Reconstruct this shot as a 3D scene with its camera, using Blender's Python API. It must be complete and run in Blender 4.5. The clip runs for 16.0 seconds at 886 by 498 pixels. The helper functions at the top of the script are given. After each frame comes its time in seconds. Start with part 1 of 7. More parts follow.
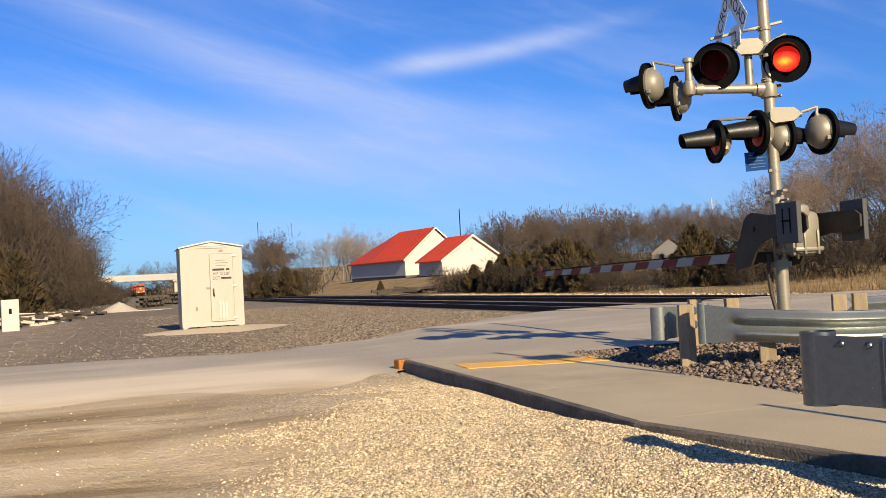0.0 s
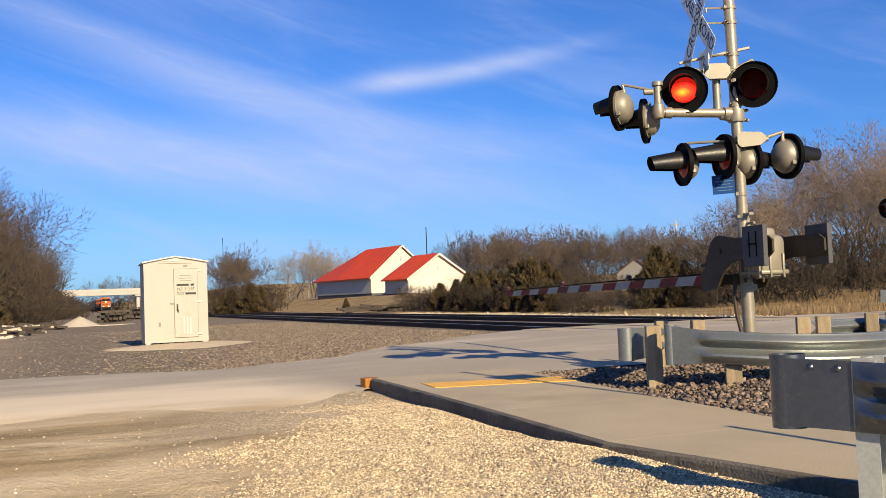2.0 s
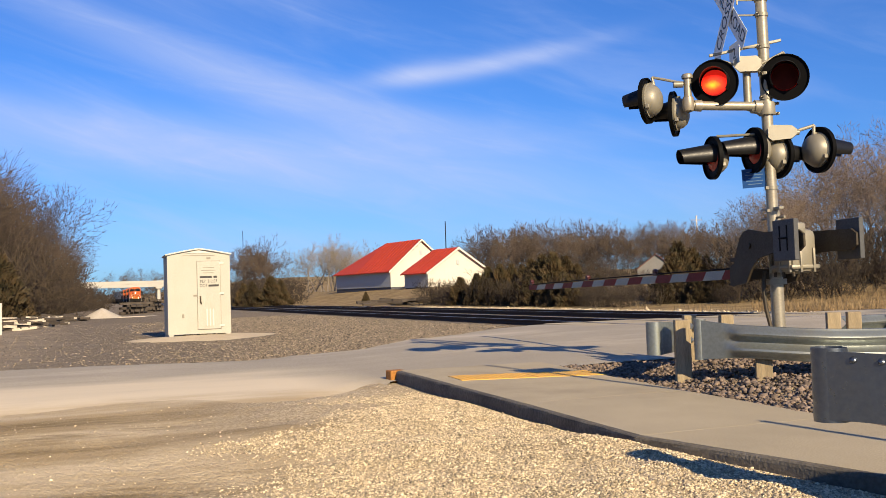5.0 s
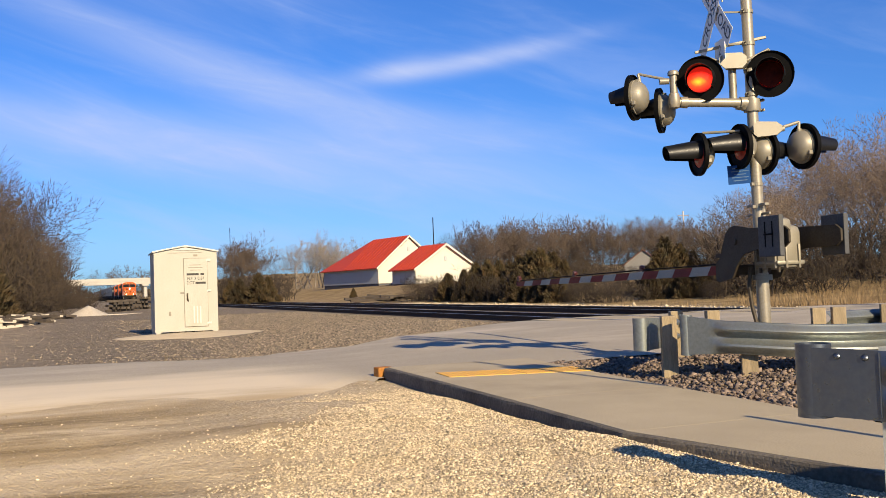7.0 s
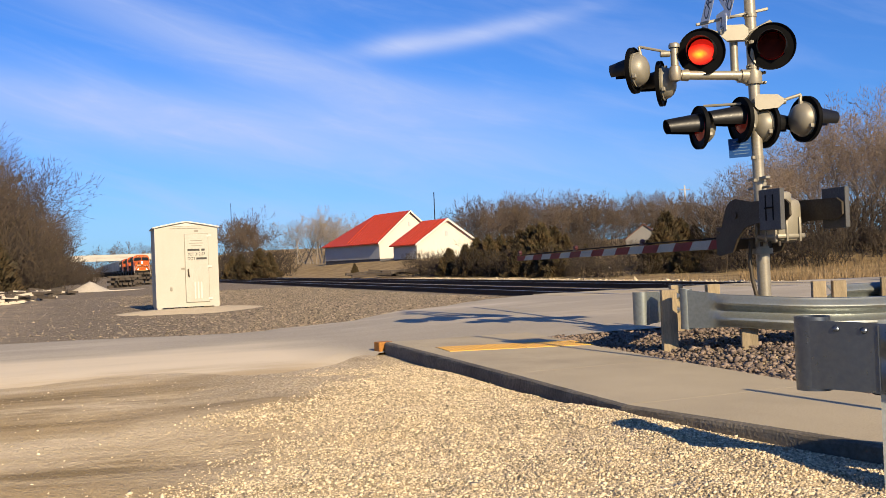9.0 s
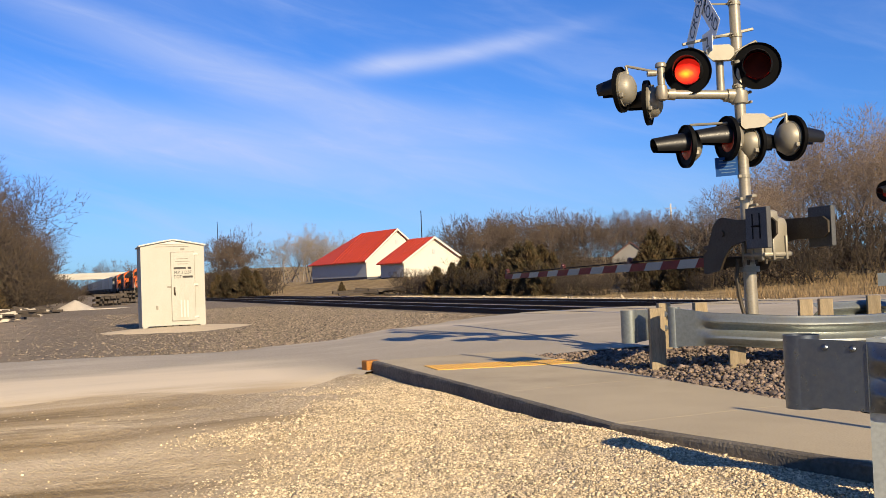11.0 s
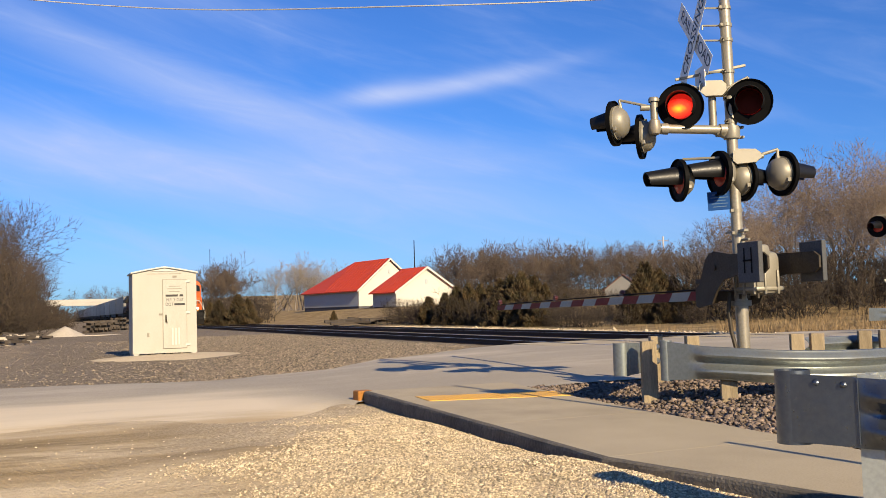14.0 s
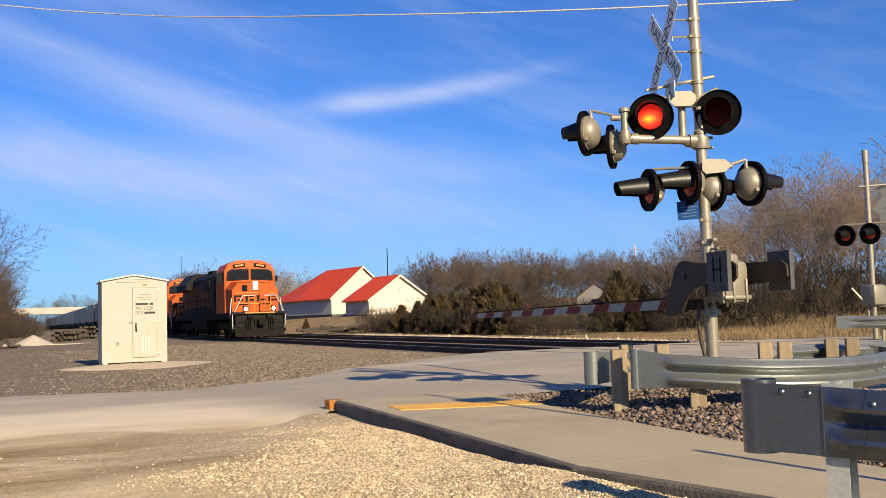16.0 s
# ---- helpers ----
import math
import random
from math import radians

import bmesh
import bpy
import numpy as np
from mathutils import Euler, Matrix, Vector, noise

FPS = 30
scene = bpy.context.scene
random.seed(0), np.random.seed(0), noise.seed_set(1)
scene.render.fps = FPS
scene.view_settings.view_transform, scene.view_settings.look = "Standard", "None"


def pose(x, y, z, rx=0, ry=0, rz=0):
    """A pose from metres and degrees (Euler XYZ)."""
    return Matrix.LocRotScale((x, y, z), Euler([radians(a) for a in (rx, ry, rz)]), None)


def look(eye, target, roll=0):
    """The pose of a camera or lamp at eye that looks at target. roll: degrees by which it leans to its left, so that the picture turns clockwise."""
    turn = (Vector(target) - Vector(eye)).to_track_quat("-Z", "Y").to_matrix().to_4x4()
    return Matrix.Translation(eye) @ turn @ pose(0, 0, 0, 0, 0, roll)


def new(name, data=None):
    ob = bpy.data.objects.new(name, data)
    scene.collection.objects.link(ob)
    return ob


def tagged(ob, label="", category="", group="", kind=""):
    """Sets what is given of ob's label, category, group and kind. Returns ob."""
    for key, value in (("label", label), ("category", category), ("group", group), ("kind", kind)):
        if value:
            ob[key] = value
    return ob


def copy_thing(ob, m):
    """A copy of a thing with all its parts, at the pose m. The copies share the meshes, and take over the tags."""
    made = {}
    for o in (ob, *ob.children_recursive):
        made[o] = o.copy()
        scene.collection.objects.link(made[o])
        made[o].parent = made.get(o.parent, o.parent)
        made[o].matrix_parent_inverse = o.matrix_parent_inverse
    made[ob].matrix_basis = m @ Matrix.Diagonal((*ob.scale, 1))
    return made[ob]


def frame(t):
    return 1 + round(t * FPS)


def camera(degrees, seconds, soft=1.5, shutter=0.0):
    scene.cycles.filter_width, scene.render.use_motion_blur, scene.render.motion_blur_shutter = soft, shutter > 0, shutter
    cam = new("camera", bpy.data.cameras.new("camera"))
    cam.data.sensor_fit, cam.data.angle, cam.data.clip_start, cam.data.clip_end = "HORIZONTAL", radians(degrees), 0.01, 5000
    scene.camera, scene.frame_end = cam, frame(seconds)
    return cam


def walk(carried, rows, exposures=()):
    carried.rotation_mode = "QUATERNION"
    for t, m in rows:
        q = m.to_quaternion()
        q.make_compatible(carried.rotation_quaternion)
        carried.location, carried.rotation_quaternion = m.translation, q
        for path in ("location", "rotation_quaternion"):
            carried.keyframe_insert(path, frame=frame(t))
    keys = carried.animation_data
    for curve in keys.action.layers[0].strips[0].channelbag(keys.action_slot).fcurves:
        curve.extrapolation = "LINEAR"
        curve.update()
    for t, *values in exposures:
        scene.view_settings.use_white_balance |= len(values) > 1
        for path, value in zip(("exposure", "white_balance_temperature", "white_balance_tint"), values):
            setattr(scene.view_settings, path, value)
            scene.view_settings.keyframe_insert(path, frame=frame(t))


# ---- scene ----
cam = camera(50.0, 16.0, 0.8)
PATH = [
 (0.0, 0.074, -0.065, 1.002, -19.62, 1.79, 2.92), (0.5, 0.057, -0.041, 1.004, -20.19, 2.49, 2.56),
 (1.0, 0.059, -0.032, 1.009, -20.55, 2.81, 2.65), (1.5, 0.056, -0.029, 1.006, -21.03, 2.79, 2.60),
 (2.0, 0.053, -0.032, 1.004, -21.69, 2.81, 2.20), (2.5, 0.049, -0.029, 1.006, -22.99, 2.76, 1.92),
 (3.0, 0.039, -0.027, 1.005, -24.28, 2.80, 2.10), (3.5, 0.028, -0.020, 0.999, -24.88, 2.79, 2.23),
 (4.0, 0.013, -0.012, 0.999, -23.69, 2.63, 2.06), (4.2, -0.013, 0.003, 0.988, -22.20, 2.45, 2.13),
 (6.3, -0.035, 0.021, 1.001, -20.07, 2.53, 1.74), (6.5, -0.033, 0.020, 1.004, -20.46, 2.60, 1.77),
 (7.0, -0.029, 0.005, 0.997, -21.31, 2.25, 2.04), (7.5, -0.023, 0.012, 0.993, -21.44, 1.43, 2.23),
 (8.0, -0.024, 0.007, 0.990, -21.38, 1.03, 2.22), (8.5, -0.012, 0.020, 0.988, -21.45, 0.81, 2.24),
 (9.0, -0.009, 0.016, 0.991, -21.23, 0.75, 2.21), (11.5, -0.021, 0.032, 0.995, -22.08, 2.45, 2.33),
 (12.0, -0.040, 0.033, 1.001, -21.51, 2.95, 2.53), (12.5, -0.037, 0.041, 0.999, -20.71, 2.83, 2.38),
 (13.0, -0.030, 0.031, 0.997, -21.17, 2.71, 2.26), (13.5, -0.026, 0.018, 1.002, -21.99, 3.19, 2.03),
 (14.0, -0.028, 0.011, 1.000, -22.48, 3.61, 1.61), (14.5, -0.026, 0.009, 1.003, -22.82, 3.67, 1.57),
 (15.0, -0.017, 0.009, 1.004, -23.16, 3.78, 1.70), (15.5, -0.010, 0.006, 1.004, -23.53, 3.73, 1.82),
 (16.0, -0.017, -0.003, 1.008, -24.10, 4.05, 1.64)]
walk(cam, [(t, pose(x, y, z, 90 + p, r, w)) for t, x, y, z, w, p, r in PATH])
scene.view_settings.exposure = 0.80

# ---- sky and sun ----
SUN_DIR = Vector((0.15, -2.13, 1.0)).normalized()
world = bpy.data.worlds.new("sky")
scene.world = world
world.use_nodes = True


def link_world():
    nt = world.node_tree
    nt.nodes.clear()
    N, L = nt.nodes.new, nt.links.new
    out, bg, sky = N("ShaderNodeOutputWorld"), N("ShaderNodeBackground"), N("ShaderNodeTexSky")
    sky.sky_type, sky.sun_disc = "NISHITA", False
    sky.sun_elevation = math.asin(SUN_DIR.z)
    sky.sun_rotation = math.atan2(SUN_DIR.x, SUN_DIR.y)
    sky.air_density, sky.dust_density, sky.ozone_density = 1.0, 0.4, 3.0
    tc = N("ShaderNodeTexCoord")

    def math_node(op, a, b=None, c=None):
        n = N("ShaderNodeMath")
        n.operation = op
        for i, v in enumerate((a, b, c)):
            if v is None:
                continue
            if isinstance(v, (int, float)):
                n.inputs[i].default_value = v
            else:
                L(v, n.inputs[i])
        return n.outputs[0]

    sep = N("ShaderNodeSeparateXYZ")
    L(tc.outputs["Generated"], sep.inputs[0])
    x, y, z = sep.outputs
    az = math_node("ARCTAN2", x, y)                       # radians, to the right of the track
    el = math_node("ARCSINE", z)

    def noise_tex(sa, se, scale, seed, rough=0.6, dist=0.6, rot=0.0):
        # noise over (azimuth, elevation), sheared so that streaks lean
        comb = N("ShaderNodeCombineXYZ")
        L(math_node("MULTIPLY", az, sa), comb.inputs[0])
        L(math_node("MULTIPLY", math_node("ADD", el, math_node("MULTIPLY", az, rot)), se), comb.inputs[1])
        comb.inputs[2].default_value = seed
        n = N("ShaderNodeTexNoise")
        n.inputs["Scale"].default_value = scale
        n.inputs["Detail"].default_value = 7
        n.inputs["Roughness"].default_value = rough
        n.inputs["Distortion"].default_value = dist
        L(comb.outputs[0], n.inputs["Vector"])
        return n.outputs["Fac"]

    def smooth(v, a, b):
        n = N("ShaderNodeMapRange")
        n.interpolation_type = "SMOOTHSTEP"
        n.inputs["From Min"].default_value, n.inputs["From Max"].default_value = a, b
        L(v, n.inputs["Value"])
        return n.outputs[0]

    def streak(a0, e0, slope, curve, half_len, half_thick, amount):
        # a drawn-out cirrus streak through (a0, e0)
        da = math_node("SUBTRACT", az, a0)
        mid = math_node("ADD", math_node("MULTIPLY", da, slope), math_node("MULTIPLY", math_node("MULTIPLY", da, da), curve))
        de = math_node("SUBTRACT", math_node("SUBTRACT", el, e0), mid)
        u = math_node("DIVIDE", da, half_len)
        v = math_node("DIVIDE", de, half_thick)
        r2 = math_node("ADD", math_node("MULTIPLY", u, u), math_node("MULTIPLY", v, v))
        g = math_node("EXPONENT", math_node("MULTIPLY", r2, -1.0))
        return math_node("MULTIPLY", g, amount)

    wisps = noise_tex(2.2, 9.0, 1.6, 3.1, 0.55, 0.7, 0.28)
    fine = noise_tex(4.0, 22.0, 1.5, 8.7, 0.6, 0.9, 0.25)
    body = math_node("ADD", math_node("MULTIPLY", smooth(wisps, 0.46, 0.80), 0.22), math_node("MULTIPLY", smooth(fine, 0.45, 0.85), 0.12))
    tex = math_node("ADD", math_node("MULTIPLY", fine, 0.9), 0.55)
    acc = None
    for s in CIRRUS:
        g = streak(*s)
        acc = g if acc is None else math_node("ADD", acc, g)
    cloud = math_node("ADD", body, math_node("MULTIPLY", acc, tex))
    cloud = math_node("MINIMUM", cloud, 0.92)
    # thin towards the zenith and gone below the horizon
    cloud = math_node("MULTIPLY", cloud, smooth(el, -0.01, 0.07))
    mix = N("ShaderNodeMix")
    mix.data_type = "RGBA"
    L(cloud, mix.inputs["Factor"])
    tint = N("ShaderNodeMix")
    tint.data_type, tint.blend_type = "RGBA", "MULTIPLY"
    tint.inputs["Factor"].default_value = 1.0
    L(sky.outputs[0], tint.inputs["A"])
    tint.inputs["B"].default_value = SKY_TINT
    L(tint.outputs["Result"], mix.inputs["A"])
    mix.inputs["B"].default_value = CLOUD_COLOUR
    L(mix.outputs["Result"], bg.inputs["Color"])
    bg.inputs["Strength"].default_value = 0.050
    L(bg.outputs[0], out.inputs["Surface"])


SKY_TINT = (0.45, 0.87, 1.60, 1)
CLOUD_COLOUR = (6.0, 7.2, 11.0, 1)
# azimuth, elevation, slope, bend, half length, half thickness, strength
CIRRUS = [
    (0.40, 0.231, 0.13, 0.2, 0.11, 0.010, 0.75),
    (0.335, 0.228, 0.10, 0.2, 0.035, 0.011, 0.4),
    (0.15, 0.222, -0.33, 0.1, 0.20, 0.024, 0.55),
    (0.38, 0.170, -0.20, 0.5, 0.16, 0.018, 0.30),
    (0.06, 0.162, -0.10, 0.1, 0.30, 0.028, 0.62),
    (0.28, 0.115, -0.06, 0.0, 0.35, 0.028, 0.35),
    (0.08, 0.33, -0.20, 0.0, 0.15, 0.020, 0.25),
    (0.66, 0.175, 0.10, 0.0, 0.06, 0.008, 0.22),
    (0.30, 0.03, 0.0, 0.0, 2.5, 0.05, 0.30),
]
link_world()
sun = new("sun", bpy.data.lights.new("sun", "SUN"))
sun.data.energy, sun.data.angle, sun.data.color = 5.0, radians(0.55), (1.0, 0.805, 0.53)
sun.matrix_world = look((0, 0, 60), Vector((0, 0, 60)) - SUN_DIR)

# ---- materials ----


def material(name, base, alt=None, rough=0.6, metal=0.0, scale=6.0, fine=60.0, amount=0.5, bump=0.2, bump_dist=0.01, dirt=None, dirt_amount=0.0,
             dirt_scale=1.2, vary=0.0, stretch=(1, 1, 1), coat=0.0, spec=0.5, island=False):
    """Base colour mottled with alt at two scales, stains of colour dirt, fine relief."""
    m = bpy.data.materials.new(name)
    m.use_nodes = True
    nt = m.node_tree
    N, L = nt.nodes.new, nt.links.new
    b = nt.nodes["Principled BSDF"]
    b.inputs["Roughness"].default_value, b.inputs["Metallic"].default_value = rough, metal
    b.inputs["Coat Weight"].default_value = coat
    b.inputs["Specular IOR Level"].default_value = spec
    alt = alt or tuple(c * 0.7 for c in base)
    tc, mp = N("ShaderNodeTexCoord"), N("ShaderNodeMapping")
    mp.inputs["Scale"].default_value = stretch
    L(tc.outputs["Object"], mp.inputs["Vector"])

    def tex(s, detail=5, rgh=0.6):
        n = N("ShaderNodeTexNoise")
        n.inputs["Scale"].default_value, n.inputs["Detail"].default_value, n.inputs["Roughness"].default_value = s, detail, rgh
        L(mp.outputs["Vector"], n.inputs["Vector"])
        return n.outputs["Fac"]

    def ramp(v, a, c, top=1.0):
        n = N("ShaderNodeMapRange")
        n.inputs["From Min"].default_value, n.inputs["From Max"].default_value, n.inputs["To Max"].default_value = a, c, top
        L(v, n.inputs["Value"])
        return n.outputs[0]

    def mixc(f, a, c, blend="MIX"):
        n = N("ShaderNodeMix")
        n.data_type, n.blend_type = "RGBA", blend
        if isinstance(f, float):
            n.inputs["Factor"].default_value = f
        else:
            L(f, n.inputs["Factor"])
        for k, v in (("A", a), ("B", c)):
            if isinstance(v, tuple):
                n.inputs[k].default_value = (*v[:3], 1)
            else:
                L(v, n.inputs[k])
        return n.outputs["Result"]

    big, small = tex(scale), tex(fine, 3)
    col = mixc(ramp(big, 0.35, 0.68, amount), tuple(base), tuple(alt))
    col = mixc(ramp(small, 0.38, 0.66, amount * 0.6), col, tuple(c * 0.6 for c in alt))
    if dirt:
        col = mixc(ramp(tex(dirt_scale, 8, 0.65), 0.5, 0.72, dirt_amount), col, tuple(dirt))
    if vary:
        if island:
            r = N("ShaderNodeNewGeometry").outputs["Random Per Island"]
        else:
            r = N("ShaderNodeObjectInfo").outputs["Random"]
        g = N("ShaderNodeMapRange")
        g.inputs["To Min"].default_value, g.inputs["To Max"].default_value = 1 - vary, 1 + vary
        L(r, g.inputs["Value"])
        comb = N("ShaderNodeCombineColor")
        for i in range(3):
            L(g.outputs[0], comb.inputs[i])
        col = mixc(1.0, col, comb.outputs[0], "MULTIPLY")
    L(col, b.inputs["Base Color"])
    rr = ramp(small, 0.3, 0.7)
    g = N("ShaderNodeMapRange")
    g.inputs["To Min"].default_value, g.inputs["To Max"].default_value = max(0.02, rough - 0.1), min(1, rough + 0.1)
    L(rr, g.inputs["Value"])
    L(g.outputs[0], b.inputs["Roughness"])
    if bump:
        bn = N("ShaderNodeBump")
        bn.inputs["Strength"].default_value, bn.inputs["Distance"].default_value = bump, bump_dist
        L(small, bn.inputs["Height"])
        L(bn.outputs[0], b.inputs["Normal"])
    return m


def glow(name, colour, strength):
    m = bpy.data.materials.new(name)
    m.use_nodes = True
    b = m.node_tree.nodes["Principled BSDF"]
    b.inputs["Base Color"].default_value = (*colour, 1)
    b.inputs["Emission Color"].default_value = (*colour, 1)
    b.inputs["Emission Strength"].default_value = strength
    b.inputs["Roughness"].default_value = 0.3
    return m


GALV = material("galvanised_steel", (0.245, 0.268, 0.258), (0.17, 0.188, 0.182), 0.42, 0.68, 4, 30, 0.5, 0.04, 0.003, (0.20, 0.175, 0.13), 0.45, 2.5)
# Near rail's copy of GALV: shade and sky blue put into the base.
ZINC_SHADED = material("zinc_shaded_blue", (0.125, 0.148, 0.180), (0.085, 0.10, 0.125), 0.36, 0.85, 4, 30, 0.5, 0.04, 0.003, (0.13, 0.125, 0.12), 0.4, 2.5)
# I-post's lighter copy of GALV: sunlight on the flange put into the base.
ZINC_SUNLIT = material("zinc_sunlit", (0.40, 0.425, 0.40), (0.30, 0.32, 0.30), 0.5, 0.25, 3, 40, 0.5, 0.04, 0.003, (0.25, 0.25, 0.22), 0.4, 3)
ALUM = material("aluminium_paint", (0.33, 0.30, 0.235), (0.24, 0.215, 0.165), 0.42, 0.4, 4, 40, 0.6, 0.06, 0.004, (0.25, 0.19, 0.12), 0.3, 3)
CAST = material("cast_aluminium", (0.25, 0.23, 0.18), (0.19, 0.172, 0.13), 0.5, 0.3, 8, 120, 0.35, 0.08, 0.003)
BLACK = material("black_paint", (0.003, 0.003, 0.0032), (0.005, 0.005, 0.005), 0.6, 0.0, 6, 50, 0.6, 0.05, 0.003, spec=0.06)
DARKSTEEL = material("dark_steel", (0.058, 0.045, 0.028), (0.034, 0.027, 0.018), 0.6, 0.1, 6, 60, 0.7, 0.1, 0.004, (0.06, 0.036, 0.018), 0.5, 3, spec=0.3)
WEIGHT = material("grey_weight_paint", (0.062, 0.064, 0.066), (0.042, 0.042, 0.044), 0.6, 0.1, 5, 60, 0.6, 0.1, 0.004)
LENS = material("red_lens", (0.16, 0.012, 0.008), (0.10, 0.006, 0.005), 0.22, 0.0, 9, 90, 0.5, 0.1, 0.003, coat=0.5)
REFLECTOR_DARK = material("unlit_reflector", (0.055, 0.006, 0.004), (0.03, 0.003, 0.003), 0.65, 0.0, 9, 90, 0.5, 0.1, 0.003, spec=0.1)


def lit_lamp():
    """A lit lens: a yellow filament glow that falls off to deep red."""
    m = glow("lit_red_lamp", (1.0, 0.05, 0.01), 1.0)
    nt = m.node_tree
    N, L = nt.nodes.new, nt.links.new
    b = nt.nodes["Principled BSDF"]
    tc, mp, ln = N("ShaderNodeTexCoord"), N("ShaderNodeMapping"), N("ShaderNodeVectorMath")
    mp.inputs["Location"].default_value = (0, 0.018, 0.026)
    mp.inputs["Scale"].default_value = (0, 0.82, 1.25)
    L(tc.outputs["Object"], mp.inputs["Vector"])
    ln.operation = "LENGTH"
    L(mp.outputs[0], ln.inputs[0])
    wob = N("ShaderNodeTexNoise")
    wob.inputs["Scale"].default_value = 26
    L(tc.outputs["Object"], wob.inputs["Vector"])
    add = N("ShaderNodeMath")
    add.operation = "MULTIPLY_ADD"
    L(wob.outputs["Fac"], add.inputs[0])
    add.inputs[1].default_value = 0.03
    L(ln.outputs["Value"], add.inputs[2])
    ramp = N("ShaderNodeValToRGB")
    e = ramp.color_ramp.elements
    e[0].position, e[0].color = 0.025, (1.0, 0.42, 0.02, 1)
    e[1].position, e[1].color = 0.155, (0.30, 0.006, 0.003, 1)
    for p, c in ((0.055, (1.0, 0.22, 0.015, 1)), (0.085, (1.0, 0.06, 0.012, 1)), (0.125, (0.85, 0.022, 0.008, 1))):
        k = e.new(p)
        k.color = c
    L(add.outputs[0], ramp.inputs[0])
    L(ramp.outputs[0], b.inputs["Emission Color"])
    L(ramp.outputs[0], b.inputs["Base Color"])
    return m


LAMP_LIT = lit_lamp()
CABINET = material("cream_cabinet_paint", (0.375, 0.355, 0.295), (0.345, 0.325, 0.265), 0.5, 0.0, 2.5, 50, 0.5, 0.04, 0.003, (0.31, 0.27, 0.20), 0.35, 1.3, stretch=(1, 1, 0.5))
CABINET_ROOF = material("white_cabinet_roof", (0.52, 0.49, 0.42), (0.46, 0.43, 0.36), 0.5, 0.0, 3, 50, 0.5, 0.05, 0.003)
CABINET_TRIM = material("cabinet_trim", (0.22, 0.195, 0.15), (0.17, 0.15, 0.11), 0.6, 0.0, 3, 60, 0.5, 0.05)
INK = material("stencil_ink", (0.022, 0.02, 0.018), (0.05, 0.045, 0.038), 0.7, 0.0, 30, 150, 0.6, 0.0)
CONCRETE = material("pale_concrete", (0.45, 0.375, 0.245), (0.36, 0.30, 0.195), 0.85, 0.0, 1.1, 90, 0.8, 0.35, 0.006, (0.25, 0.205, 0.135), 0.85, 0.6)
# Kerb concrete with the face's shade put into its base; stains on top.
CURB_SHADED = material("kerb_concrete_shaded", (0.15, 0.13, 0.10), (0.09, 0.078, 0.06), 0.9, 0.0, 3, 40, 0.8, 0.6, 0.014, (0.05, 0.044, 0.035), 0.7, 1.5)
ROAD = material("worn_asphalt", (0.37, 0.322, 0.245), (0.30, 0.262, 0.20), 0.9, 0.0, 0.7, 70, 0.7, 0.5, 0.008, (0.54, 0.46, 0.35), 0.85, 0.3, stretch=(0.45, 1, 1))


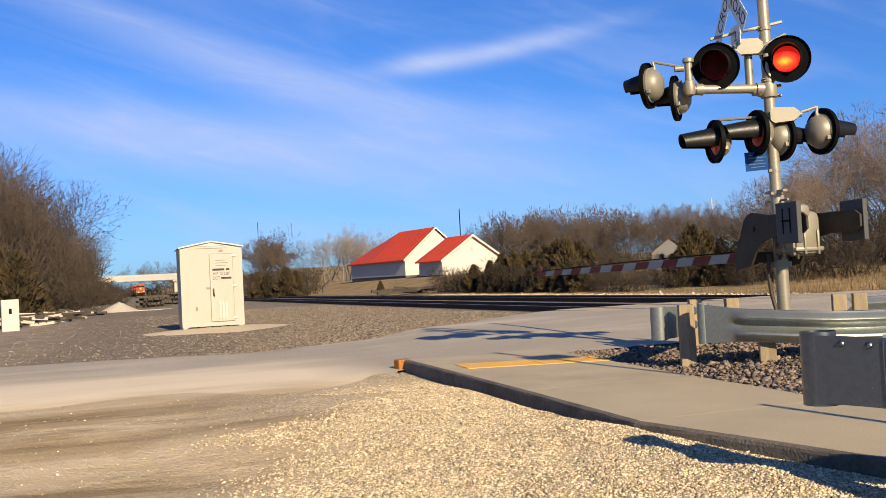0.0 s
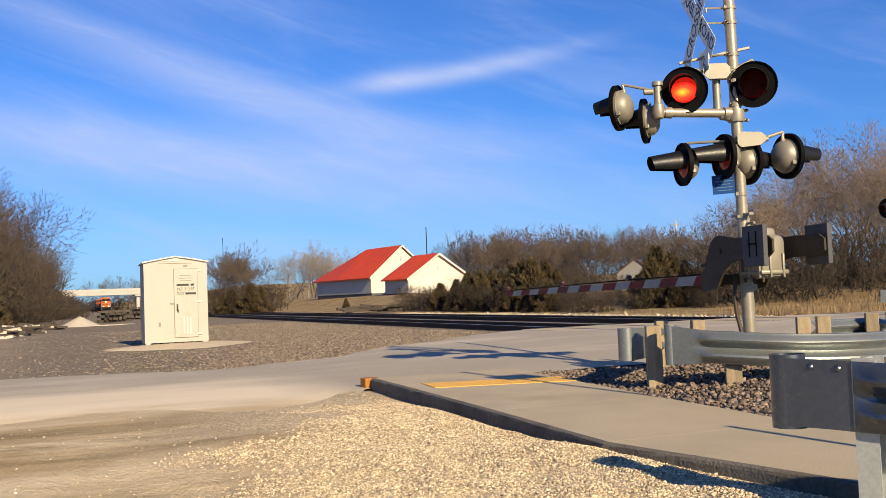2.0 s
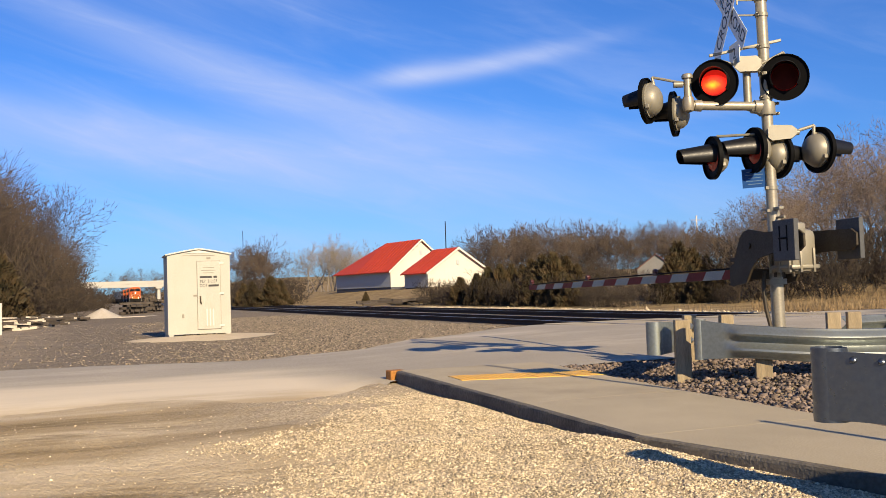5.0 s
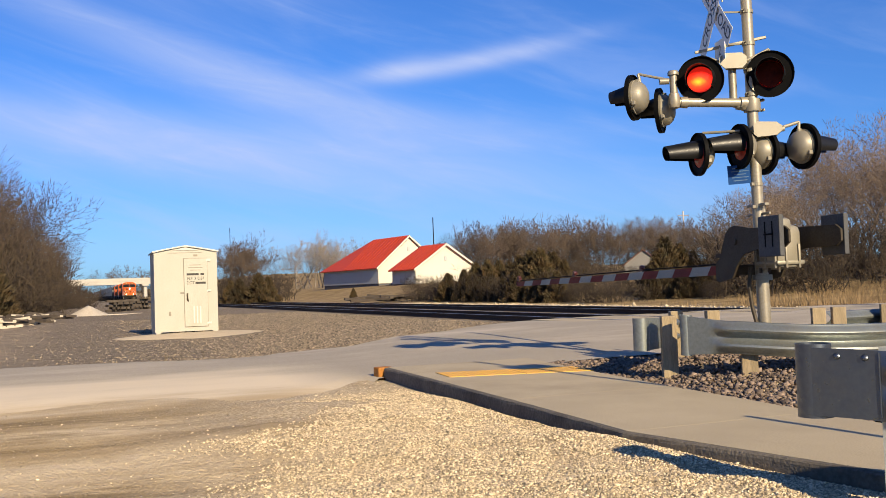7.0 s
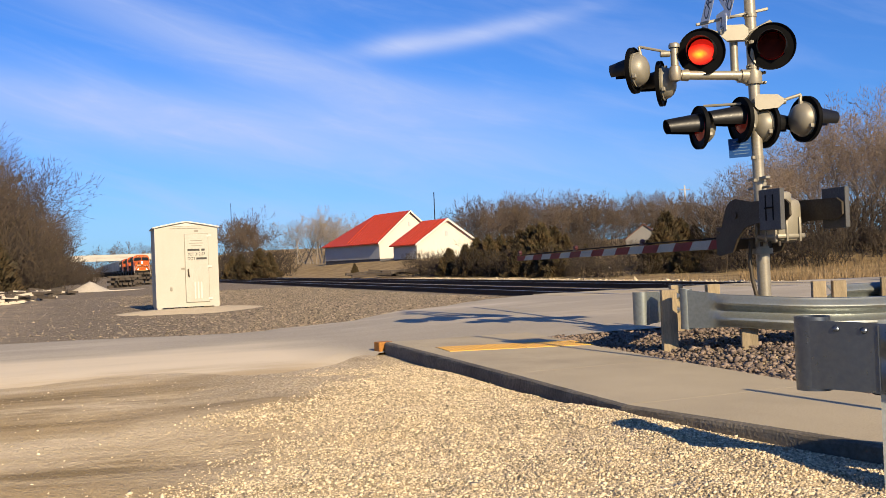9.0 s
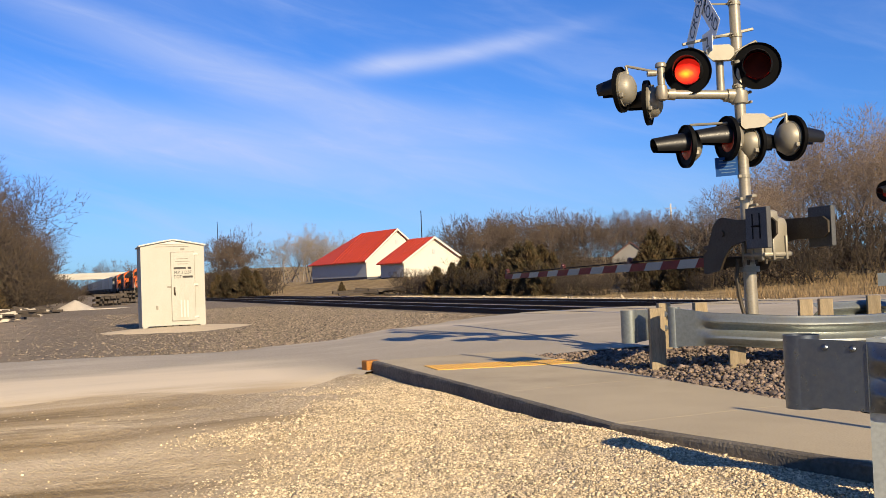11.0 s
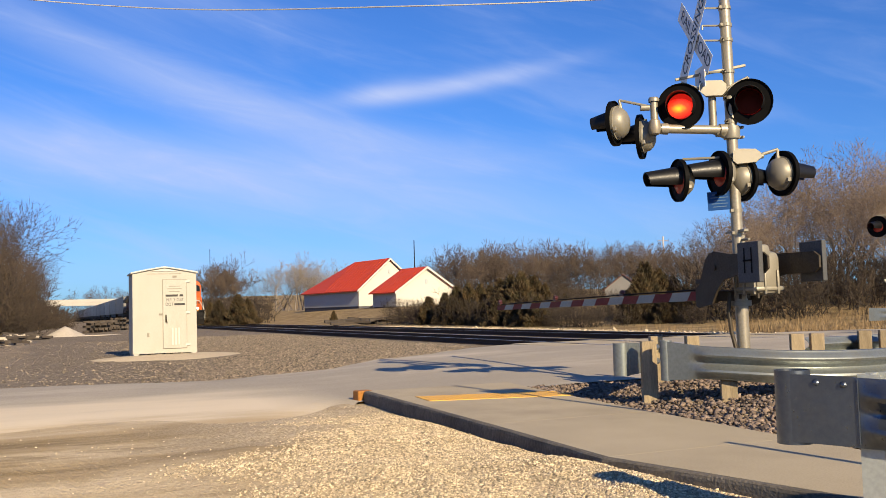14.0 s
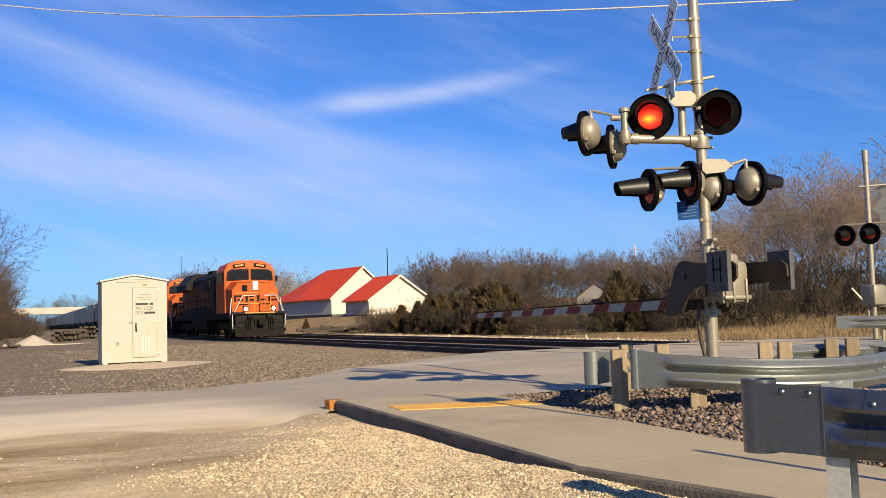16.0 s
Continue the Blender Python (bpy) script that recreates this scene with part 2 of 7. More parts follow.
def dusty_verge(m):
    """Pale dust and grit that has spread over the near edge of the road."""
    nt = m.node_tree
    N, L = nt.nodes.new, nt.links.new
    b = nt.nodes["Principled BSDF"]
    old = b.inputs["Base Color"].links[0].from_socket
    tc, sep, nz = N("ShaderNodeTexCoord"), N("ShaderNodeSeparateXYZ"), N("ShaderNodeTexNoise")
    L(tc.outputs["Object"], sep.inputs[0])
    mp = N("ShaderNodeMapping")
    mp.inputs["Scale"].default_value = (0.35, 1, 1)
    L(tc.outputs["Object"], mp.inputs["Vector"])
    L(mp.outputs[0], nz.inputs["Vector"])
    nz.inputs["Scale"].default_value, nz.inputs["Detail"].default_value = 0.9, 8
    add = N("ShaderNodeMath")
    add.operation = "MULTIPLY_ADD"
    L(nz.outputs["Fac"], add.inputs[0])
    add.inputs[1].default_value = 4.5
    L(sep.outputs[1], add.inputs[2])
    r = N("ShaderNodeMapRange")
    r.interpolation_type = "SMOOTHSTEP"
    r.inputs["From Min"].default_value, r.inputs["From Max"].default_value = 17.6, 13.6
    L(add.outputs[0], r.inputs["Value"])
    rx = N("ShaderNodeMapRange")
    rx.inputs["From Min"].default_value, rx.inputs["From Max"].default_value = 3.6, 2.4
    L(sep.outputs[0], rx.inputs["Value"])
    mul = N("ShaderNodeMath")
    mul.operation = "MULTIPLY"
    L(r.outputs[0], mul.inputs[0])
    L(rx.outputs[0], mul.inputs[1])
    mix = N("ShaderNodeMix")
    mix.data_type = "RGBA"
    L(mul.outputs[0], mix.inputs["Factor"])
    L(old, mix.inputs["A"])
    mix.inputs["B"].default_value = (0.63, 0.53, 0.375, 1)
    # dirt creeps in from the verge in streaks
    nv, mv = N("ShaderNodeTexNoise"), N("ShaderNodeMapping")
    mv.inputs["Scale"].default_value = (0.25, 1, 1)
    L(tc.outputs["Object"], mv.inputs["Vector"])
    L(mv.outputs[0], nv.inputs["Vector"])
    nv.inputs["Scale"].default_value, nv.inputs["Detail"].default_value, nv.inputs["Roughness"].default_value = 1.2, 8, 0.65
    sh = N("ShaderNodeMath")
    sh.operation = "MULTIPLY_ADD"
    L(nv.outputs["Fac"], sh.inputs[0])
    sh.inputs[1].default_value = 4.5
    L(sep.outputs[1], sh.inputs[2])
    rv = N("ShaderNodeMapRange")
    rv.interpolation_type = "SMOOTHSTEP"
    rv.inputs["From Min"].default_value, rv.inputs["From Max"].default_value = 14.0, 11.75
    L(sh.outputs[0], rv.inputs["Value"])
    mul2 = N("ShaderNodeMath")
    mul2.operation = "MULTIPLY"
    L(rv.outputs[0], mul2.inputs[0])
    L(rx.outputs[0], mul2.inputs[1])
    mix2 = N("ShaderNodeMix")
    mix2.data_type = "RGBA"
    L(mul2.outputs[0], mix2.inputs["Factor"])
    L(mix.outputs["Result"], mix2.inputs["A"])
    mix2.inputs["B"].default_value = (0.38, 0.285, 0.16, 1)
    L(mix2.outputs["Result"], b.inputs["Base Color"])


dusty_verge(ROAD)
YELLOW = material("yellow_tactile", (0.72, 0.40, 0.06), (0.60, 0.32, 0.05), 0.7, 0.0, 4, 60, 0.6, 0.2, 0.004, (0.40, 0.27, 0.10), 0.5, 2)
RUSTY_YELLOW = material("orange_kerb_paint", (0.36, 0.145, 0.015), (0.24, 0.09, 0.01), 0.7, 0.0, 8, 60, 0.8, 0.3, 0.006, (0.2, 0.12, 0.06), 0.5, 4)
TIMBER = material("weathered_post_timber", (0.33, 0.26, 0.16), (0.22, 0.17, 0.10), 0.85, 0.0, 5, 50, 0.8, 0.5, 0.008, (0.14, 0.11, 0.07), 0.6, 3, vary=0.2, stretch=(3, 3, 0.4))
TIE = material("creosoted_tie", (0.060, 0.045, 0.033), (0.035, 0.027, 0.02), 0.9, 0.0, 4, 40, 0.8, 0.5, 0.01, (0.13, 0.11, 0.09), 0.5, 2, vary=0.25)
RAIL = material("rusty_rail", (0.050, 0.026, 0.016), (0.03, 0.017, 0.012), 0.75, 0.2, 4, 60, 0.7, 0.2, 0.003)
RAILTOP = material("polished_rail_head", (0.45, 0.43, 0.40), (0.33, 0.30, 0.27), 0.3, 0.9, 4, 60, 0.4, 0.03, 0.002)
STONE_TAN = material("tan_gravel", (0.56, 0.46, 0.305), (0.38, 0.30, 0.19), 0.9, 0.0, 8, 60, 0.6, 0.3, 0.006, vary=0.62, island=True)
STONE_GREY = material("grey_ballast", (0.235, 0.188, 0.132), (0.15, 0.118, 0.082), 0.9, 0.0, 8, 60, 0.6, 0.3, 0.006, vary=0.7, island=True)
STONE_PINK = material("pinkish_riprap", (0.20, 0.15, 0.115), (0.125, 0.094, 0.074), 0.9, 0.0, 8, 40, 0.7, 0.4, 0.008, vary=0.5, island=True)
SAND = material("pale_sand", (0.50, 0.41, 0.285), (0.42, 0.34, 0.23), 0.95, 0.0, 3, 60, 0.6, 0.4, 0.01)
PILE = material("white_limestone_pile", (0.50, 0.44, 0.35), (0.42, 0.36, 0.28), 0.95, 0.0, 2, 20, 0.6, 0.5, 0.03)

# ---- mesh building ----


class Shape:
    """Collects vertices and faces of one part."""

    def __init__(self):
        self.v, self.f = [], []

    def add(self, verts, faces):
        n = len(self.v)
        self.v += [tuple(p) for p in verts]
        self.f += [tuple(i + n for i in f) for f in faces]
        return self

    def box(self, c, s, rot=None, bevel=0.0):
        """A box with centre c and size s; bevel cuts its edges."""
        bm = bmesh.new()
        bmesh.ops.create_cube(bm, size=1)
        bmesh.ops.scale(bm, vec=s, verts=bm.verts)
        if bevel:
            bmesh.ops.bevel(bm, geom=bm.edges[:], offset=bevel, segments=2, affect="EDGES", profile=0.5)
        m = Matrix.Translation(c) @ (rot if rot is not None else Matrix.Identity(4))
        bm.verts.index_update()
        self.add([m @ v.co for v in bm.verts], [[v.index for v in f.verts] for f in bm.faces])
        bm.free()
        return self

    def tube(self, a, b, r0, r1=None, n=10, cap=True):
        a, b = Vector(a), Vector(b)
        r1 = r0 if r1 is None else r1
        d = (b - a).normalized()
        u = d.orthogonal().normalized()
        w = d.cross(u)
        ring = [(math.cos(2 * math.pi * i / n), math.sin(2 * math.pi * i / n)) for i in range(n)]
        vs = [a + (u * c + w * s) * r0 for c, s in ring] + [b + (u * c + w * s) * r1 for c, s in ring]
        fs = [(i, (i + 1) % n, n + (i + 1) % n, n + i) for i in range(n)]
        if cap:
            fs += [tuple(range(n - 1, -1, -1)), tuple(range(n, 2 * n))]
        return self.add(vs, fs)

    def path(self, pts, r, n=8):
        for a, b in zip(pts, pts[1:]):
            self.tube(a, b, r, n=n)
        return self

    def lathe(self, profile, origin, axis, n=24, cap0=False, cap1=False):
        """profile: (along, radius) pairs turned about axis from origin."""
        o, d = Vector(origin), Vector(axis).normalized()
        u = d.orthogonal().normalized()
        w = d.cross(u)
        vs, fs = [], []
        for t, r in profile:
            for i in range(n):
                a = 2 * math.pi * i / n
                vs.append(o + d * t + (u * math.cos(a) + w * math.sin(a)) * r)
        for k in range(len(profile) - 1):
            for i in range(n):
                j = (i + 1) % n
                fs.append((k * n + i, k * n + j, (k + 1) * n + j, (k + 1) * n + i))
        if cap0:
            fs.append(tuple(range(n - 1, -1, -1)))
        if cap1:
            k = (len(profile) - 1) * n
            fs.append(tuple(range(k, k + n)))
        return self.add(vs, fs)

    def prism(self, poly, a, b):
        """poly: 2D points; a, b: functions that place a 2D point at either end."""
        n = len(poly)
        vs = [a(p) for p in poly] + [b(p) for p in poly]
        fs = [tuple(range(n - 1, -1, -1)), tuple(range(n, 2 * n))]
        fs += [(i, (i + 1) % n, n + (i + 1) % n, n + i) for i in range(n)]
        return self.add(vs, fs)

    def mesh(self, name, mat, smooth=False):
        me = bpy.data.meshes.new(name)
        me.from_pydata(self.v, [], self.f)
        me.materials.append(mat)
        bm = bmesh.new()
        bm.from_mesh(me)
        bmesh.ops.recalc_face_normals(bm, faces=bm.faces)
        bm.to_mesh(me)
        bm.free()
        if smooth:
            me.polygons.foreach_set("use_smooth", [True] * len(me.polygons))
            me.set_sharp_from_angle(angle=radians(38))
        return me


def part(name, shape, mat, parent=None, label="", smooth=False, at=None):
    ob = new(name, shape.mesh(name, mat, smooth) if isinstance(shape, Shape) else shape)
    if at is not None:
        ob.matrix_basis = at
    if parent is not None:
        ob.parent = parent
    if label:
        tagged(ob, label)
    return ob


def thing(name, label, category, at=None, group="", kind=""):
    ob = new(name)
    ob.empty_display_size = 0.1
    if at is not None:
        ob.matrix_basis = at
    return tagged(ob, label, category, group, kind)


def raw_mesh(name, verts, faces, mat, smooth=False):
    """A mesh from numpy arrays with faces of one size."""
    me = bpy.data.meshes.new(name)
    k = faces.shape[1]
    me.vertices.add(len(verts))
    me.vertices.foreach_set("co", verts.astype(np.float32).ravel())
    me.loops.add(faces.size)
    me.loops.foreach_set("vertex_index", faces.astype(np.int32).ravel())
    me.polygons.add(len(faces))
    me.polygons.foreach_set("loop_start", np.arange(0, faces.size, k, dtype=np.int32))
    if smooth:
        me.polygons.foreach_set("use_smooth", np.ones(len(faces), dtype=bool))
    me.update(calc_edges=True)
    me.materials.append(mat)
    return me


def sstep(v, a, b):
    t = np.clip((np.asarray(v, float) - a) / (b - a), 0, 1)
    return t * t * (3 - 2 * t)


TRACKS = (12.6, 17.0)


def road_z(x):
    return -0.12 + 0.12 * sstep(x, 3.4, 6.5) + 0.05 * sstep(x, 7.0, 10.5) - 0.25 * sstep(x, 20, 34)


def ground_z(x, y):
    x, y = np.asarray(x, float), np.asarray(y, float)
    z = -0.16 + 0 * x
    z = z + 0.028 * sstep(3.6 - x, 0, 0.5) * sstep(14 - y, 0, 1) * sstep(y, 2, 4)
    z = z + 0.05 * np.exp(-(((x - 2.3) / 1.0) ** 2 + ((y - 7.6) / 1.6) ** 2))            # gravel heaped against the kerb
    z = z + 0.085 * np.exp(-((x - 3.3) / 1.3) ** 2) * sstep(8.0 - y, 0, 3.0) * sstep(4.4 - x, 0, 0.8)
    near = sstep(10.6 - y, 0, 1.5) * sstep(y, 1, 3) * sstep(3.5 - x, 0, 0.3) * sstep(x, -9, -6)
    lump = np.sin(2.3 * x + 1.1 * y) * np.sin(2.9 * y - 0.8 * x + 1.0) + 0.7 * np.sin(5.1 * x - 2.2 * y + 2.0) * np.sin(4.3 * y + 1.9 * x) + 0.45 * np.sin(11.3 * x + 3.7 * y) * np.sin(9.7 * y - 4.1 * x + 0.5)
    z = z + near * lump * (0.006 + 0.020 * sstep(x - 0.12 * y, -0.6, 0.8))
    z = z + 0.055 * near * np.exp(-(((x - 2.05) / 0.55) ** 2 + ((y - 8.4) / 0.7) ** 2)) + 0.05 * near * np.exp(-(((x - 1.2) / 0.7) ** 2 + ((y - 7.2) / 0.5) ** 2))
    z = z + 0.03 * np.sin(x * 1.7 + 0.6 * y) * np.sin(y * 1.3) * sstep(14 - y, 0, 4) * 0.7
    z = z + (0.05 * sstep(x, 3.2, 6.5) + 0.02) * sstep(x, 3.4, 4.2)
    z = z + 0.20 * np.exp(-(((x - 6.6) / 1.1) ** 2 + ((y - 8.0) / 1.7) ** 2)) * sstep(x, 4.9, 5.6)           # stones heaped round the mast
    z = z + 1.5 * sstep(x, 20, 36) * sstep(y, 22, 60)                                 # bank beyond the tracks
    z = z + 1.0 * sstep(x, 24, 44) * sstep(60 - y, 0, 40)
    z = z + 9.0 * sstep(y, 130, 520) * sstep(x, 26, 90)
    z = z + 3.0 * sstep(-x, 12, 60) * sstep(y, 30, 80)
    return z


def uneven_axis(marks):
    out = [marks[0][0]]
    for (a, step), (b, _) in zip(marks, marks[1:]):
        n = max(1, int(round((b - a) / step)))
        out += list(a + (b - a) * (np.arange(n) + 1) / n)
    return np.array(out)


def ground_material():
    m = bpy.data.materials.new("ground")
    m.use_nodes = True
    nt = m.node_tree
    N, L = nt.nodes.new, nt.links.new
    b = nt.nodes["Principled BSDF"]
    b.inputs["Roughness"].default_value = 0.95
    b.inputs["Specular IOR Level"].default_value = 0.2
    tc = N("ShaderNodeTexCoord")
    sep = N("ShaderNodeSeparateXYZ")
    L(tc.outputs["Object"], sep.inputs[0])

    def nz(scale, detail=6, rough=0.6, stretch=None):
        n = N("ShaderNodeTexNoise")
        n.inputs["Scale"].default_value, n.inputs["Detail"].default_value, n.inputs["Roughness"].default_value = scale, detail, rough
        if stretch:
            mp = N("ShaderNodeMapping")
            mp.inputs["Scale"].default_value = stretch
            L(tc.outputs["Object"], mp.inputs["Vector"])
            L(mp.outputs[0], n.inputs["Vector"])
        else:
            L(tc.outputs["Object"], n.inputs["Vector"])
        return n.outputs["Fac"]

    def ma(op, a, c):
        n = N("ShaderNodeMath")
        n.operation = op
        for i, v in enumerate((a, c)):
            if isinstance(v, (int, float)):
                n.inputs[i].default_value = v
            else:
                L(v, n.inputs[i])
        return n.outputs[0]

    def rng(v, a, c, top=1.0):
        n = N("ShaderNodeMapRange")
        n.interpolation_type = "SMOOTHSTEP"
        n.inputs["From Min"].default_value, n.inputs["From Max"].default_value, n.inputs["To Max"].default_value = a, c, top
        L(v, n.inputs["Value"])
        return n.outputs[0]

    def mix(f, a, c):
        n = N("ShaderNodeMix")
        n.data_type = "RGBA"
        if isinstance(f, float):
            n.inputs["Factor"].default_value = f
        else:
            L(f, n.inputs["Factor"])
        for k, v in (("A", a), ("B", c)):
            if isinstance(v, tuple):
                n.inputs[k].default_value = (*v, 1)
            else:
                L(v, n.inputs[k])
        return n.outputs["Result"]

    wob = ma("MULTIPLY", ma("SUBTRACT", nz(0.5), 0.5), 3.0)
    x, y = ma("ADD", sep.outputs[0], wob), ma("ADD", sep.outputs[1], wob)
    pebble = nz(38, 3)
    # the darker tan paints in shade for the gaps between stones
    tan = mix(rng(pebble, 0.35, 0.65), (0.30, 0.23, 0.135), (0.58, 0.475, 0.32))
    tan = mix(rng(nz(0.75, 7, 0.6, (0.5, 1, 1)), 0.5, 0.66, 0.8), tan, (0.27, 0.195, 0.10))            # damp, fine patches
    tan = mix(rng(nz(0.45, 5, 0.6, (0.5, 1, 1)), 0.52, 0.68, 0.7), tan, (0.56, 0.46, 0.31))
    fine = mix(rng(nz(0.55, 8, 0.65, (0.45, 1, 1)), 0.42, 0.62), (0.40, 0.295, 0.155), (0.62, 0.50, 0.32))
    fine = mix(rng(nz(9, 5), 0.5, 0.75, 0.4), fine, (0.28, 0.21, 0.125))
    fine = mix(rng(nz(0.8, 9, 0.72, (0.22, 1, 1)), 0.47, 0.60, 0.9), fine, (0.21, 0.15, 0.07))            # dark damp streaks
    fine = mix(rng(nz(70, 2), 0.60, 0.72, 0.5), fine, (0.62, 0.54, 0.40))                                    # loose grit
    tan = mix(rng(x, -0.2, 2.2), fine, tan)
    verge = nz(1.2, 8, 0.65, (0.25, 1, 1))
    dust = mix(rng(nz(5.0, 6, 0.65, (0.3, 1, 1)), 0.45, 0.7, 0.6), (0.62, 0.52, 0.365), (0.47, 0.385, 0.26))
    ys = ma("ADD", sep.outputs[1], ma("MULTIPLY", ma("SUBTRACT", verge, 0.5), 4.5))
    tan = mix(ma("MULTIPLY", rng(ys, 9.5, 11.75), rng(ma("MULTIPLY", sep.outputs[0], -1.0), -3.2, -2.2)), tan, dust)
    bal = mix(rng(nz(16, 3), 0.35, 0.65), (0.105, 0.083, 0.06), (0.27, 0.218, 0.153))
    bal = mix(rng(nz(0.35, 6), 0.45, 0.72, 0.7), bal, (0.19, 0.157, 0.115))
    dirt = mix(rng(nz(1.5, 7), 0.35, 0.7), (0.21, 0.165, 0.115), (0.34, 0.275, 0.195))
    dirt = mix(rng(nz(0.15, 5, 0.6, (1, 0.4, 1)), 0.5, 0.68, 0.8), dirt, (0.42, 0.35, 0.25))
    grass = mix(rng(nz(0.7, 8), 0.35, 0.7), (0.20, 0.138, 0.062), (0.33, 0.242, 0.12))
    grass = mix(rng(nz(0.06, 4), 0.5, 0.7, 0.6), grass, (0.19, 0.145, 0.065))
    c = mix(rng(y, 12.0, 15.5), tan, bal)
    left = ma("MULTIPLY", rng(ma("MULTIPLY", x, -1.0), 0.0, 3.0), rng(y, 14, 20))
    c = mix(left, c, dirt)
    c = mix(ma("MULTIPLY", rng(x, 19.8, 21.5), rng(y, 12, 22)), c, grass)
    c = mix(ma("MULTIPLY", rng(ma("MULTIPLY", x, -1.0), 9.0, 14.0), rng(y, 20, 30)), c, grass)
    c = mix(rng(y, 420, 520), c, grass)
    L(c, b.inputs["Base Color"])
    bn = N("ShaderNodeBump")
    bn.inputs["Strength"].default_value, bn.inputs["Distance"].default_value = 0.8, 0.03
    L(ma("ADD", pebble, ma("MULTIPLY", nz(7, 5, 0.65), 0.9)), bn.inputs["Height"])
    L(bn.outputs[0], b.inputs["Normal"])
    return m


def build_ground():
    xs = uneven_axis([(-1500, 250), (-250, 40), (-50, 5), (-10, 0.4), (-3, 0.1), (4, 0.4), (25, 1.5), (60, 12), (300, 100), (1500, 100)])
    ys = uneven_axis([(-600, 100), (-50, 10), (-4, 0.4), (3, 0.1), (11, 0.4), (14, 0.5), (30, 2), (80, 8), (300, 40), (800, 150), (2300, 150)])
    X, Y = np.meshgrid(xs, ys)
    V = np.stack([X, Y, ground_z(X, Y)], -1).reshape(-1, 3)
    n = len(xs)
    i = (np.arange(len(ys) - 1)[:, None] * n + np.arange(n - 1)[None]).ravel()
    me = raw_mesh("ground", V, np.stack([i, i + 1, i + n + 1, i + n], 1), ground_material(), True)
    tagged(new("ground", me), "bare gravel, ballast and dry winter grass ground", "ground", kind="structure")


def interp(x, pts):
    return np.interp(x, [p[0] for p in pts], [p[1] for p in pts])


ROAD_NEAR = [(-60, 12.5), (-6, 10.9), (-0.1, 10.4), (1.9, 9.45), (3.2, 10.9), (3.62, 11.55), (5.6, 10.75), (7.2, 10.75), (40, 10.75)]
ROAD_FAR = [(-60, 19.5), (-6, 18.6), (-0.2, 18.0), (2.5, 17.2), (5.0, 17.6), (7.9, 20.0), (10.5, 21.8), (40, 21.8)]


def build_road():
    xs = np.unique(np.concatenate([np.linspace(-60, 40, 101), np.linspace(-6, 12, 73)]))
    rows = 14
    V, F = [], []
    for x in xs:
        a, b = interp(x, ROAD_NEAR), interp(x, ROAD_FAR)
        wobble = 0.10 * math.sin(x * 2.3) + 0.06 * math.sin(x * 6.1 + 1)
        for k in range(rows + 1):
            f = k / rows
            crown = 0.03 * (1 - (2 * f - 1) ** 2)
            edge = (-0.10 if k == 0 else -0.012 if k == 1 else -0.03) if k in (0, 1, rows) and x < 3.3 else 0.0
            yy = a + (b - a) * f
            if x < 3.3 or k == rows:
                yy += wobble * (1 if k in (0, rows) else 0.3)
            V.append((x, yy, float(road_z(x)) + crown + edge))
    n = rows + 1
    for i in range(len(xs) - 1):
        for k in range(rows):
            p = i * n + k
            F.append((p, p + n, p + n + 1, p + 1))
    me = raw_mesh("road", np.array(V), np.array(F), ROAD, True)
    tagged(new("road", me), "worn pale grey asphalt road over the railway crossing", "road", kind="structure")


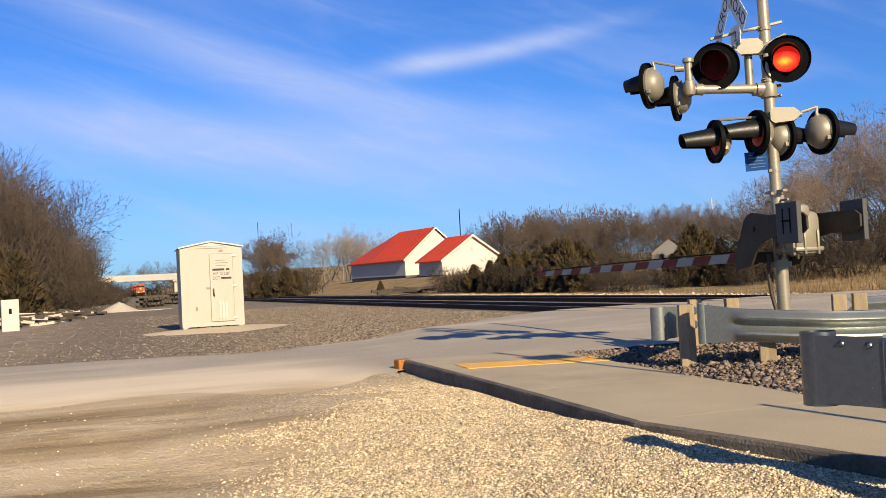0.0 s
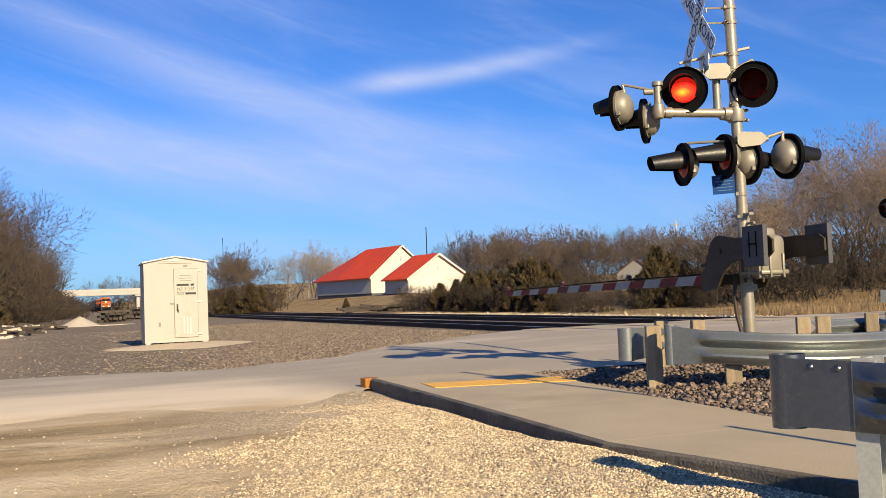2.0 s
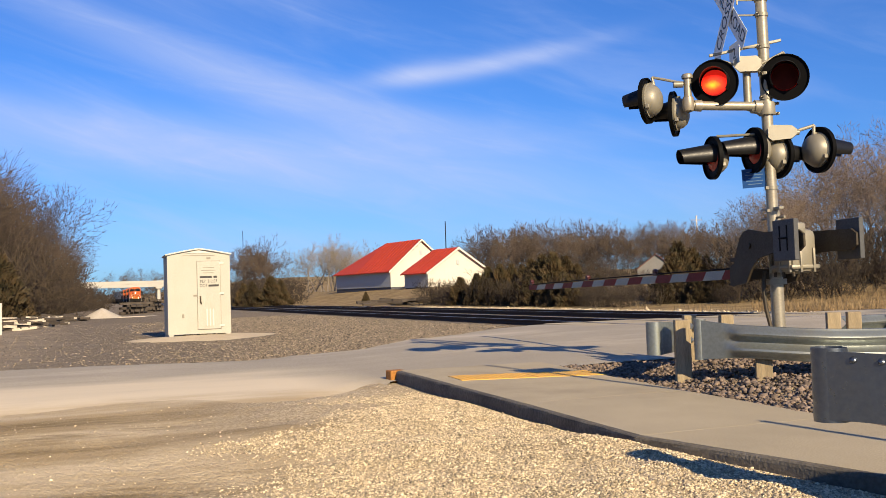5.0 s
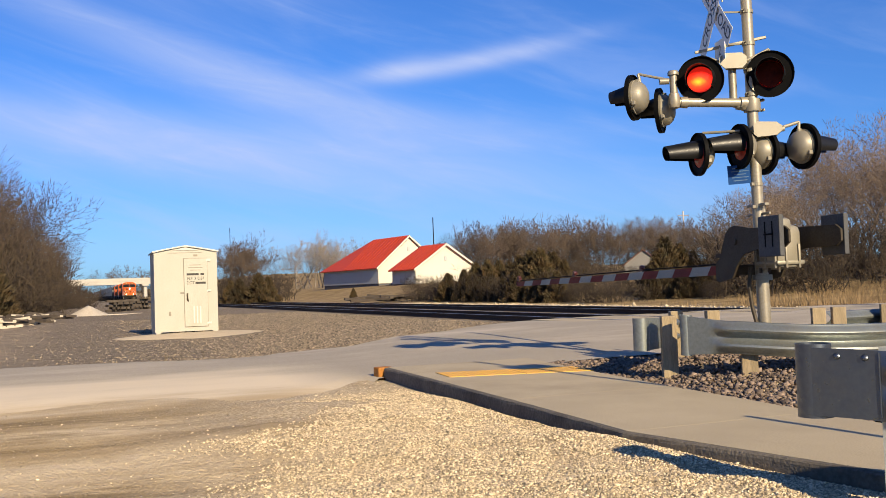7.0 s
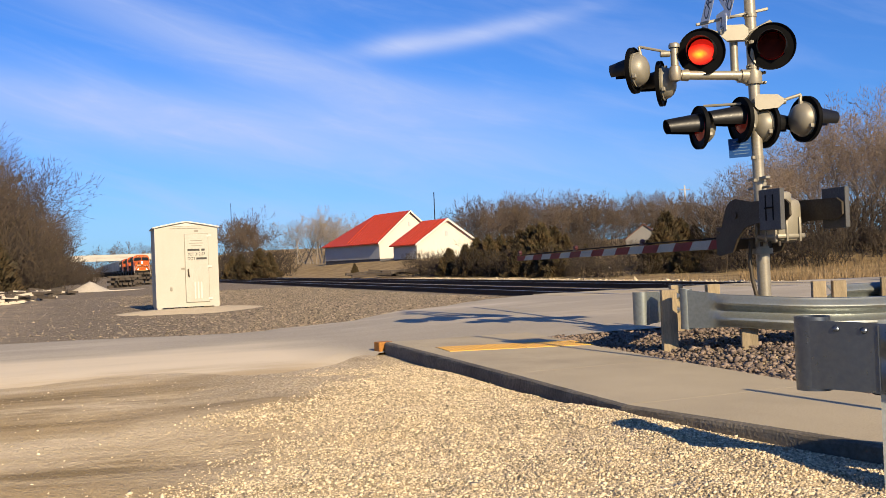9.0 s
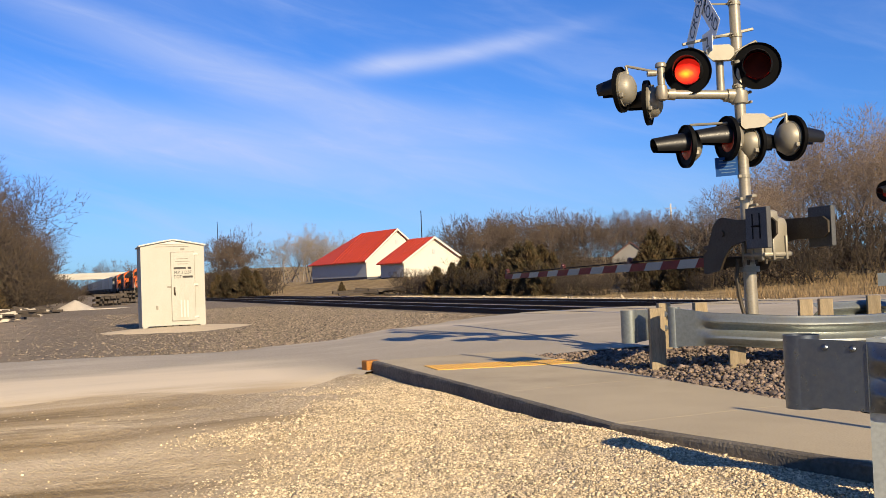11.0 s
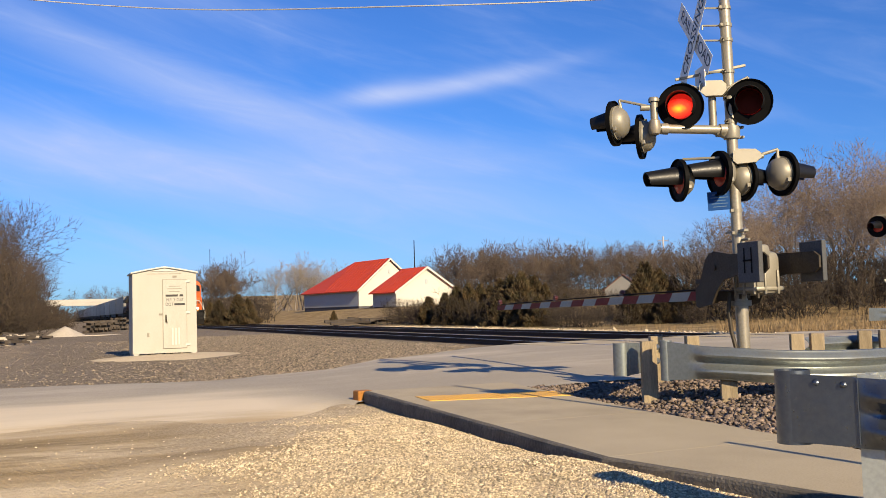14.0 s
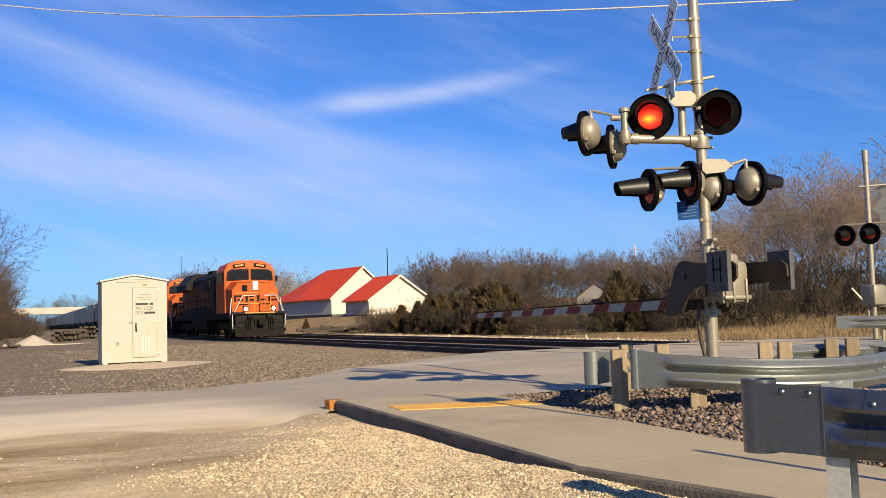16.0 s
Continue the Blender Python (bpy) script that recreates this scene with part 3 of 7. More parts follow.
def build_sidewalk():
    """Concrete walk in slabs with a kerb; its joints stay open."""
    walk_ob = thing("pavement", "pale concrete sidewalk with a raised rough kerb face", "sidewalk", kind="structure")
    near = [(2.2, 4.05), (3.3, 3.74), (5.45, 3.32), (7.5, 3.44), (9.6, 3.54), (11.5, 3.62)]   # (y, x) of the kerb's edge
    far = [(2.2, 4.7), (3.3, 4.78), (5.45, 4.95), (7.5, 5.12), (9.6, 5.36), (11.5, 5.62)]
    for i in range(len(near) - 1):
        (y0, n0), (_, f0) = near[i], far[i]
        (y1, n1), (_, f1) = near[i + 1], far[i + 1]
        g = 0.002
        y0, y1 = y0 + g, y1 - g
        s = Shape().prism([(n0 + 0.05, y0), (f0, y0), (f1, y1), (n1 + 0.05, y1)], lambda p: (p[0], p[1], -0.25), lambda p: (p[0], p[1], 0.0))
        part("slab", s, CONCRETE, walk_ob)
        # kerb: rounded nose, a little uneven
        ks = Shape()
        m = 14
        prof = [(0.048, -0.30), (0.048, -0.002), (0.022, -0.003), (0.006, -0.012), (0.0, -0.03), (-0.012, -0.30)]
        V, F = [], []
        for k in range(m + 1):
            f = k / m
            x0, yy = n0 + (n1 - n0) * f, y0 + (y1 - y0) * f
            for j, (dx, z) in enumerate(prof):
                w = 0.010 * noise.noise((yy * 7, j * 3.1, 4.0)) if j >= 2 else 0
                V.append((x0 + dx + w, yy, z + (w * 0.5 if j in (2, 3) else 0)))
        q = len(prof)
        for k in range(m):
            for j in range(q):
                F.append((k * q + j, k * q + (j + 1) % q, (k + 1) * q + (j + 1) % q, (k + 1) * q + j))
        F += [tuple(range(q)), tuple(range(m * q, m * q + q))]
        part("kerb", ks.add(V, F), CURB_SHADED, walk_ob, "rough kerb face with shade put into its colour")
    part("kerb_end", Shape().box((3.635, 11.60, -0.105), (0.20, 0.16, 0.215), pose(0, 0, 0, 0, 0, 8), 0.015), RUSTY_YELLOW, walk_ob, "orange painted kerb end")
    for (xa, xb, ya, yb) in ((3.80, 4.62, 9.72, 9.50), (4.63, 5.36, 9.50, 9.30)):
        mat_ob = thing("tactile_plate", "yellow tactile warning plate set in the sidewalk", "tactile paving", group="tactile plates across the walk")
        part("plate", Shape().prism([(xa, ya), (xb, yb), (xb + 0.06, yb + 0.6), (xa + 0.06, ya + 0.6)], lambda p: (p[0], p[1], -0.01), lambda p: (p[0], p[1], 0.006)), YELLOW, mat_ob)
        dots = Shape()
        for i in range(12):
            for j in range(9):
                u, v = (i + 0.5) / 12, (j + 0.5) / 9
                px, py = xa + (xb - xa) * u + 0.06 * v, ya + (yb - ya) * u + 0.6 * v
                dots.tube((px, py, 0.005), (px, py, 0.0085), 0.012, 0.008, 6)
        tagged(part("raised_pattern", dots, YELLOW, mat_ob), kind="stuff")


STONE = np.array([(1, 0, 0), (-1, 0, 0), (0, 1, 0), (0, -1, 0), (0, 0, 1), (0, 0, -1)], float)
STONE_F = np.array([(0, 2, 4), (2, 1, 4), (1, 3, 4), (3, 0, 4), (2, 0, 5), (1, 2, 5), (3, 1, 5), (0, 3, 5)])


def stones(name, pts, size, mat, label, category, rng, flat=0.7):
    """Loose broken stones at pts, sizes about size."""
    n = len(pts)
    v = STONE[None] * rng.uniform(0.6, 1.15, (n, 6, 1)) + rng.normal(0, 0.16, (n, 6, 3))
    a = rng.uniform(0, 2 * np.pi, (n, 3))
    for k in range(3):
        c, s = np.cos(a[:, k])[:, None], np.sin(a[:, k])[:, None]
        i, j = [(0, 1), (1, 2), (0, 2)][k]
        v[:, :, i], v[:, :, j] = v[:, :, i] * c - v[:, :, j] * s, v[:, :, i] * s + v[:, :, j] * c
    v[:, :, 2] *= flat
    v *= (size * rng.lognormal(0, 0.35, n) * 0.5)[:, None, None]
    v += pts[:, None, :]
    f = (np.arange(n)[:, None, None] * 6 + STONE_F[None]).reshape(-1, 3)
    return tagged(new(name, raw_mesh(name, v.reshape(-1, 3), f, mat)), label, category, kind="stuff")


def build_stones():
    rng = np.random.default_rng(5)

    def on_ground(x, y, lift=0.0):
        return np.stack([x, y, ground_z(x, y) + lift], 1)

    # foreground gravel: dense by the kerb, thin to the left
    n = 430000
    x, y = rng.uniform(-4.5, 4.1, n), 3.2 + 8.0 * rng.uniform(0, 1, n) ** 1.15
    edge = np.interp(y, [2.2, 3.3, 5.45, 7.5, 9.6, 11.5], [4.05, 3.74, 3.32, 3.44, 3.54, 3.62]) - 0.02
    start = 0.40 + 0.50 * (y - 5.6) + 0.35 * np.sin(y * 2.3 + 0.7) + 0.2 * np.sin(y * 5.1)
    heap = sstep(x - start, -0.2, 1.0) * sstep(10.7 - y, 0, 1.8) * 0.9 + 0.004 + 0.03 * sstep(x, 1.5, 2.8)
    patch = 0.6 + 0.8 * np.sin(x * 2.1 + 1.3 * np.sin(y * 1.1)) * np.sin(y * 1.7 + x)
    keep = (x < edge) & (rng.uniform(0, 1, n) < heap * np.clip(patch + 0.9, 0.55, 1)) & (y < np.interp(x, [p[0] for p in ROAD_NEAR], [p[1] for p in ROAD_NEAR]) + 0.25)
    stones("loose_gravel", on_ground(x[keep], y[keep], 0.002), 0.0155, STONE_TAN, "loose pale tan limestone gravel beside the kerb", "gravel", rng)
    # ballast apron between the road and the tracks
    n = 62000
    x, y = rng.uniform(-3, 11.2, n), 16.8 + 34 * rng.uniform(0, 1, n) ** 1.8
    keep = (y > np.interp(x, [p[0] for p in ROAD_FAR], [p[1] for p in ROAD_FAR]) + 0.05) & (rng.uniform(0, 1, n) < 0.10 + 0.90 * sstep(x, 0, 6)) & (np.hypot((x - 3.1) / 2.0, (y - 27.6) / 2.0) > 1)
    stones("ballast_apron", on_ground(x[keep], y[keep], 0.004), 0.042, STONE_GREY, "scattered grey crushed stone beside the tracks", "ballast", rng)
    # ballast along both tracks
    n = 20000
    x, y = rng.uniform(10.4, 19.4, n), 21.4 + 70 * rng.uniform(0, 1, n) ** 1.5
    stones("track_ballast", np.stack([x, y, np.full(n, -0.125)], 1), 0.065, STONE_GREY, "grey ballast between the ties of both tracks", "ballast", rng)
    # coarse stones round the signal mast
    n = 24000
    x, y = rng.uniform(4.7, 9.5, n), rng.uniform(3.2, 10.8, n)
    edge = np.interp(y, [2.2, 3.3, 5.45, 7.5, 9.6, 11.5], [4.7, 4.78, 4.95, 5.12, 5.36, 5.62])
    keep = (x > edge - 0.03) & (rng.uniform(0, 1, n) < 0.95 - 0.6 * sstep(x, 6.6, 7.6))
    stones("coarse_stones", np.stack([x[keep], y[keep], np.maximum(ground_z(x[keep], y[keep]) + 0.03, -0.03) + rng.uniform(-0.02, 0.02, keep.sum())], 1), 0.050, STONE_PINK,
           "coarse pinkish-brown broken stone round the signal mast", "stones", rng)
    # strip of pale stones beyond the far track
    n = 6000
    x, y = 20.4 + rng.normal(0, 0.5, n), rng.uniform(8, 60, n)
    keep = (y > 22) | (y < 10.5)
    stones("pale_stones", np.stack([x[keep], y[keep], ground_z(x[keep], y[keep]) + 0.02], 1), 0.09, STONE_TAN, "strip of pale stones beyond the far track", "stones", rng)


def build_tracks():
    rail_prof = [(-0.07, -0.17), (0.07, -0.17), (0.07, -0.155), (0.012, -0.14), (0.012, -0.045), (0.037, -0.035), (0.037, -0.004), (-0.037, -0.004), (-0.037, -0.035), (-0.012, -0.045), (-0.012, -0.14), (-0.07, -0.155)]
    tie_mesh = Shape().box((0, 0, -0.085), (2.59, 0.22, 0.17), None, 0.012).mesh("tie", TIE)
    y0, y1 = -80, 900
    for tx in TRACKS:
        track = thing("railway_track", "straight railway track with rusty rails on dark timber ties", "railway track", pose(tx, 0, 0), group="parallel tracks")
        for side in (-0.755, 0.755):
            rail = part("rail", Shape().prism(rail_prof, lambda p: (side + p[0], y0, 0.075 + p[1]), lambda p: (side + p[0], y1, 0.075 + p[1])), RAIL, track)
            part("rail_head", Shape().box((side, (y0 + y1) / 2, 0.0735), (0.066, y1 - y0, 0.008)), RAILTOP, rail, "polished running surface")
        k = 0
        yy = -10.0
        while yy < 62:
            if not (10.3 < yy < 21.9):
                part("tie", tie_mesh, TIE, track, at=pose(0.02 * math.sin(k * 2.1), yy, -0.092, 0, 0, 0.6 * math.sin(k * 1.3)))
            yy += 0.50
            k += 1
        far = Shape()
        while yy < 330:
            far.box((0, yy, -0.17), (2.59, 0.22, 0.156))
            yy += 0.50
        tagged(part("far_ties", far, TIE, track), kind="stuff")
        # crossing panels between and beside the rails
        for a, b in ((-1.75, -0.83), (-0.68, 0.68), (0.83, 1.75)):
            for j in range(4):
                part("crossing_panel", Shape().box(((a + b) / 2, 12.15 + j * 2.75, -0.02), (b - a, 2.73, 0.18), None, 0.01), CONCRETE, track, "concrete crossing panel")
    berm = Shape()
    prof = [(8.6, -0.30), (9.8, -0.135), (19.8, -0.135), (20.8, -0.30)]
    berm.prism(prof, lambda p: (p[0], 21.9, p[1]), lambda p: (p[0], 900, p[1]))
    berm.prism(prof, lambda p: (p[0], -80, p[1]), lambda p: (p[0], 10.4, p[1]))
    tagged(part("ballast_bed", berm, material("ballast_bed", (0.20, 0.165, 0.13), (0.11, 0.09, 0.07), 0.95, 0, 0.6, 18, 0.8, 0.9, 0.04)), "low bed of dark grey ballast under the tracks", "ballast", kind="structure")


build_ground()
build_road()
build_sidewalk()
build_tracks()

# ---- crossing signals ----


def text_mesh(text, size, mat, depth=0.002, align="CENTER"):
    cu = bpy.data.curves.new("writing", "FONT")
    cu.body, cu.size, cu.extrude, cu.align_x, cu.align_y = text, size, depth, align, "CENTER"
    ob = bpy.data.objects.new("writing", cu)
    scene.collection.objects.link(ob)
    me = bpy.data.meshes.new_from_object(ob.evaluated_get(bpy.context.evaluated_depsgraph_get()))
    bpy.data.objects.remove(ob)
    bpy.data.curves.remove(cu)
    me.materials.clear()
    me.materials.append(mat)
    return me


def frame_to(pos, n):
    """A pose at pos whose x axis points along the level direction n."""
    return pose(*pos, 0, 0, math.degrees(math.atan2(n[1], n[0])))


WHITE_SHEET = material("white_reflective_sheet", (0.72, 0.72, 0.68), (0.62, 0.62, 0.58), 0.45, 0, 3, 60, 0.4, 0.03, 0.002)
RED_SHEET = material("red_reflective_sheet", (0.15, 0.009, 0.007), (0.10, 0.006, 0.005), 0.5, 0, 3, 60, 0.5, 0.03, 0.002, spec=0.2)
GATE_RED = material("gate_lamp_red", (0.06, 0.006, 0.006), (0.03, 0.004, 0.004), 0.35, 0, 8, 60, 0.5, 0.03, 0.002)
GREY_SHEET = material("grey_white_sheet", (0.27, 0.28, 0.255), (0.21, 0.22, 0.20), 0.45, 0, 3, 60, 0.5, 0.03, 0.002)
BLUE_SIGN = material("blue_sign", (0.004, 0.05, 0.19), (0.003, 0.036, 0.14), 0.5, 0, 4, 60, 0.4, 0.03, 0.002, spec=0.2)
BLUE_PRINT = material("pale_blue_print", (0.06, 0.12, 0.22), (0.05, 0.1, 0.18), 0.5, 0, 4, 60, 0.3, 0)
LETTER = material("black_letters", (0.015, 0.015, 0.015), (0.03, 0.03, 0.03), 0.5, 0, 10, 60, 0.4, 0)
CHROME_HOOD = material("worn_hood_paint", (0.004, 0.004, 0.0045), (0.008, 0.008, 0.008), 0.42, 0.0, 5, 50, 0.6, 0.03, 0.002, spec=0.35)
BULB = material("lens_glass", (0.30, 0.02, 0.012), (0.2, 0.012, 0.01), 0.15, 0, 12, 120, 0.4, 0.1, 0.002)


def signal_lamp(parent, pos, n, flash=False, tilt=0.0, r=0.254, hood=0.40):
    """One flashing-light unit that faces n: background, hood, housing, lens. Returns the turning reflector."""
    m = frame_to(pos, n) @ pose(0, 0, 0, 0, tilt, 0)
    lamp = part("signal_lamp", Shape().lathe([(-0.004, 0.15), (0.004, 0.15), (0.004, r - 0.012), (0.022, r - 0.010), (0.026, r), (-0.02, r), (-0.02, r - 0.01), (-0.004, r - 0.012), (-0.004, 0.15)], (0, 0, 0), (1, 0, 0), 40),
                BLACK, parent, "round black signal background with hood", True, m)
    # housing: shallow dome behind
    part("housing", Shape().lathe([(-0.004, 0.19), (-0.03, 0.192), (-0.035, 0.178), (-0.09, 0.165), (-0.13, 0.13), (-0.155, 0.08), (-0.165, 0.0001)], (0, 0, 0), (1, 0, 0), 32), CAST, lamp, "cast aluminium lamp housing", True)
    for cy, cz in ((0, 0.175), (0.16, -0.09), (-0.16, -0.09)):
        part("clasp", Shape().box((-0.05, cy, cz), (0.045, 0.04, 0.045), None, 0.007), CAST, lamp)
    # hood: a tapering half tube, longest at the top
    hs = Shape()
    V, F = [], []
    k, ang = 22, radians(126)
    for thick in (0.0, -0.006):
        for j in range(2):
            for i in range(k + 1):
                a = -ang + 2 * ang * i / k
                side = abs(a) / ang
                reach = (hood if not flash else 0.27) * (1 - (0.10 if not flash else 0.50) * side ** 2.2)
                rr = ((0.165 if flash else 0.140) if j == 0 else 0.150 if flash else 0.094) + thick
                V.append((0.003 if j == 0 else reach, rr * math.sin(a), rr * math.cos(a) + (0.0 if flash else 0.02 if j == 0 else 0.0)))
    q = k + 1
    for i in range(k):
        F += [(i, i + 1, q + i + 1, q + i), (2 * q + i, 3 * q + i, 3 * q + i + 1, 2 * q + i + 1), (q + i, q + i + 1, 3 * q + i + 1, 3 * q + i)]
    F += [(0, q, 3 * q, 2 * q), (k, 2 * q + k, 3 * q + k, q + k)]
    part("hood", hs.add(V, F), CHROME_HOOD, lamp, "black lamp hood", True)
    if not flash:
        part("lens", Shape().lathe([(0.0, 0.15), (0.018, 0.12), (0.028, 0.07), (0.032, 0.0001)], (0, 0, 0), (1, 0, 0), 28), BULB, lamp, "unlit red lens", True)
        return None
    # reflector that turns behind the rim: a lit face and a dark back
    s = Shape()
    s.lathe([(0.002, 0.142), (0.009, 0.08), (0.012, 0.0001)], (0, 0, 0), (1, 0, 0), 28)
    n2 = len(s.f)
    s.lathe([(-0.002, 0.142), (-0.010, 0.07), (-0.014, 0.0001)], (0, 0, 0), (1, 0, 0), 28)
    me = bpy.data.meshes.new("reflector")
    me.from_pydata(s.v, [], s.f)
    for mt in (LAMP_LIT, REFLECTOR_DARK):
        me.materials.append(mt)
    me.polygons.foreach_set("material_index", [0 if i < n2 else 1 for i in range(len(s.f))])
    refl = part("reflector", me, None, lamp, "red signal reflector with a lit face")
    part("backing", Shape().lathe([(-0.142, 0.0001), (-0.12, 0.09), (-0.03, 0.146), (0.0, 0.1495)], (0, 0, 0), (1, 0, 0), 28), REFLECTOR_DARK, lamp, "dark red lamp bowl", True)
    return refl


def crossbuck(parent, centre, n, writing=True):
    m = frame_to(centre, n)
    for i, (ang, words) in enumerate(((45, "CROSSING"), (-45, "RAIL  ROAD"))):
        # local x is the sign's normal; the blade runs in its plane
        rot = pose(0.012 if i == 0 else 0.0, 0, 0, 0, 0, 0) @ Matrix.Rotation(radians(ang), 4, "X")
        blade = part("crossbuck_blade", Shape().box((0, 0, 0), (0.004, 1.22, 0.23), None), WHITE_SHEET if writing else GREY_SHEET, parent, "white crossbuck blade", at=m @ rot)
        if writing:
            for txt, off in ((words, 0.0),) if i == 0 else (("RAIL", -0.33), ("ROAD", 0.33)):
                t = part("letters", text_mesh(txt, 0.20 if i == 0 else 0.19, LETTER, 0.001), None, blade, "black capital letters")
                t.matrix_basis = Matrix.Translation((0.0035, off, 0)) @ pose(0, 0, 0, 90, 0, 90)
    return m


def crossing_signal():
    base = (7.08, 8.50, -0.05)
    sig = thing("crossing_signal", "silver railway crossing signal mast with flashing lights and lowered gate", "crossing signal", pose(*base))
    B = Vector(base)

    def at(x, y, z):
        return Vector((x, y, z)) - B

    lean = Vector((-0.012, 0.0, 1.0))
    s = Shape().tube((0, 0, 0), lean * 1.35, 0.072, 0.070, 20).tube(lean * 1.35, lean * 4.95, 0.062, 0.060, 20)
    part("mast", s, ALUM, sig, "silver painted pipe mast", True)
    part("foundation", Shape().box((0, 0, -0.02), (0.5, 0.5, 0.12), None, 0.02).tube((0, 0, 0), (0, 0, 0.16), 0.13, 0.09, 16), CAST, sig, "cast mast foot", True)
    for z in (1.80, 2.05, 3.05, 3.32, 3.62, 3.98, 4.15, 4.35, 4.62):
        c = lean * z
        part("clamp_band", Shape().lathe([(-0.018, 0.0625), (-0.018, 0.070), (0.018, 0.070), (0.018, 0.0625)], c, (0, 0, 1), 20).box(c + Vector((-0.07, -0.02, 0)), (0.05, 0.03, 0.035), None, 0.004), CAST, sig)
    R, L = Vector((0.911, -0.412, 0)), Vector((-0.911, 0.412, 0))
    face = (-0.66, -0.75)
    lit = {}
    # upper pair faces the near road
    pl, pr = at(6.46, 8.62, 3.17), at(7.16, 8.32, 3.20)
    lit["left"] = signal_lamp(sig, pl, face, True, 4)
    lit["right"] = signal_lamp(sig, pr, face, True, 4)
    # upper side pair faces the side road
    side = (-0.62, 0.78)
    pa, pb = at(5.84, 9.00, 3.02), at(6.20, 9.02, 2.89)
    signal_lamp(sig, pa, side, hood=0.27)
    signal_lamp(sig, pb, (-0.70, 0.70), hood=0.27)
    # lower pairs
    pc, pd = at(6.49, 8.75, 2.36), at(6.87, 8.52, 2.42)
    signal_lamp(sig, pc, (-0.95, 0.22), r=0.24)
    signal_lamp(sig, pd, (-0.97, 0.16), r=0.25)
    pe, pf = at(7.16, 8.50, 2.36), at(7.53, 8.27, 2.40)
    signal_lamp(sig, pe, (0.98, -0.02))
    signal_lamp(sig, pf, (0.98, -0.05))
    # pipes that carry the lamps
    arm = Shape()
    e0, e1 = lean * 2.96, at(6.19, 8.74, 2.93) + Vector((0.0, 0.0, 0))
    arm.tube(e0, e1, 0.050, 0.050, 14)
    arm.lathe([(-0.075, 0.02), (-0.06, 0.055), (0, 0.072), (0.09, 0.058), (0.10, 0.045)], e1, (0, 0, 1), 16)
    arm.tube(e0 + (e1 - e0) * 0.06, e0 + (e1 - e0) * 0.16, 0.066, 0.066, 16)
    arm.tube(e0 + (e1 - e0) * 0.84, e0 + (e1 - e0) * 0.93, 0.066, 0.060, 16)
    arm.tube(e1, e1 + Vector((0, 0, 0.30)), 0.042, 0.042, 14)
    arm.lathe([(0, 0.06), (0.03, 0.062), (0.05, 0.05), (0.06, 0.0001)], e1 + Vector((0, 0, 0.30)), (0, 0, 1), 14)
    part("cross_arm", arm, ALUM, sig, "silver cross-arm pipe with elbow", True)
    part("lamp_bracket", Shape().path([e1 + Vector((0, 0, 0.24)), pa + Vector((0.05, -0.03, 0.26)), pa + Vector((0.06, -0.05, 0.16))], 0.016).lathe([(-0.05, 0.035), (0.05, 0.035)], e1 + Vector((-0.10, 0.03, 0.235)), (1, -0.4, 0), 10, True, True), CAST, sig, smooth=True)
    r0 = lean * 3.0 + L * 0.20
    part("riser_pipe", Shape().tube(lean * 2.88, r0 + Vector((0, 0, -0.03)), 0.05, 0.05, 14).tube(r0 - Vector((0, 0, 0.06)), r0 + Vector((0, 0, 0.47)), 0.044, 0.044, 14)
         .lathe([(0, 0.058), (0.03, 0.06), (0.045, 0.045), (0.06, 0.0001)], r0 + Vector((0, 0, 0.47)), (0, 0, 1), 14), ALUM, sig, "silver junction riser", True)
    jb = r0 + Vector((-0.02, -0.06, 0.42))
    part("junction_box", Shape().prism([(-0.15, -0.03), (-0.09, -0.085), (0.10, -0.085), (0.15, -0.03), (0.15, 0.04), (0.10, 0.085), (-0.09, 0.085), (-0.15, 0.04)],
         lambda p: jb + R * p[0] + Vector((0, 0, p[1])) + Vector((-0.04, -0.04, 0)), lambda p: jb + R * p[0] + Vector((0, 0, p[1])) + Vector((0.03, 0.03, 0))), CAST, sig, "cast junction box")
    part("lamp_bracket", Shape().path([jb + L * 0.14, pl + Vector((0.06, 0.05, 0.28)), pl + Vector((0.06, 0.06, 0.16))], 0.016), CAST, sig, smooth=True)
    part("lamp_bracket", Shape().path([jb + R * 0.14, pr + Vector((0.04, 0.05, 0.29)), pr + Vector((0.06, 0.06, 0.16))], 0.016), CAST, sig, smooth=True)
    jb2 = lean * 2.62 + Vector((-0.02, -0.10, 0.02))
    part("junction_box", Shape().prism([(-0.13, -0.05), (-0.09, -0.085), (0.12, -0.07), (0.18, -0.02), (0.18, 0.03), (0.12, 0.075), (-0.09, 0.085), (-0.13, 0.05)],
         lambda p: jb2 + R * (p[0] + 0.08) + Vector((0, 0, p[1])) + Vector((-0.04, -0.05, 0)), lambda p: jb2 + R * (p[0] + 0.08) + Vector((0, 0, p[1])) + Vector((0.03, 0.05, 0))), CAST, sig, "cast junction box")
    part("lamp_bracket", Shape().path([jb2 + R * 0.2, pf + Vector((-0.05, 0.0, 0.27)), pf + Vector((-0.06, 0, 0.16))], 0.018).path([jb2 + L * 0.05, pc + Vector((0.06, 0, 0.24)), pc + Vector((0.07, 0, 0.15))], 0.016)
         .lathe([(-0.04, 0.03), (0.04, 0.03)], jb2 + R * 0.24, (0.9, -0.4, 0.05), 10, True, True), CAST, sig, smooth=True)
    part("lamp_bracket", Shape().path([lean * 2.42, pe + Vector((-0.06, 0, 0.0))], 0.03), CAST, sig)
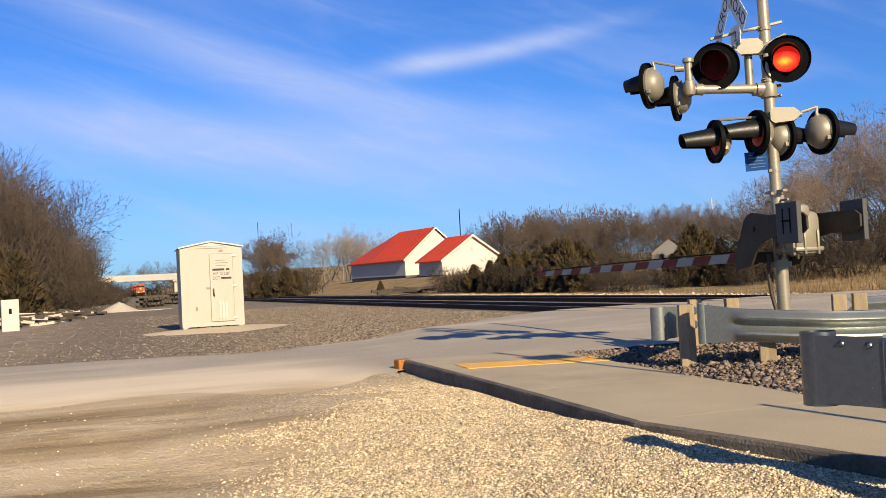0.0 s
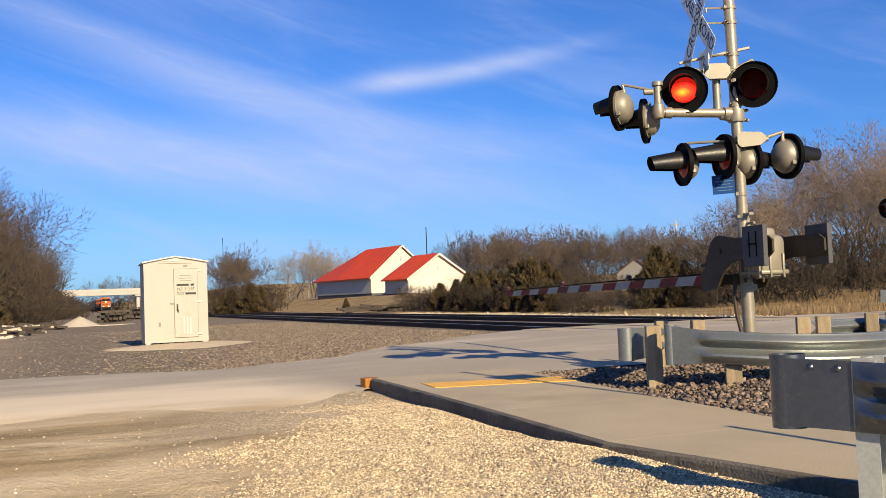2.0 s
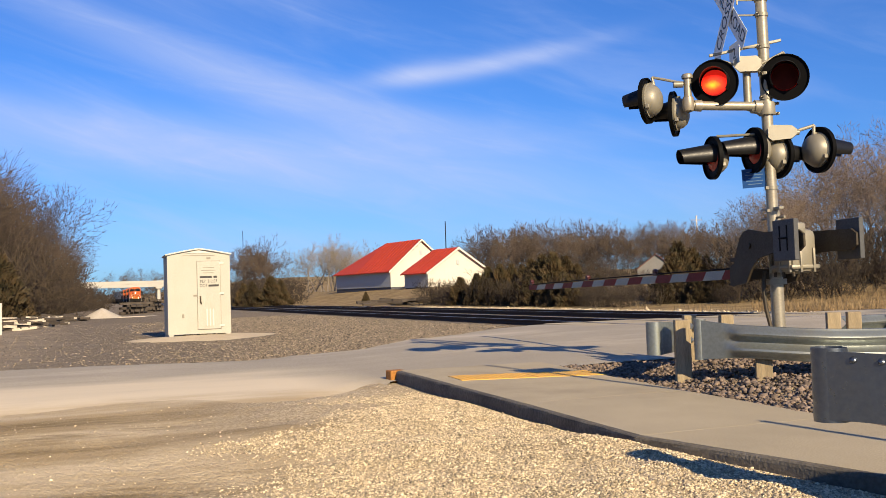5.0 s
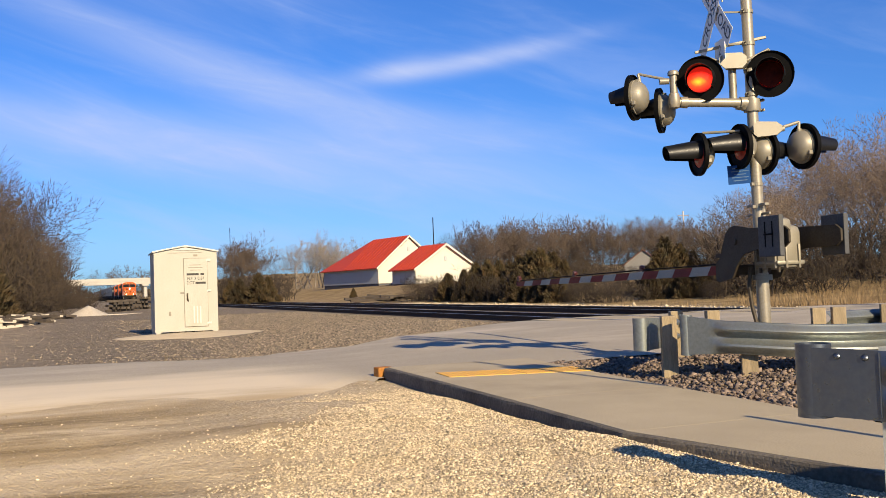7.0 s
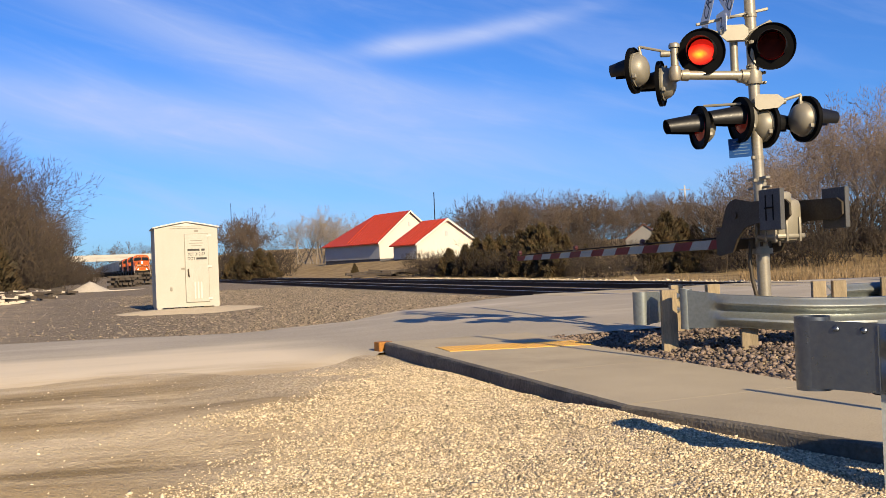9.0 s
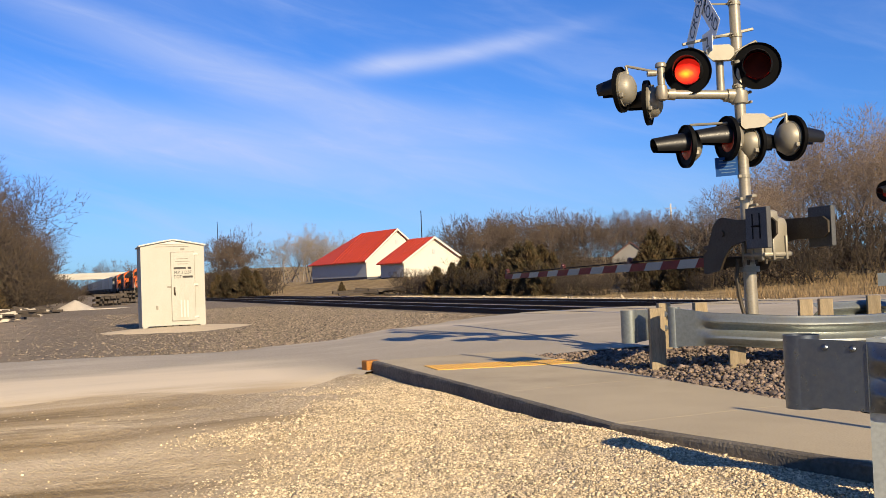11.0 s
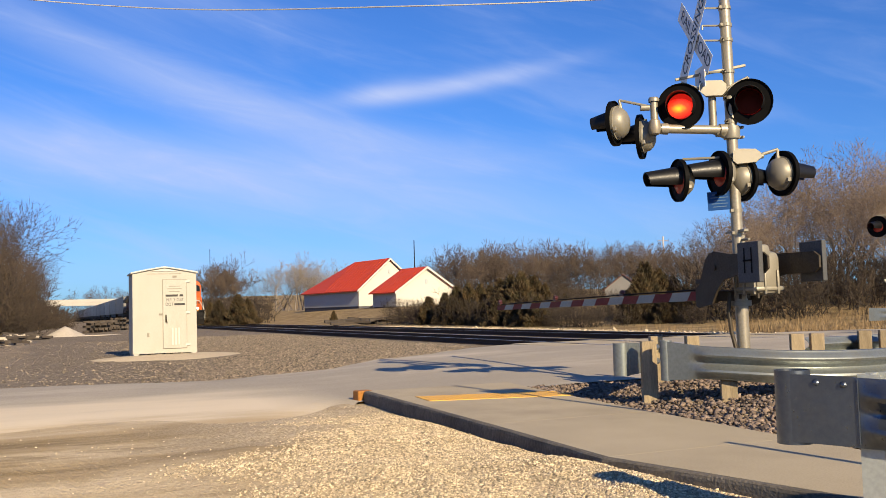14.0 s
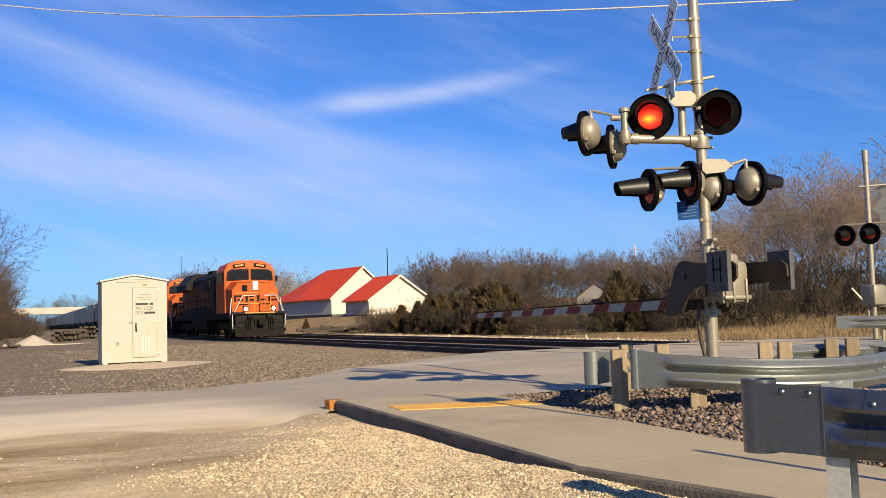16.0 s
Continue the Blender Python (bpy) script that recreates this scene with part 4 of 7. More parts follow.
    part("lamp_bracket", Shape().path([lean * 2.5, pd + Vector((0.08, 0, 0.0))], 0.03), CAST, sig)
    # boards
    n = Vector((-0.95, 0.30, 0))
    cb = lean * 4.02 + n * 0.37
    crossbuck(sig, cb, n)
    part("sign_channel", Shape().box(lean * 3.60 + L * 0.20 + Vector((0, 0, 0.02)), (0.80, 0.03, 0.03), pose(0, 0, 0, 0, -10, -24.3), 0.004), CAST, sig, "grey steel sign channel")
    plate = part("track_count_plate", Shape().box((0, 0, 0), (0.004, 0.30, 0.24)), WHITE_SHEET, sig, "white plate with the number of tracks", at=frame_to(lean * 3.55 + n * 0.33, n))
    t = part("letters", text_mesh("2", 0.17, LETTER, 0.001), None, plate)
    t.matrix_basis = Matrix.Translation((0.003, 0, 0)) @ pose(0, 0, 0, 90, 0, 90)
    for z in (3.62, 3.98, 4.15, 4.35):
        part("sign_bracket", Shape().path([lean * z, lean * z + n * 0.27, lean * z + n * 0.27 + Vector((0, 0, -0.05))], 0.011, 6), CAST, sig, "thin steel sign bracket")
    bs = part("notice_plate", Shape().box((0, 0, 0), (0.004, 0.26, 0.21)), BLUE_SIGN, sig, "small blue emergency notice plate", at=frame_to(at(6.90, 8.58, 2.12), (-0.55, -0.83)) @ pose(0, 0, 0, 2, 0, 0))
    bars = Shape()
    for k, w in enumerate((0.16, 0.19, 0.13, 0.18, 0.15)):
        bars.box((0.003, 0, 0.07 - k * 0.034), (0.002, w, 0.009))
    part("print_bars", bars, BLUE_PRINT, bs)
    # gate mechanism
    a = Vector((0.09, 0.995, 0)).normalized()          # along the lowered arm
    s_ = Vector((0.995, -0.09, 0))                      # the pivot's axis
    zc = 1.36

    def mech(u, w, z):
        return a * u + s_ * w + Vector((-0.012, 0, z))

    rotm = pose(0, 0, 0, 0, 0, math.degrees(math.atan2(a.y, a.x)))
    body = Shape().box(mech(-0.25, 0.06, zc - 0.02), (0.38, 0.33, 0.48), rotm, 0.085).box(mech(-0.25, 0.06, zc - 0.19), (0.405, 0.355, 0.05), rotm, 0.02)
    body.box(mech(-0.30, -0.02, zc + 0.20), (0.28, 0.24, 0.18), rotm, 0.05).box(mech(-0.30, -0.02, zc + 0.29), (0.10, 0.10, 0.06), rotm, 0.01)
    part("gate_mechanism", body, CAST, sig, "rounded cast aluminium gate machine", True)
    ribs = Shape()
    for u in (-0.42, -0.25, -0.08):
        ribs.box(mech(u + 0.02, -0.108, zc - 0.10), (0.03, 0.03, 0.30), rotm, 0.01)
    for w in (0.0, 0.16):
        ribs.box(mech(-0.445, w, zc - 0.12), (0.03, 0.03, 0.26), rotm, 0.01)
    ribs.tube(mech(-0.02, 0.05, zc + 0.22), mech(-0.02, 0.05, zc + 0.42), 0.02).tube(mech(-0.2, 0, zc + 0.36), mech(0.2, 0, zc + 0.36), 0.014)
    tagged(part("machine_ribs", ribs, CAST, sig, smooth=True), kind="stuff")
    for u in (-0.42, -0.25, -0.1):
        part("bolt", Shape().tube(mech(u, -0.08, zc - 0.29), mech(u, -0.08, zc - 0.24), 0.018, n=6), DARKSTEEL, sig)
    part("saddle_clamp", Shape().lathe([(-0.03, 0.075), (-0.03, 0.11), (0.03, 0.11), (0.03, 0.075)], lean * 1.02, (0, 0, 1), 18), CAST, sig, smooth=True)
    # tee, elbow flanges and set bolts where the arm meets the mast
    ju = Shape().lathe([(-0.07, 0.064), (-0.07, 0.088), (-0.05, 0.092), (0.05, 0.092), (0.07, 0.088), (0.07, 0.064)], lean * 2.93, (0, 0, 1), 20)
    ju.tube(lean * 2.93 + R * 0.02, lean * 2.95 + L * 0.17, 0.068, 0.060, 16)
    for dz in (-0.055, 0.055):
        ju.box(lean * (2.93 + dz) + R * 0.10, (0.07, 0.05, 0.026), pose(0, 0, 0, 0, 0, -24.3), 0.005)
    part("pipe_tee", ju, CAST, sig, "cast pipe tee clamped to the mast", True)
    for dz in (-0.055, 0.055):
        c = lean * (2.93 + dz) + R * 0.11
        part("bolt", Shape().tube(c + Vector((-0.03, -0.05, 0)), c + Vector((0.03, 0.05, 0)), 0.011, n=6), DARKSTEEL, sig)
    for z in (3.05, 3.32, 3.62, 3.98):
        c = lean * z + Vector((-0.085, -0.03, 0))
        part("bolt", Shape().tube(c + Vector((0, -0.03, 0)), c + Vector((0, 0.03, 0)), 0.010, n=6), DARKSTEEL, sig)
    part("clamp_bar", Shape().box(lean * 1.82, (0.34, 0.06, 0.03), rotm, 0.006), CAST, sig)
    cable = [mech(0.0, -0.14, zc - 0.22), mech(0.01, -0.16, zc - 0.42), mech(-0.01, -0.15, zc - 0.65), mech(-0.06, -0.12, zc - 0.9), mech(-0.10, -0.12, 0.15), mech(-0.08, -0.10, 0.0)]
    part("cable", Shape().path(cable, 0.022, 8), DARKSTEEL, sig, "black flexible cable conduit", True)
    # gate: both side levers, weights and the long striped arm
    gate = part("gate", Shape().tube(mech(0, -0.34, zc + 0.06), mech(0, 0.34, zc + 0.06), 0.035, n=12), DARKSTEEL, sig, "lowered crossing gate with counterweights")
    lever = [(-0.86, 0.12), (-0.94, 0.07), (-0.94, -0.05), (-0.86, -0.10), (-0.40, -0.10), (-0.16, -0.14), (-0.02, -0.26), (0.08, -0.40), (0.34, -0.44), (0.40, -0.42), (0.40, -0.22), (0.32, -0.18), (0.18, 0.10), (0.10, 0.16), (0.0, 0.18), (-0.30, 0.13)]
    for w, outline in ((-0.31, lever), (0.31, lever)):
        part("lever", Shape().prism(outline, lambda p: mech(p[0], w - 0.012, zc + 0.06 + p[1]), lambda p: mech(p[0], w + 0.012, zc + 0.06 + p[1])), DARKSTEEL, gate, "dark brown steel gate lever")
    for w, uu in ((-0.37, -0.72), (0.37, -0.76)):
        wt = part("counterweight", Shape().box(mech(uu, w, zc + 0.08), (0.36, 0.055, 0.42), rotm, 0.008), WEIGHT, gate, "grey iron counterweight slab")
        sl = Shape()
        for d in (-0.06, 0.06):
            sl.box(mech(uu + d, w + (-0.029 if w < 0 else 0.029), zc + 0.10), (0.018, 0.004, 0.26), rotm)
        sl.tube(mech(uu - 0.07, w * 1.09, zc + 0.1), mech(uu + 0.07, w * 1.09, zc + 0.1), 0.009)
        part("slot", sl, BLACK, wt)
    root = mech(0.42, -0.12, zc - 0.24)
    part("arm_adapter", Shape().box(mech(0.32, 0, zc - 0.25), (0.16, 0.62, 0.12), rotm, 0.01).box(mech(0.40, -0.12, zc - 0.23), (0.12, 0.12, 0.20), rotm, 0.01).box(mech(0.36, -0.29, zc - 0.08), (0.10, 0.04, 0.05), rotm, 0.004), DARKSTEEL, gate)
    tip = at(7.80, 16.2, 0.99)
    d = (tip - root)
    length = d.length
    d.normalize()
    count = 17
    for k in range(count):
        f0, f1 = length * k / count, length * (k + 1) / count
        h0, h1 = 0.055 - 0.012 * k / count, 0.055 - 0.012 * (k + 1) / count
        sh = Shape()
        V = []
        for f, h in ((f0, h0), (f1, h1)):
            c = root + d * f
            slant = d * 0.05 if 0 < f < length - 0.01 else d * 0.0
            for dw, dz in ((-0.02, -h), (0.02, -h), (0.02, h), (-0.02, h)):
                V.append(c + s_ * dw + slant * (1 if dz < 0 else -1) + Vector((0, 0, dz)))
        sh.add(V, [(0, 1, 2, 3), (4, 7, 6, 5), (0, 4, 5, 1), (1, 5, 6, 2), (2, 6, 7, 3), (3, 7, 4, 0)])
        part("arm_stripe", sh, RED_SHEET if k % 2 == 0 else GREY_SHEET, gate, "red arm stripe" if k % 2 == 0 else "grey-white arm stripe")
    for f in (0.30, 0.62, 0.985):
        c = root + d * (length * f) + Vector((0, 0, 0.06))
        gl = part("gate_lamp", Shape().box(c + Vector((0, 0, 0.012)), (0.05, 0.10, 0.03)).lathe([(-0.03, 0.001), (-0.03, 0.026), (-0.015, 0.033), (0.015, 0.033), (0.03, 0.026), (0.03, 0.001)], c + Vector((0, 0, 0.05)), (1, 0.1, 0), 16), GATE_RED, gate, "small red gate lamp", True)
    part("lamp_wire", Shape().path([root + Vector((0, 0, 0.07)), root + d * length * 0.3 + Vector((0, 0, 0.075)), root + d * length * 0.62 + Vector((0, 0, 0.07)), root + d * length * 0.98 + Vector((0, 0, 0.06))], 0.009, 6), BLACK, gate)
    return lit


LIT = crossing_signal()


def far_signal():
    base = Vector((21.1, 18.7, 0.1))
    sig = thing("crossing_signal", "silver crossing signal mast beyond the tracks", "crossing signal", Matrix.Translation(base))
    part("mast", Shape().tube((0, 0, -0.3), (0, 0, 5.05), 0.075, 0.068, 14).tube((0, 0, 4.75), (0, 0, 5.1), 0.085, 0.085, 14), ALUM, sig, "pale pipe mast", True)
    face = (-0.80, -0.60)
    for off, z in ((-0.62, 2.78), (0.0, 2.80)):
        signal_lamp(sig, Vector((0.66, -0.75, 0)) * off * 1.0 + Vector((-0.12, -0.12, z)), (-0.95, -0.25), r=0.29)
    signal_lamp(sig, Vector((0.66, -0.75, 0)) * 0.85 + Vector((0, 0, 2.80)), (0.95, 0.2), r=0.29)
    part("cross_arm", Shape().tube(Vector((-0.41, 0.47, 3.08)), Vector((0.60, -0.66, 3.1)), 0.03), CAST, sig)
    part("sign_bracket", Shape().tube((-0.2, 0.1, 4.1), (0.8, -0.5, 4.15), 0.03), CAST, sig)
    crossbuck(sig, Vector((0.45, -0.35, 3.85)), Vector((0.9, 0.35, 0)), False)
    part("back_plate", Shape().box((0, 0, 0), (0.01, 0.6, 0.45), pose(0, 0, 0, 0, 0, 20)), GREY_SHEET, sig, at=pose(0.45, -0.35, 3.25))
    part("gate_mechanism", Shape().box((0, 0, 1.15), (0.45, 0.5, 0.55), None, 0.06), CAST, sig, "cast gate machine", True)
    part("gate_frame", Shape().path([(-0.45, 0.3, 1.35), (-0.1, 0.1, 0.85), (0.75, -0.7, 0.85), (0.25, -0.2, 1.35)], 0.03, 6).path([(-0.1, 0.1, 0.85), (-0.1, 0.1, 0.5), (0.75, -0.7, 0.5)], 0.03, 6), ALUM, sig)
    part("gate_arm", Shape().box((0.35, -2.4, 0.68), (0.05, 4.4, 0.12)), RED_SHEET, sig, "dark red gate arm")


far_signal()

# ---- guardrails ----
W_PROF = [(0.0, 0.156), (0.018, 0.150), (0.030, 0.128), (0.075, 0.098), (0.083, 0.078), (0.075, 0.058), (0.012, 0.022), (0.0, 0.0), (0.012, -0.022), (0.075, -0.058), (0.083, -0.078), (0.075, -0.098), (0.030, -0.128), (0.018, -0.150), (0.0, -0.156)]


def smooth_path(pts, n=10):
    P = [Vector(p) for p in pts]
    out = []
    for i in range(len(P) - 1):
        p0, p1, p2, p3 = P[max(i - 1, 0)], P[i], P[i + 1], P[min(i + 2, len(P) - 1)]
        for k in range(n):
            t = k / n
            out.append(0.5 * ((2 * p1) + (p2 - p0) * t + (2 * p0 - 5 * p1 + 4 * p2 - p3) * t * t + (3 * p1 - p0 - 3 * p2 + p3) * t ** 3))
    return out + [P[-1]]


def w_beam(pts, start_flat=0.0, flare=0.07):
    """A corrugated beam along pts (its mid height), corrugations to the right of the way; the first metres flatten into an end shoe."""
    s = Shape()
    V, F = [], []
    q = len(W_PROF)
    run = 0.0
    for i, p in enumerate(pts):
        d = (pts[min(i + 1, len(pts) - 1)] - pts[max(i - 1, 0)])
        d.z = 0
        d.normalize()
        side = Vector((d.y, -d.x, 0))
        if i:
            run += (p - pts[i - 1]).length
        k = min(1.0, run / start_flat) if start_flat else 1.0
        k = 0.0 if k < 0.75 else (k - 0.75) / 0.25
        tall = 1.0 + flare * (1 - (min(1.0, run / start_flat) if start_flat else 1.0))
        for t in (0.0, -0.006):
            for o, z in W_PROF:
                V.append(p + side * (o * k + 0.03 * (1 - k) + t) + Vector((0, 0, z * tall)))
    m = 2 * q
    for i in range(len(pts) - 1):
        for j in range(q - 1):
            F += [(i * m + j, i * m + j + 1, (i + 1) * m + j + 1, (i + 1) * m + j), (i * m + q + j, (i + 1) * m + q + j, (i + 1) * m + q + j + 1, i * m + q + j + 1)]
        for j in (0, q - 1):
            F.append((i * m + j, (i + 1) * m + j, (i + 1) * m + q + j, i * m + q + j))
    for i in (0, len(pts) - 1):
        F += [(i * m + j, i * m + j + 1, i * m + q + j + 1, i * m + q + j) for j in range(q - 1)]
    return s.add(V, F)


def end_curl(c, d, side, r=0.075, h=0.166):
    """The rolled end of a terminal shoe: a bent sheet, open at the back."""
    s = Shape()
    V, F = [], []
    n = 14
    for j, rr in enumerate((r, r - 0.006)):
        for zz in (-h, h):
            for i in range(n + 1):
                a = radians(-95 + 245 * i / n)
                V.append(c + side * (rr * math.cos(a)) - d * (rr * math.sin(a)) - side * (r - 0.03) * 0 + Vector((0, 0, zz)))
    q = n + 1
    for i in range(n):
        F += [(i, i + 1, q + i + 1, q + i), (2 * q + i, 3 * q + i, 3 * q + i + 1, 2 * q + i + 1), (q + i, q + i + 1, 3 * q + i + 1, 3 * q + i), (i, 2 * q + i, 2 * q + i + 1, i + 1)]
    F += [(0, q, 3 * q, 2 * q), (n, 2 * q + n, 3 * q + n, q + n)]
    return s.add(V, F)


def bolt_row(pts_along):
    s = Shape()
    for p, n in pts_along:
        s.lathe([(0, 0.016), (0.008, 0.015), (0.014, 0.008), (0.016, 0.0001)], p, n, 12)
    return s


def wood_post(p, h=0.72, rz=0, size=(0.115, 0.16)):
    po = thing("guardrail_post", "weathered square timber guardrail post", "post", pose(p[0], p[1], -0.15, 0, 0, rz), group="timber guardrail posts")
    bm = Shape().box((0, 0, (h + 0.1) / 2), (size[0], size[1], h + 0.1), None, 0.008)
    part("timber", bm, TIMBER, po)
    return po


def steel_post(parent, p, z0, z1, rz):
    s = Shape()
    for w in (-0.075, 0.075):
        s.box((0, w, (z0 + z1) / 2), (0.10, 0.008, z1 - z0))
    s.box((0, 0, (z0 + z1) / 2), (0.006, 0.145, z1 - z0))
    return part("post", s, ZINC_SUNLIT, parent, "galvanised steel I-post", at=pose(p[0], p[1], 0, 0, 0, rz))


def guardrails():
    # beside the camera, over the kerb
    g = thing("guardrail", "galvanised steel guardrail with a rolled end on an I-post", "guardrail", group="guardrails round the crossing")
    pts = smooth_path([(3.167, 3.528, 0.498), (3.292, 3.311, 0.490), (3.467, 3.008, 0.470), (3.767, 2.49, 0.462), (4.10, 1.80, 0.462), (4.55, 0.4, 0.462), (4.95, -1.4, 0.462)], 16)
    d = Vector((0.5, -0.866, 0))
    side = Vector((d.y, -d.x, 0))
    part("beam", w_beam(pts, 0.42, 0.0), ZINC_SHADED, g, "corrugated steel beam", True)
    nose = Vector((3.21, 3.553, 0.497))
    part("end_shoe", Shape().lathe([(-0.171, 0.076), (-0.171, 0.081), (0.171, 0.081), (0.171, 0.076), (-0.171, 0.076)], nose, (0, 0, 1), 36), ZINC_SHADED, g, "rolled steel end shoe, open at the top", True)
    part("splice_plate", w_beam([p + side * 0.004 for p in pts if 2.60 < p.y < 3.12]), ZINC_SHADED, g, "lapped beam joint", True)
    part("shoe_lap", Shape().box(pts[0] + d * 0.31 + side * 0.033 + Vector((0, 0, -0.008)), (0.006, 0.012, 0.29), pose(0, 0, 0, 0, 0, -60), 0.002), ZINC_SHADED, g, "raw edge of the lapped shoe")
    for dist, dz in ((0.13, 0.118), (0.25, 0.112)):
        part("bolt", bolt_row([(pts[0] + d * dist + side * 0.030 + Vector((0, 0, dz)), side + Vector((0, 0, 0.4)))]), ZINC_SHADED, g)
    for dist in (0.53, 0.67, 0.81):
        part("bolt", bolt_row([(pts[0] + d * dist + side * 0.072 + Vector((0, 0, 0.075)), side + Vector((0, 0, 1.2)))]), ZINC_SHADED, g)
    part("slot", Shape().box(pts[0] + d * 0.62 + side * 0.016 + Vector((0, 0, -0.03)), (0.006, 0.05, 0.018), pose(0, 0, 0, 0, 0, 30)), BLACK, g)
    steel_post(g, (3.416, 3.268), -0.25, 0.655, 120)
    # curved rail in front of the mast
    g = thing("guardrail", "curved galvanised guardrail in front of the signal mast", "guardrail", group="guardrails round the crossing")
    pts = smooth_path([(5.56, 7.84, 0.435), (5.86, 7.40, 0.41), (6.36, 6.98, 0.37), (7.10, 6.80, 0.355), (7.90, 6.96, 0.365), (8.60, 7.48, 0.375), (9.05, 8.15, 0.375)], 10)
    d = (pts[3] - pts[0]).normalized()
    side = Vector((d.y, -d.x, 0))
    part("beam", w_beam(pts, 0.40, 0.22), GALV, g, "corrugated curved steel beam", True)
    part("end_shoe", end_curl(pts[0] - side * 0.02, d, side, 0.06, 0.197), GALV, g, "rolled steel end shoe", True)
    part("bolt", bolt_row([(pts[38] + Vector((0.02, -0.08, 0.02)), Vector((0, -1, 0))), (pts[42] + Vector((0.03, -0.08, 0.08)), Vector((0, -1, 0)))]), GALV, g)
    # rail that leads away behind the mast
    g = thing("guardrail", "galvanised guardrail with rounded end behind timber posts", "guardrail", group="guardrails round the crossing")
    pts = smooth_path([(5.48, 8.46, 0.425), (5.70, 8.55, 0.425), (6.06, 8.86, 0.42), (6.40, 9.26, 0.415), (6.66, 9.72, 0.41)], 8)
    d = (pts[3] - pts[0]).normalized()
    side = Vector((d.y, -d.x, 0))
    part("beam", w_beam(pts, 0.35), GALV, g, "corrugated steel beam", True)
    part("end_shoe", end_curl(pts[0] - side * 0.03, d, side, 0.085, 0.17), GALV, g, "rounded steel end shoe", True)
    g2 = thing("guardrail", "galvanised guardrail half hidden behind timber posts", "guardrail", group="guardrails round the crossing")
    part("beam", w_beam(smooth_path([(7.95, 8.52, 0.40), (8.8, 8.50, 0.40), (9.8, 8.36, 0.40), (11.2, 8.1, 0.40)], 8)), GALV, g2, "corrugated steel beam", True)
    wood_post((5.61, 8.20), 0.665, -28, (0.15, 0.18))
    wood_post((6.00, 7.46), 0.55, -35, (0.15, 0.18))
    for x, y, rz in ((6.50, 9.34, -25), (6.74, 8.98, -25), (7.64, 8.30, -35), (7.84, 8.21, -35), (8.68, 8.34, -40), (8.90, 8.24, -40)):
        wood_post((x, y), 0.665, rz, (0.14, 0.16))
    # beyond the tracks
    g = thing("guardrail", "galvanised guardrail beyond the tracks", "guardrail", group="guardrails round the crossing")
    pts = smooth_path([(19.5, 18.5, 0.55), (20.4, 17.6, 0.55), (22, 16.4, 0.55), (25, 14.4, 0.55)], 8)
    part("beam", w_beam(pts, 0.5), GALV, g, "corrugated steel beam", True)
    for x, y in ((20.4, 17.8), (22.0, 16.6), (23.8, 15.4)):
        wood_post((x, y), 0.72, -40)


guardrails()


def sign_post(x, y, h, r, plate, label):
    p = thing("sign_post", label, "sign", pose(x, y, 0))
    part("pole", Shape().tube((0, 0, -0.3), (0, 0, h), r, r, 10), GALV, p)
    if plate:
        part("plate", Shape().box((0.10, 0.03, h - 0.62), (0.55, 0.006, 0.30), None, 0.002), GREY_SHEET, p, "flat sign plate")


sign_post(5.40, 3.60, 3.72, 0.030, True, "slender galvanised pole with a small sign plate beside the walk")
sign_post(4.64, 2.35, 1.50, 0.028, False, "short galvanised marker pole beside the walk")

# ---- equipment cabinet ----


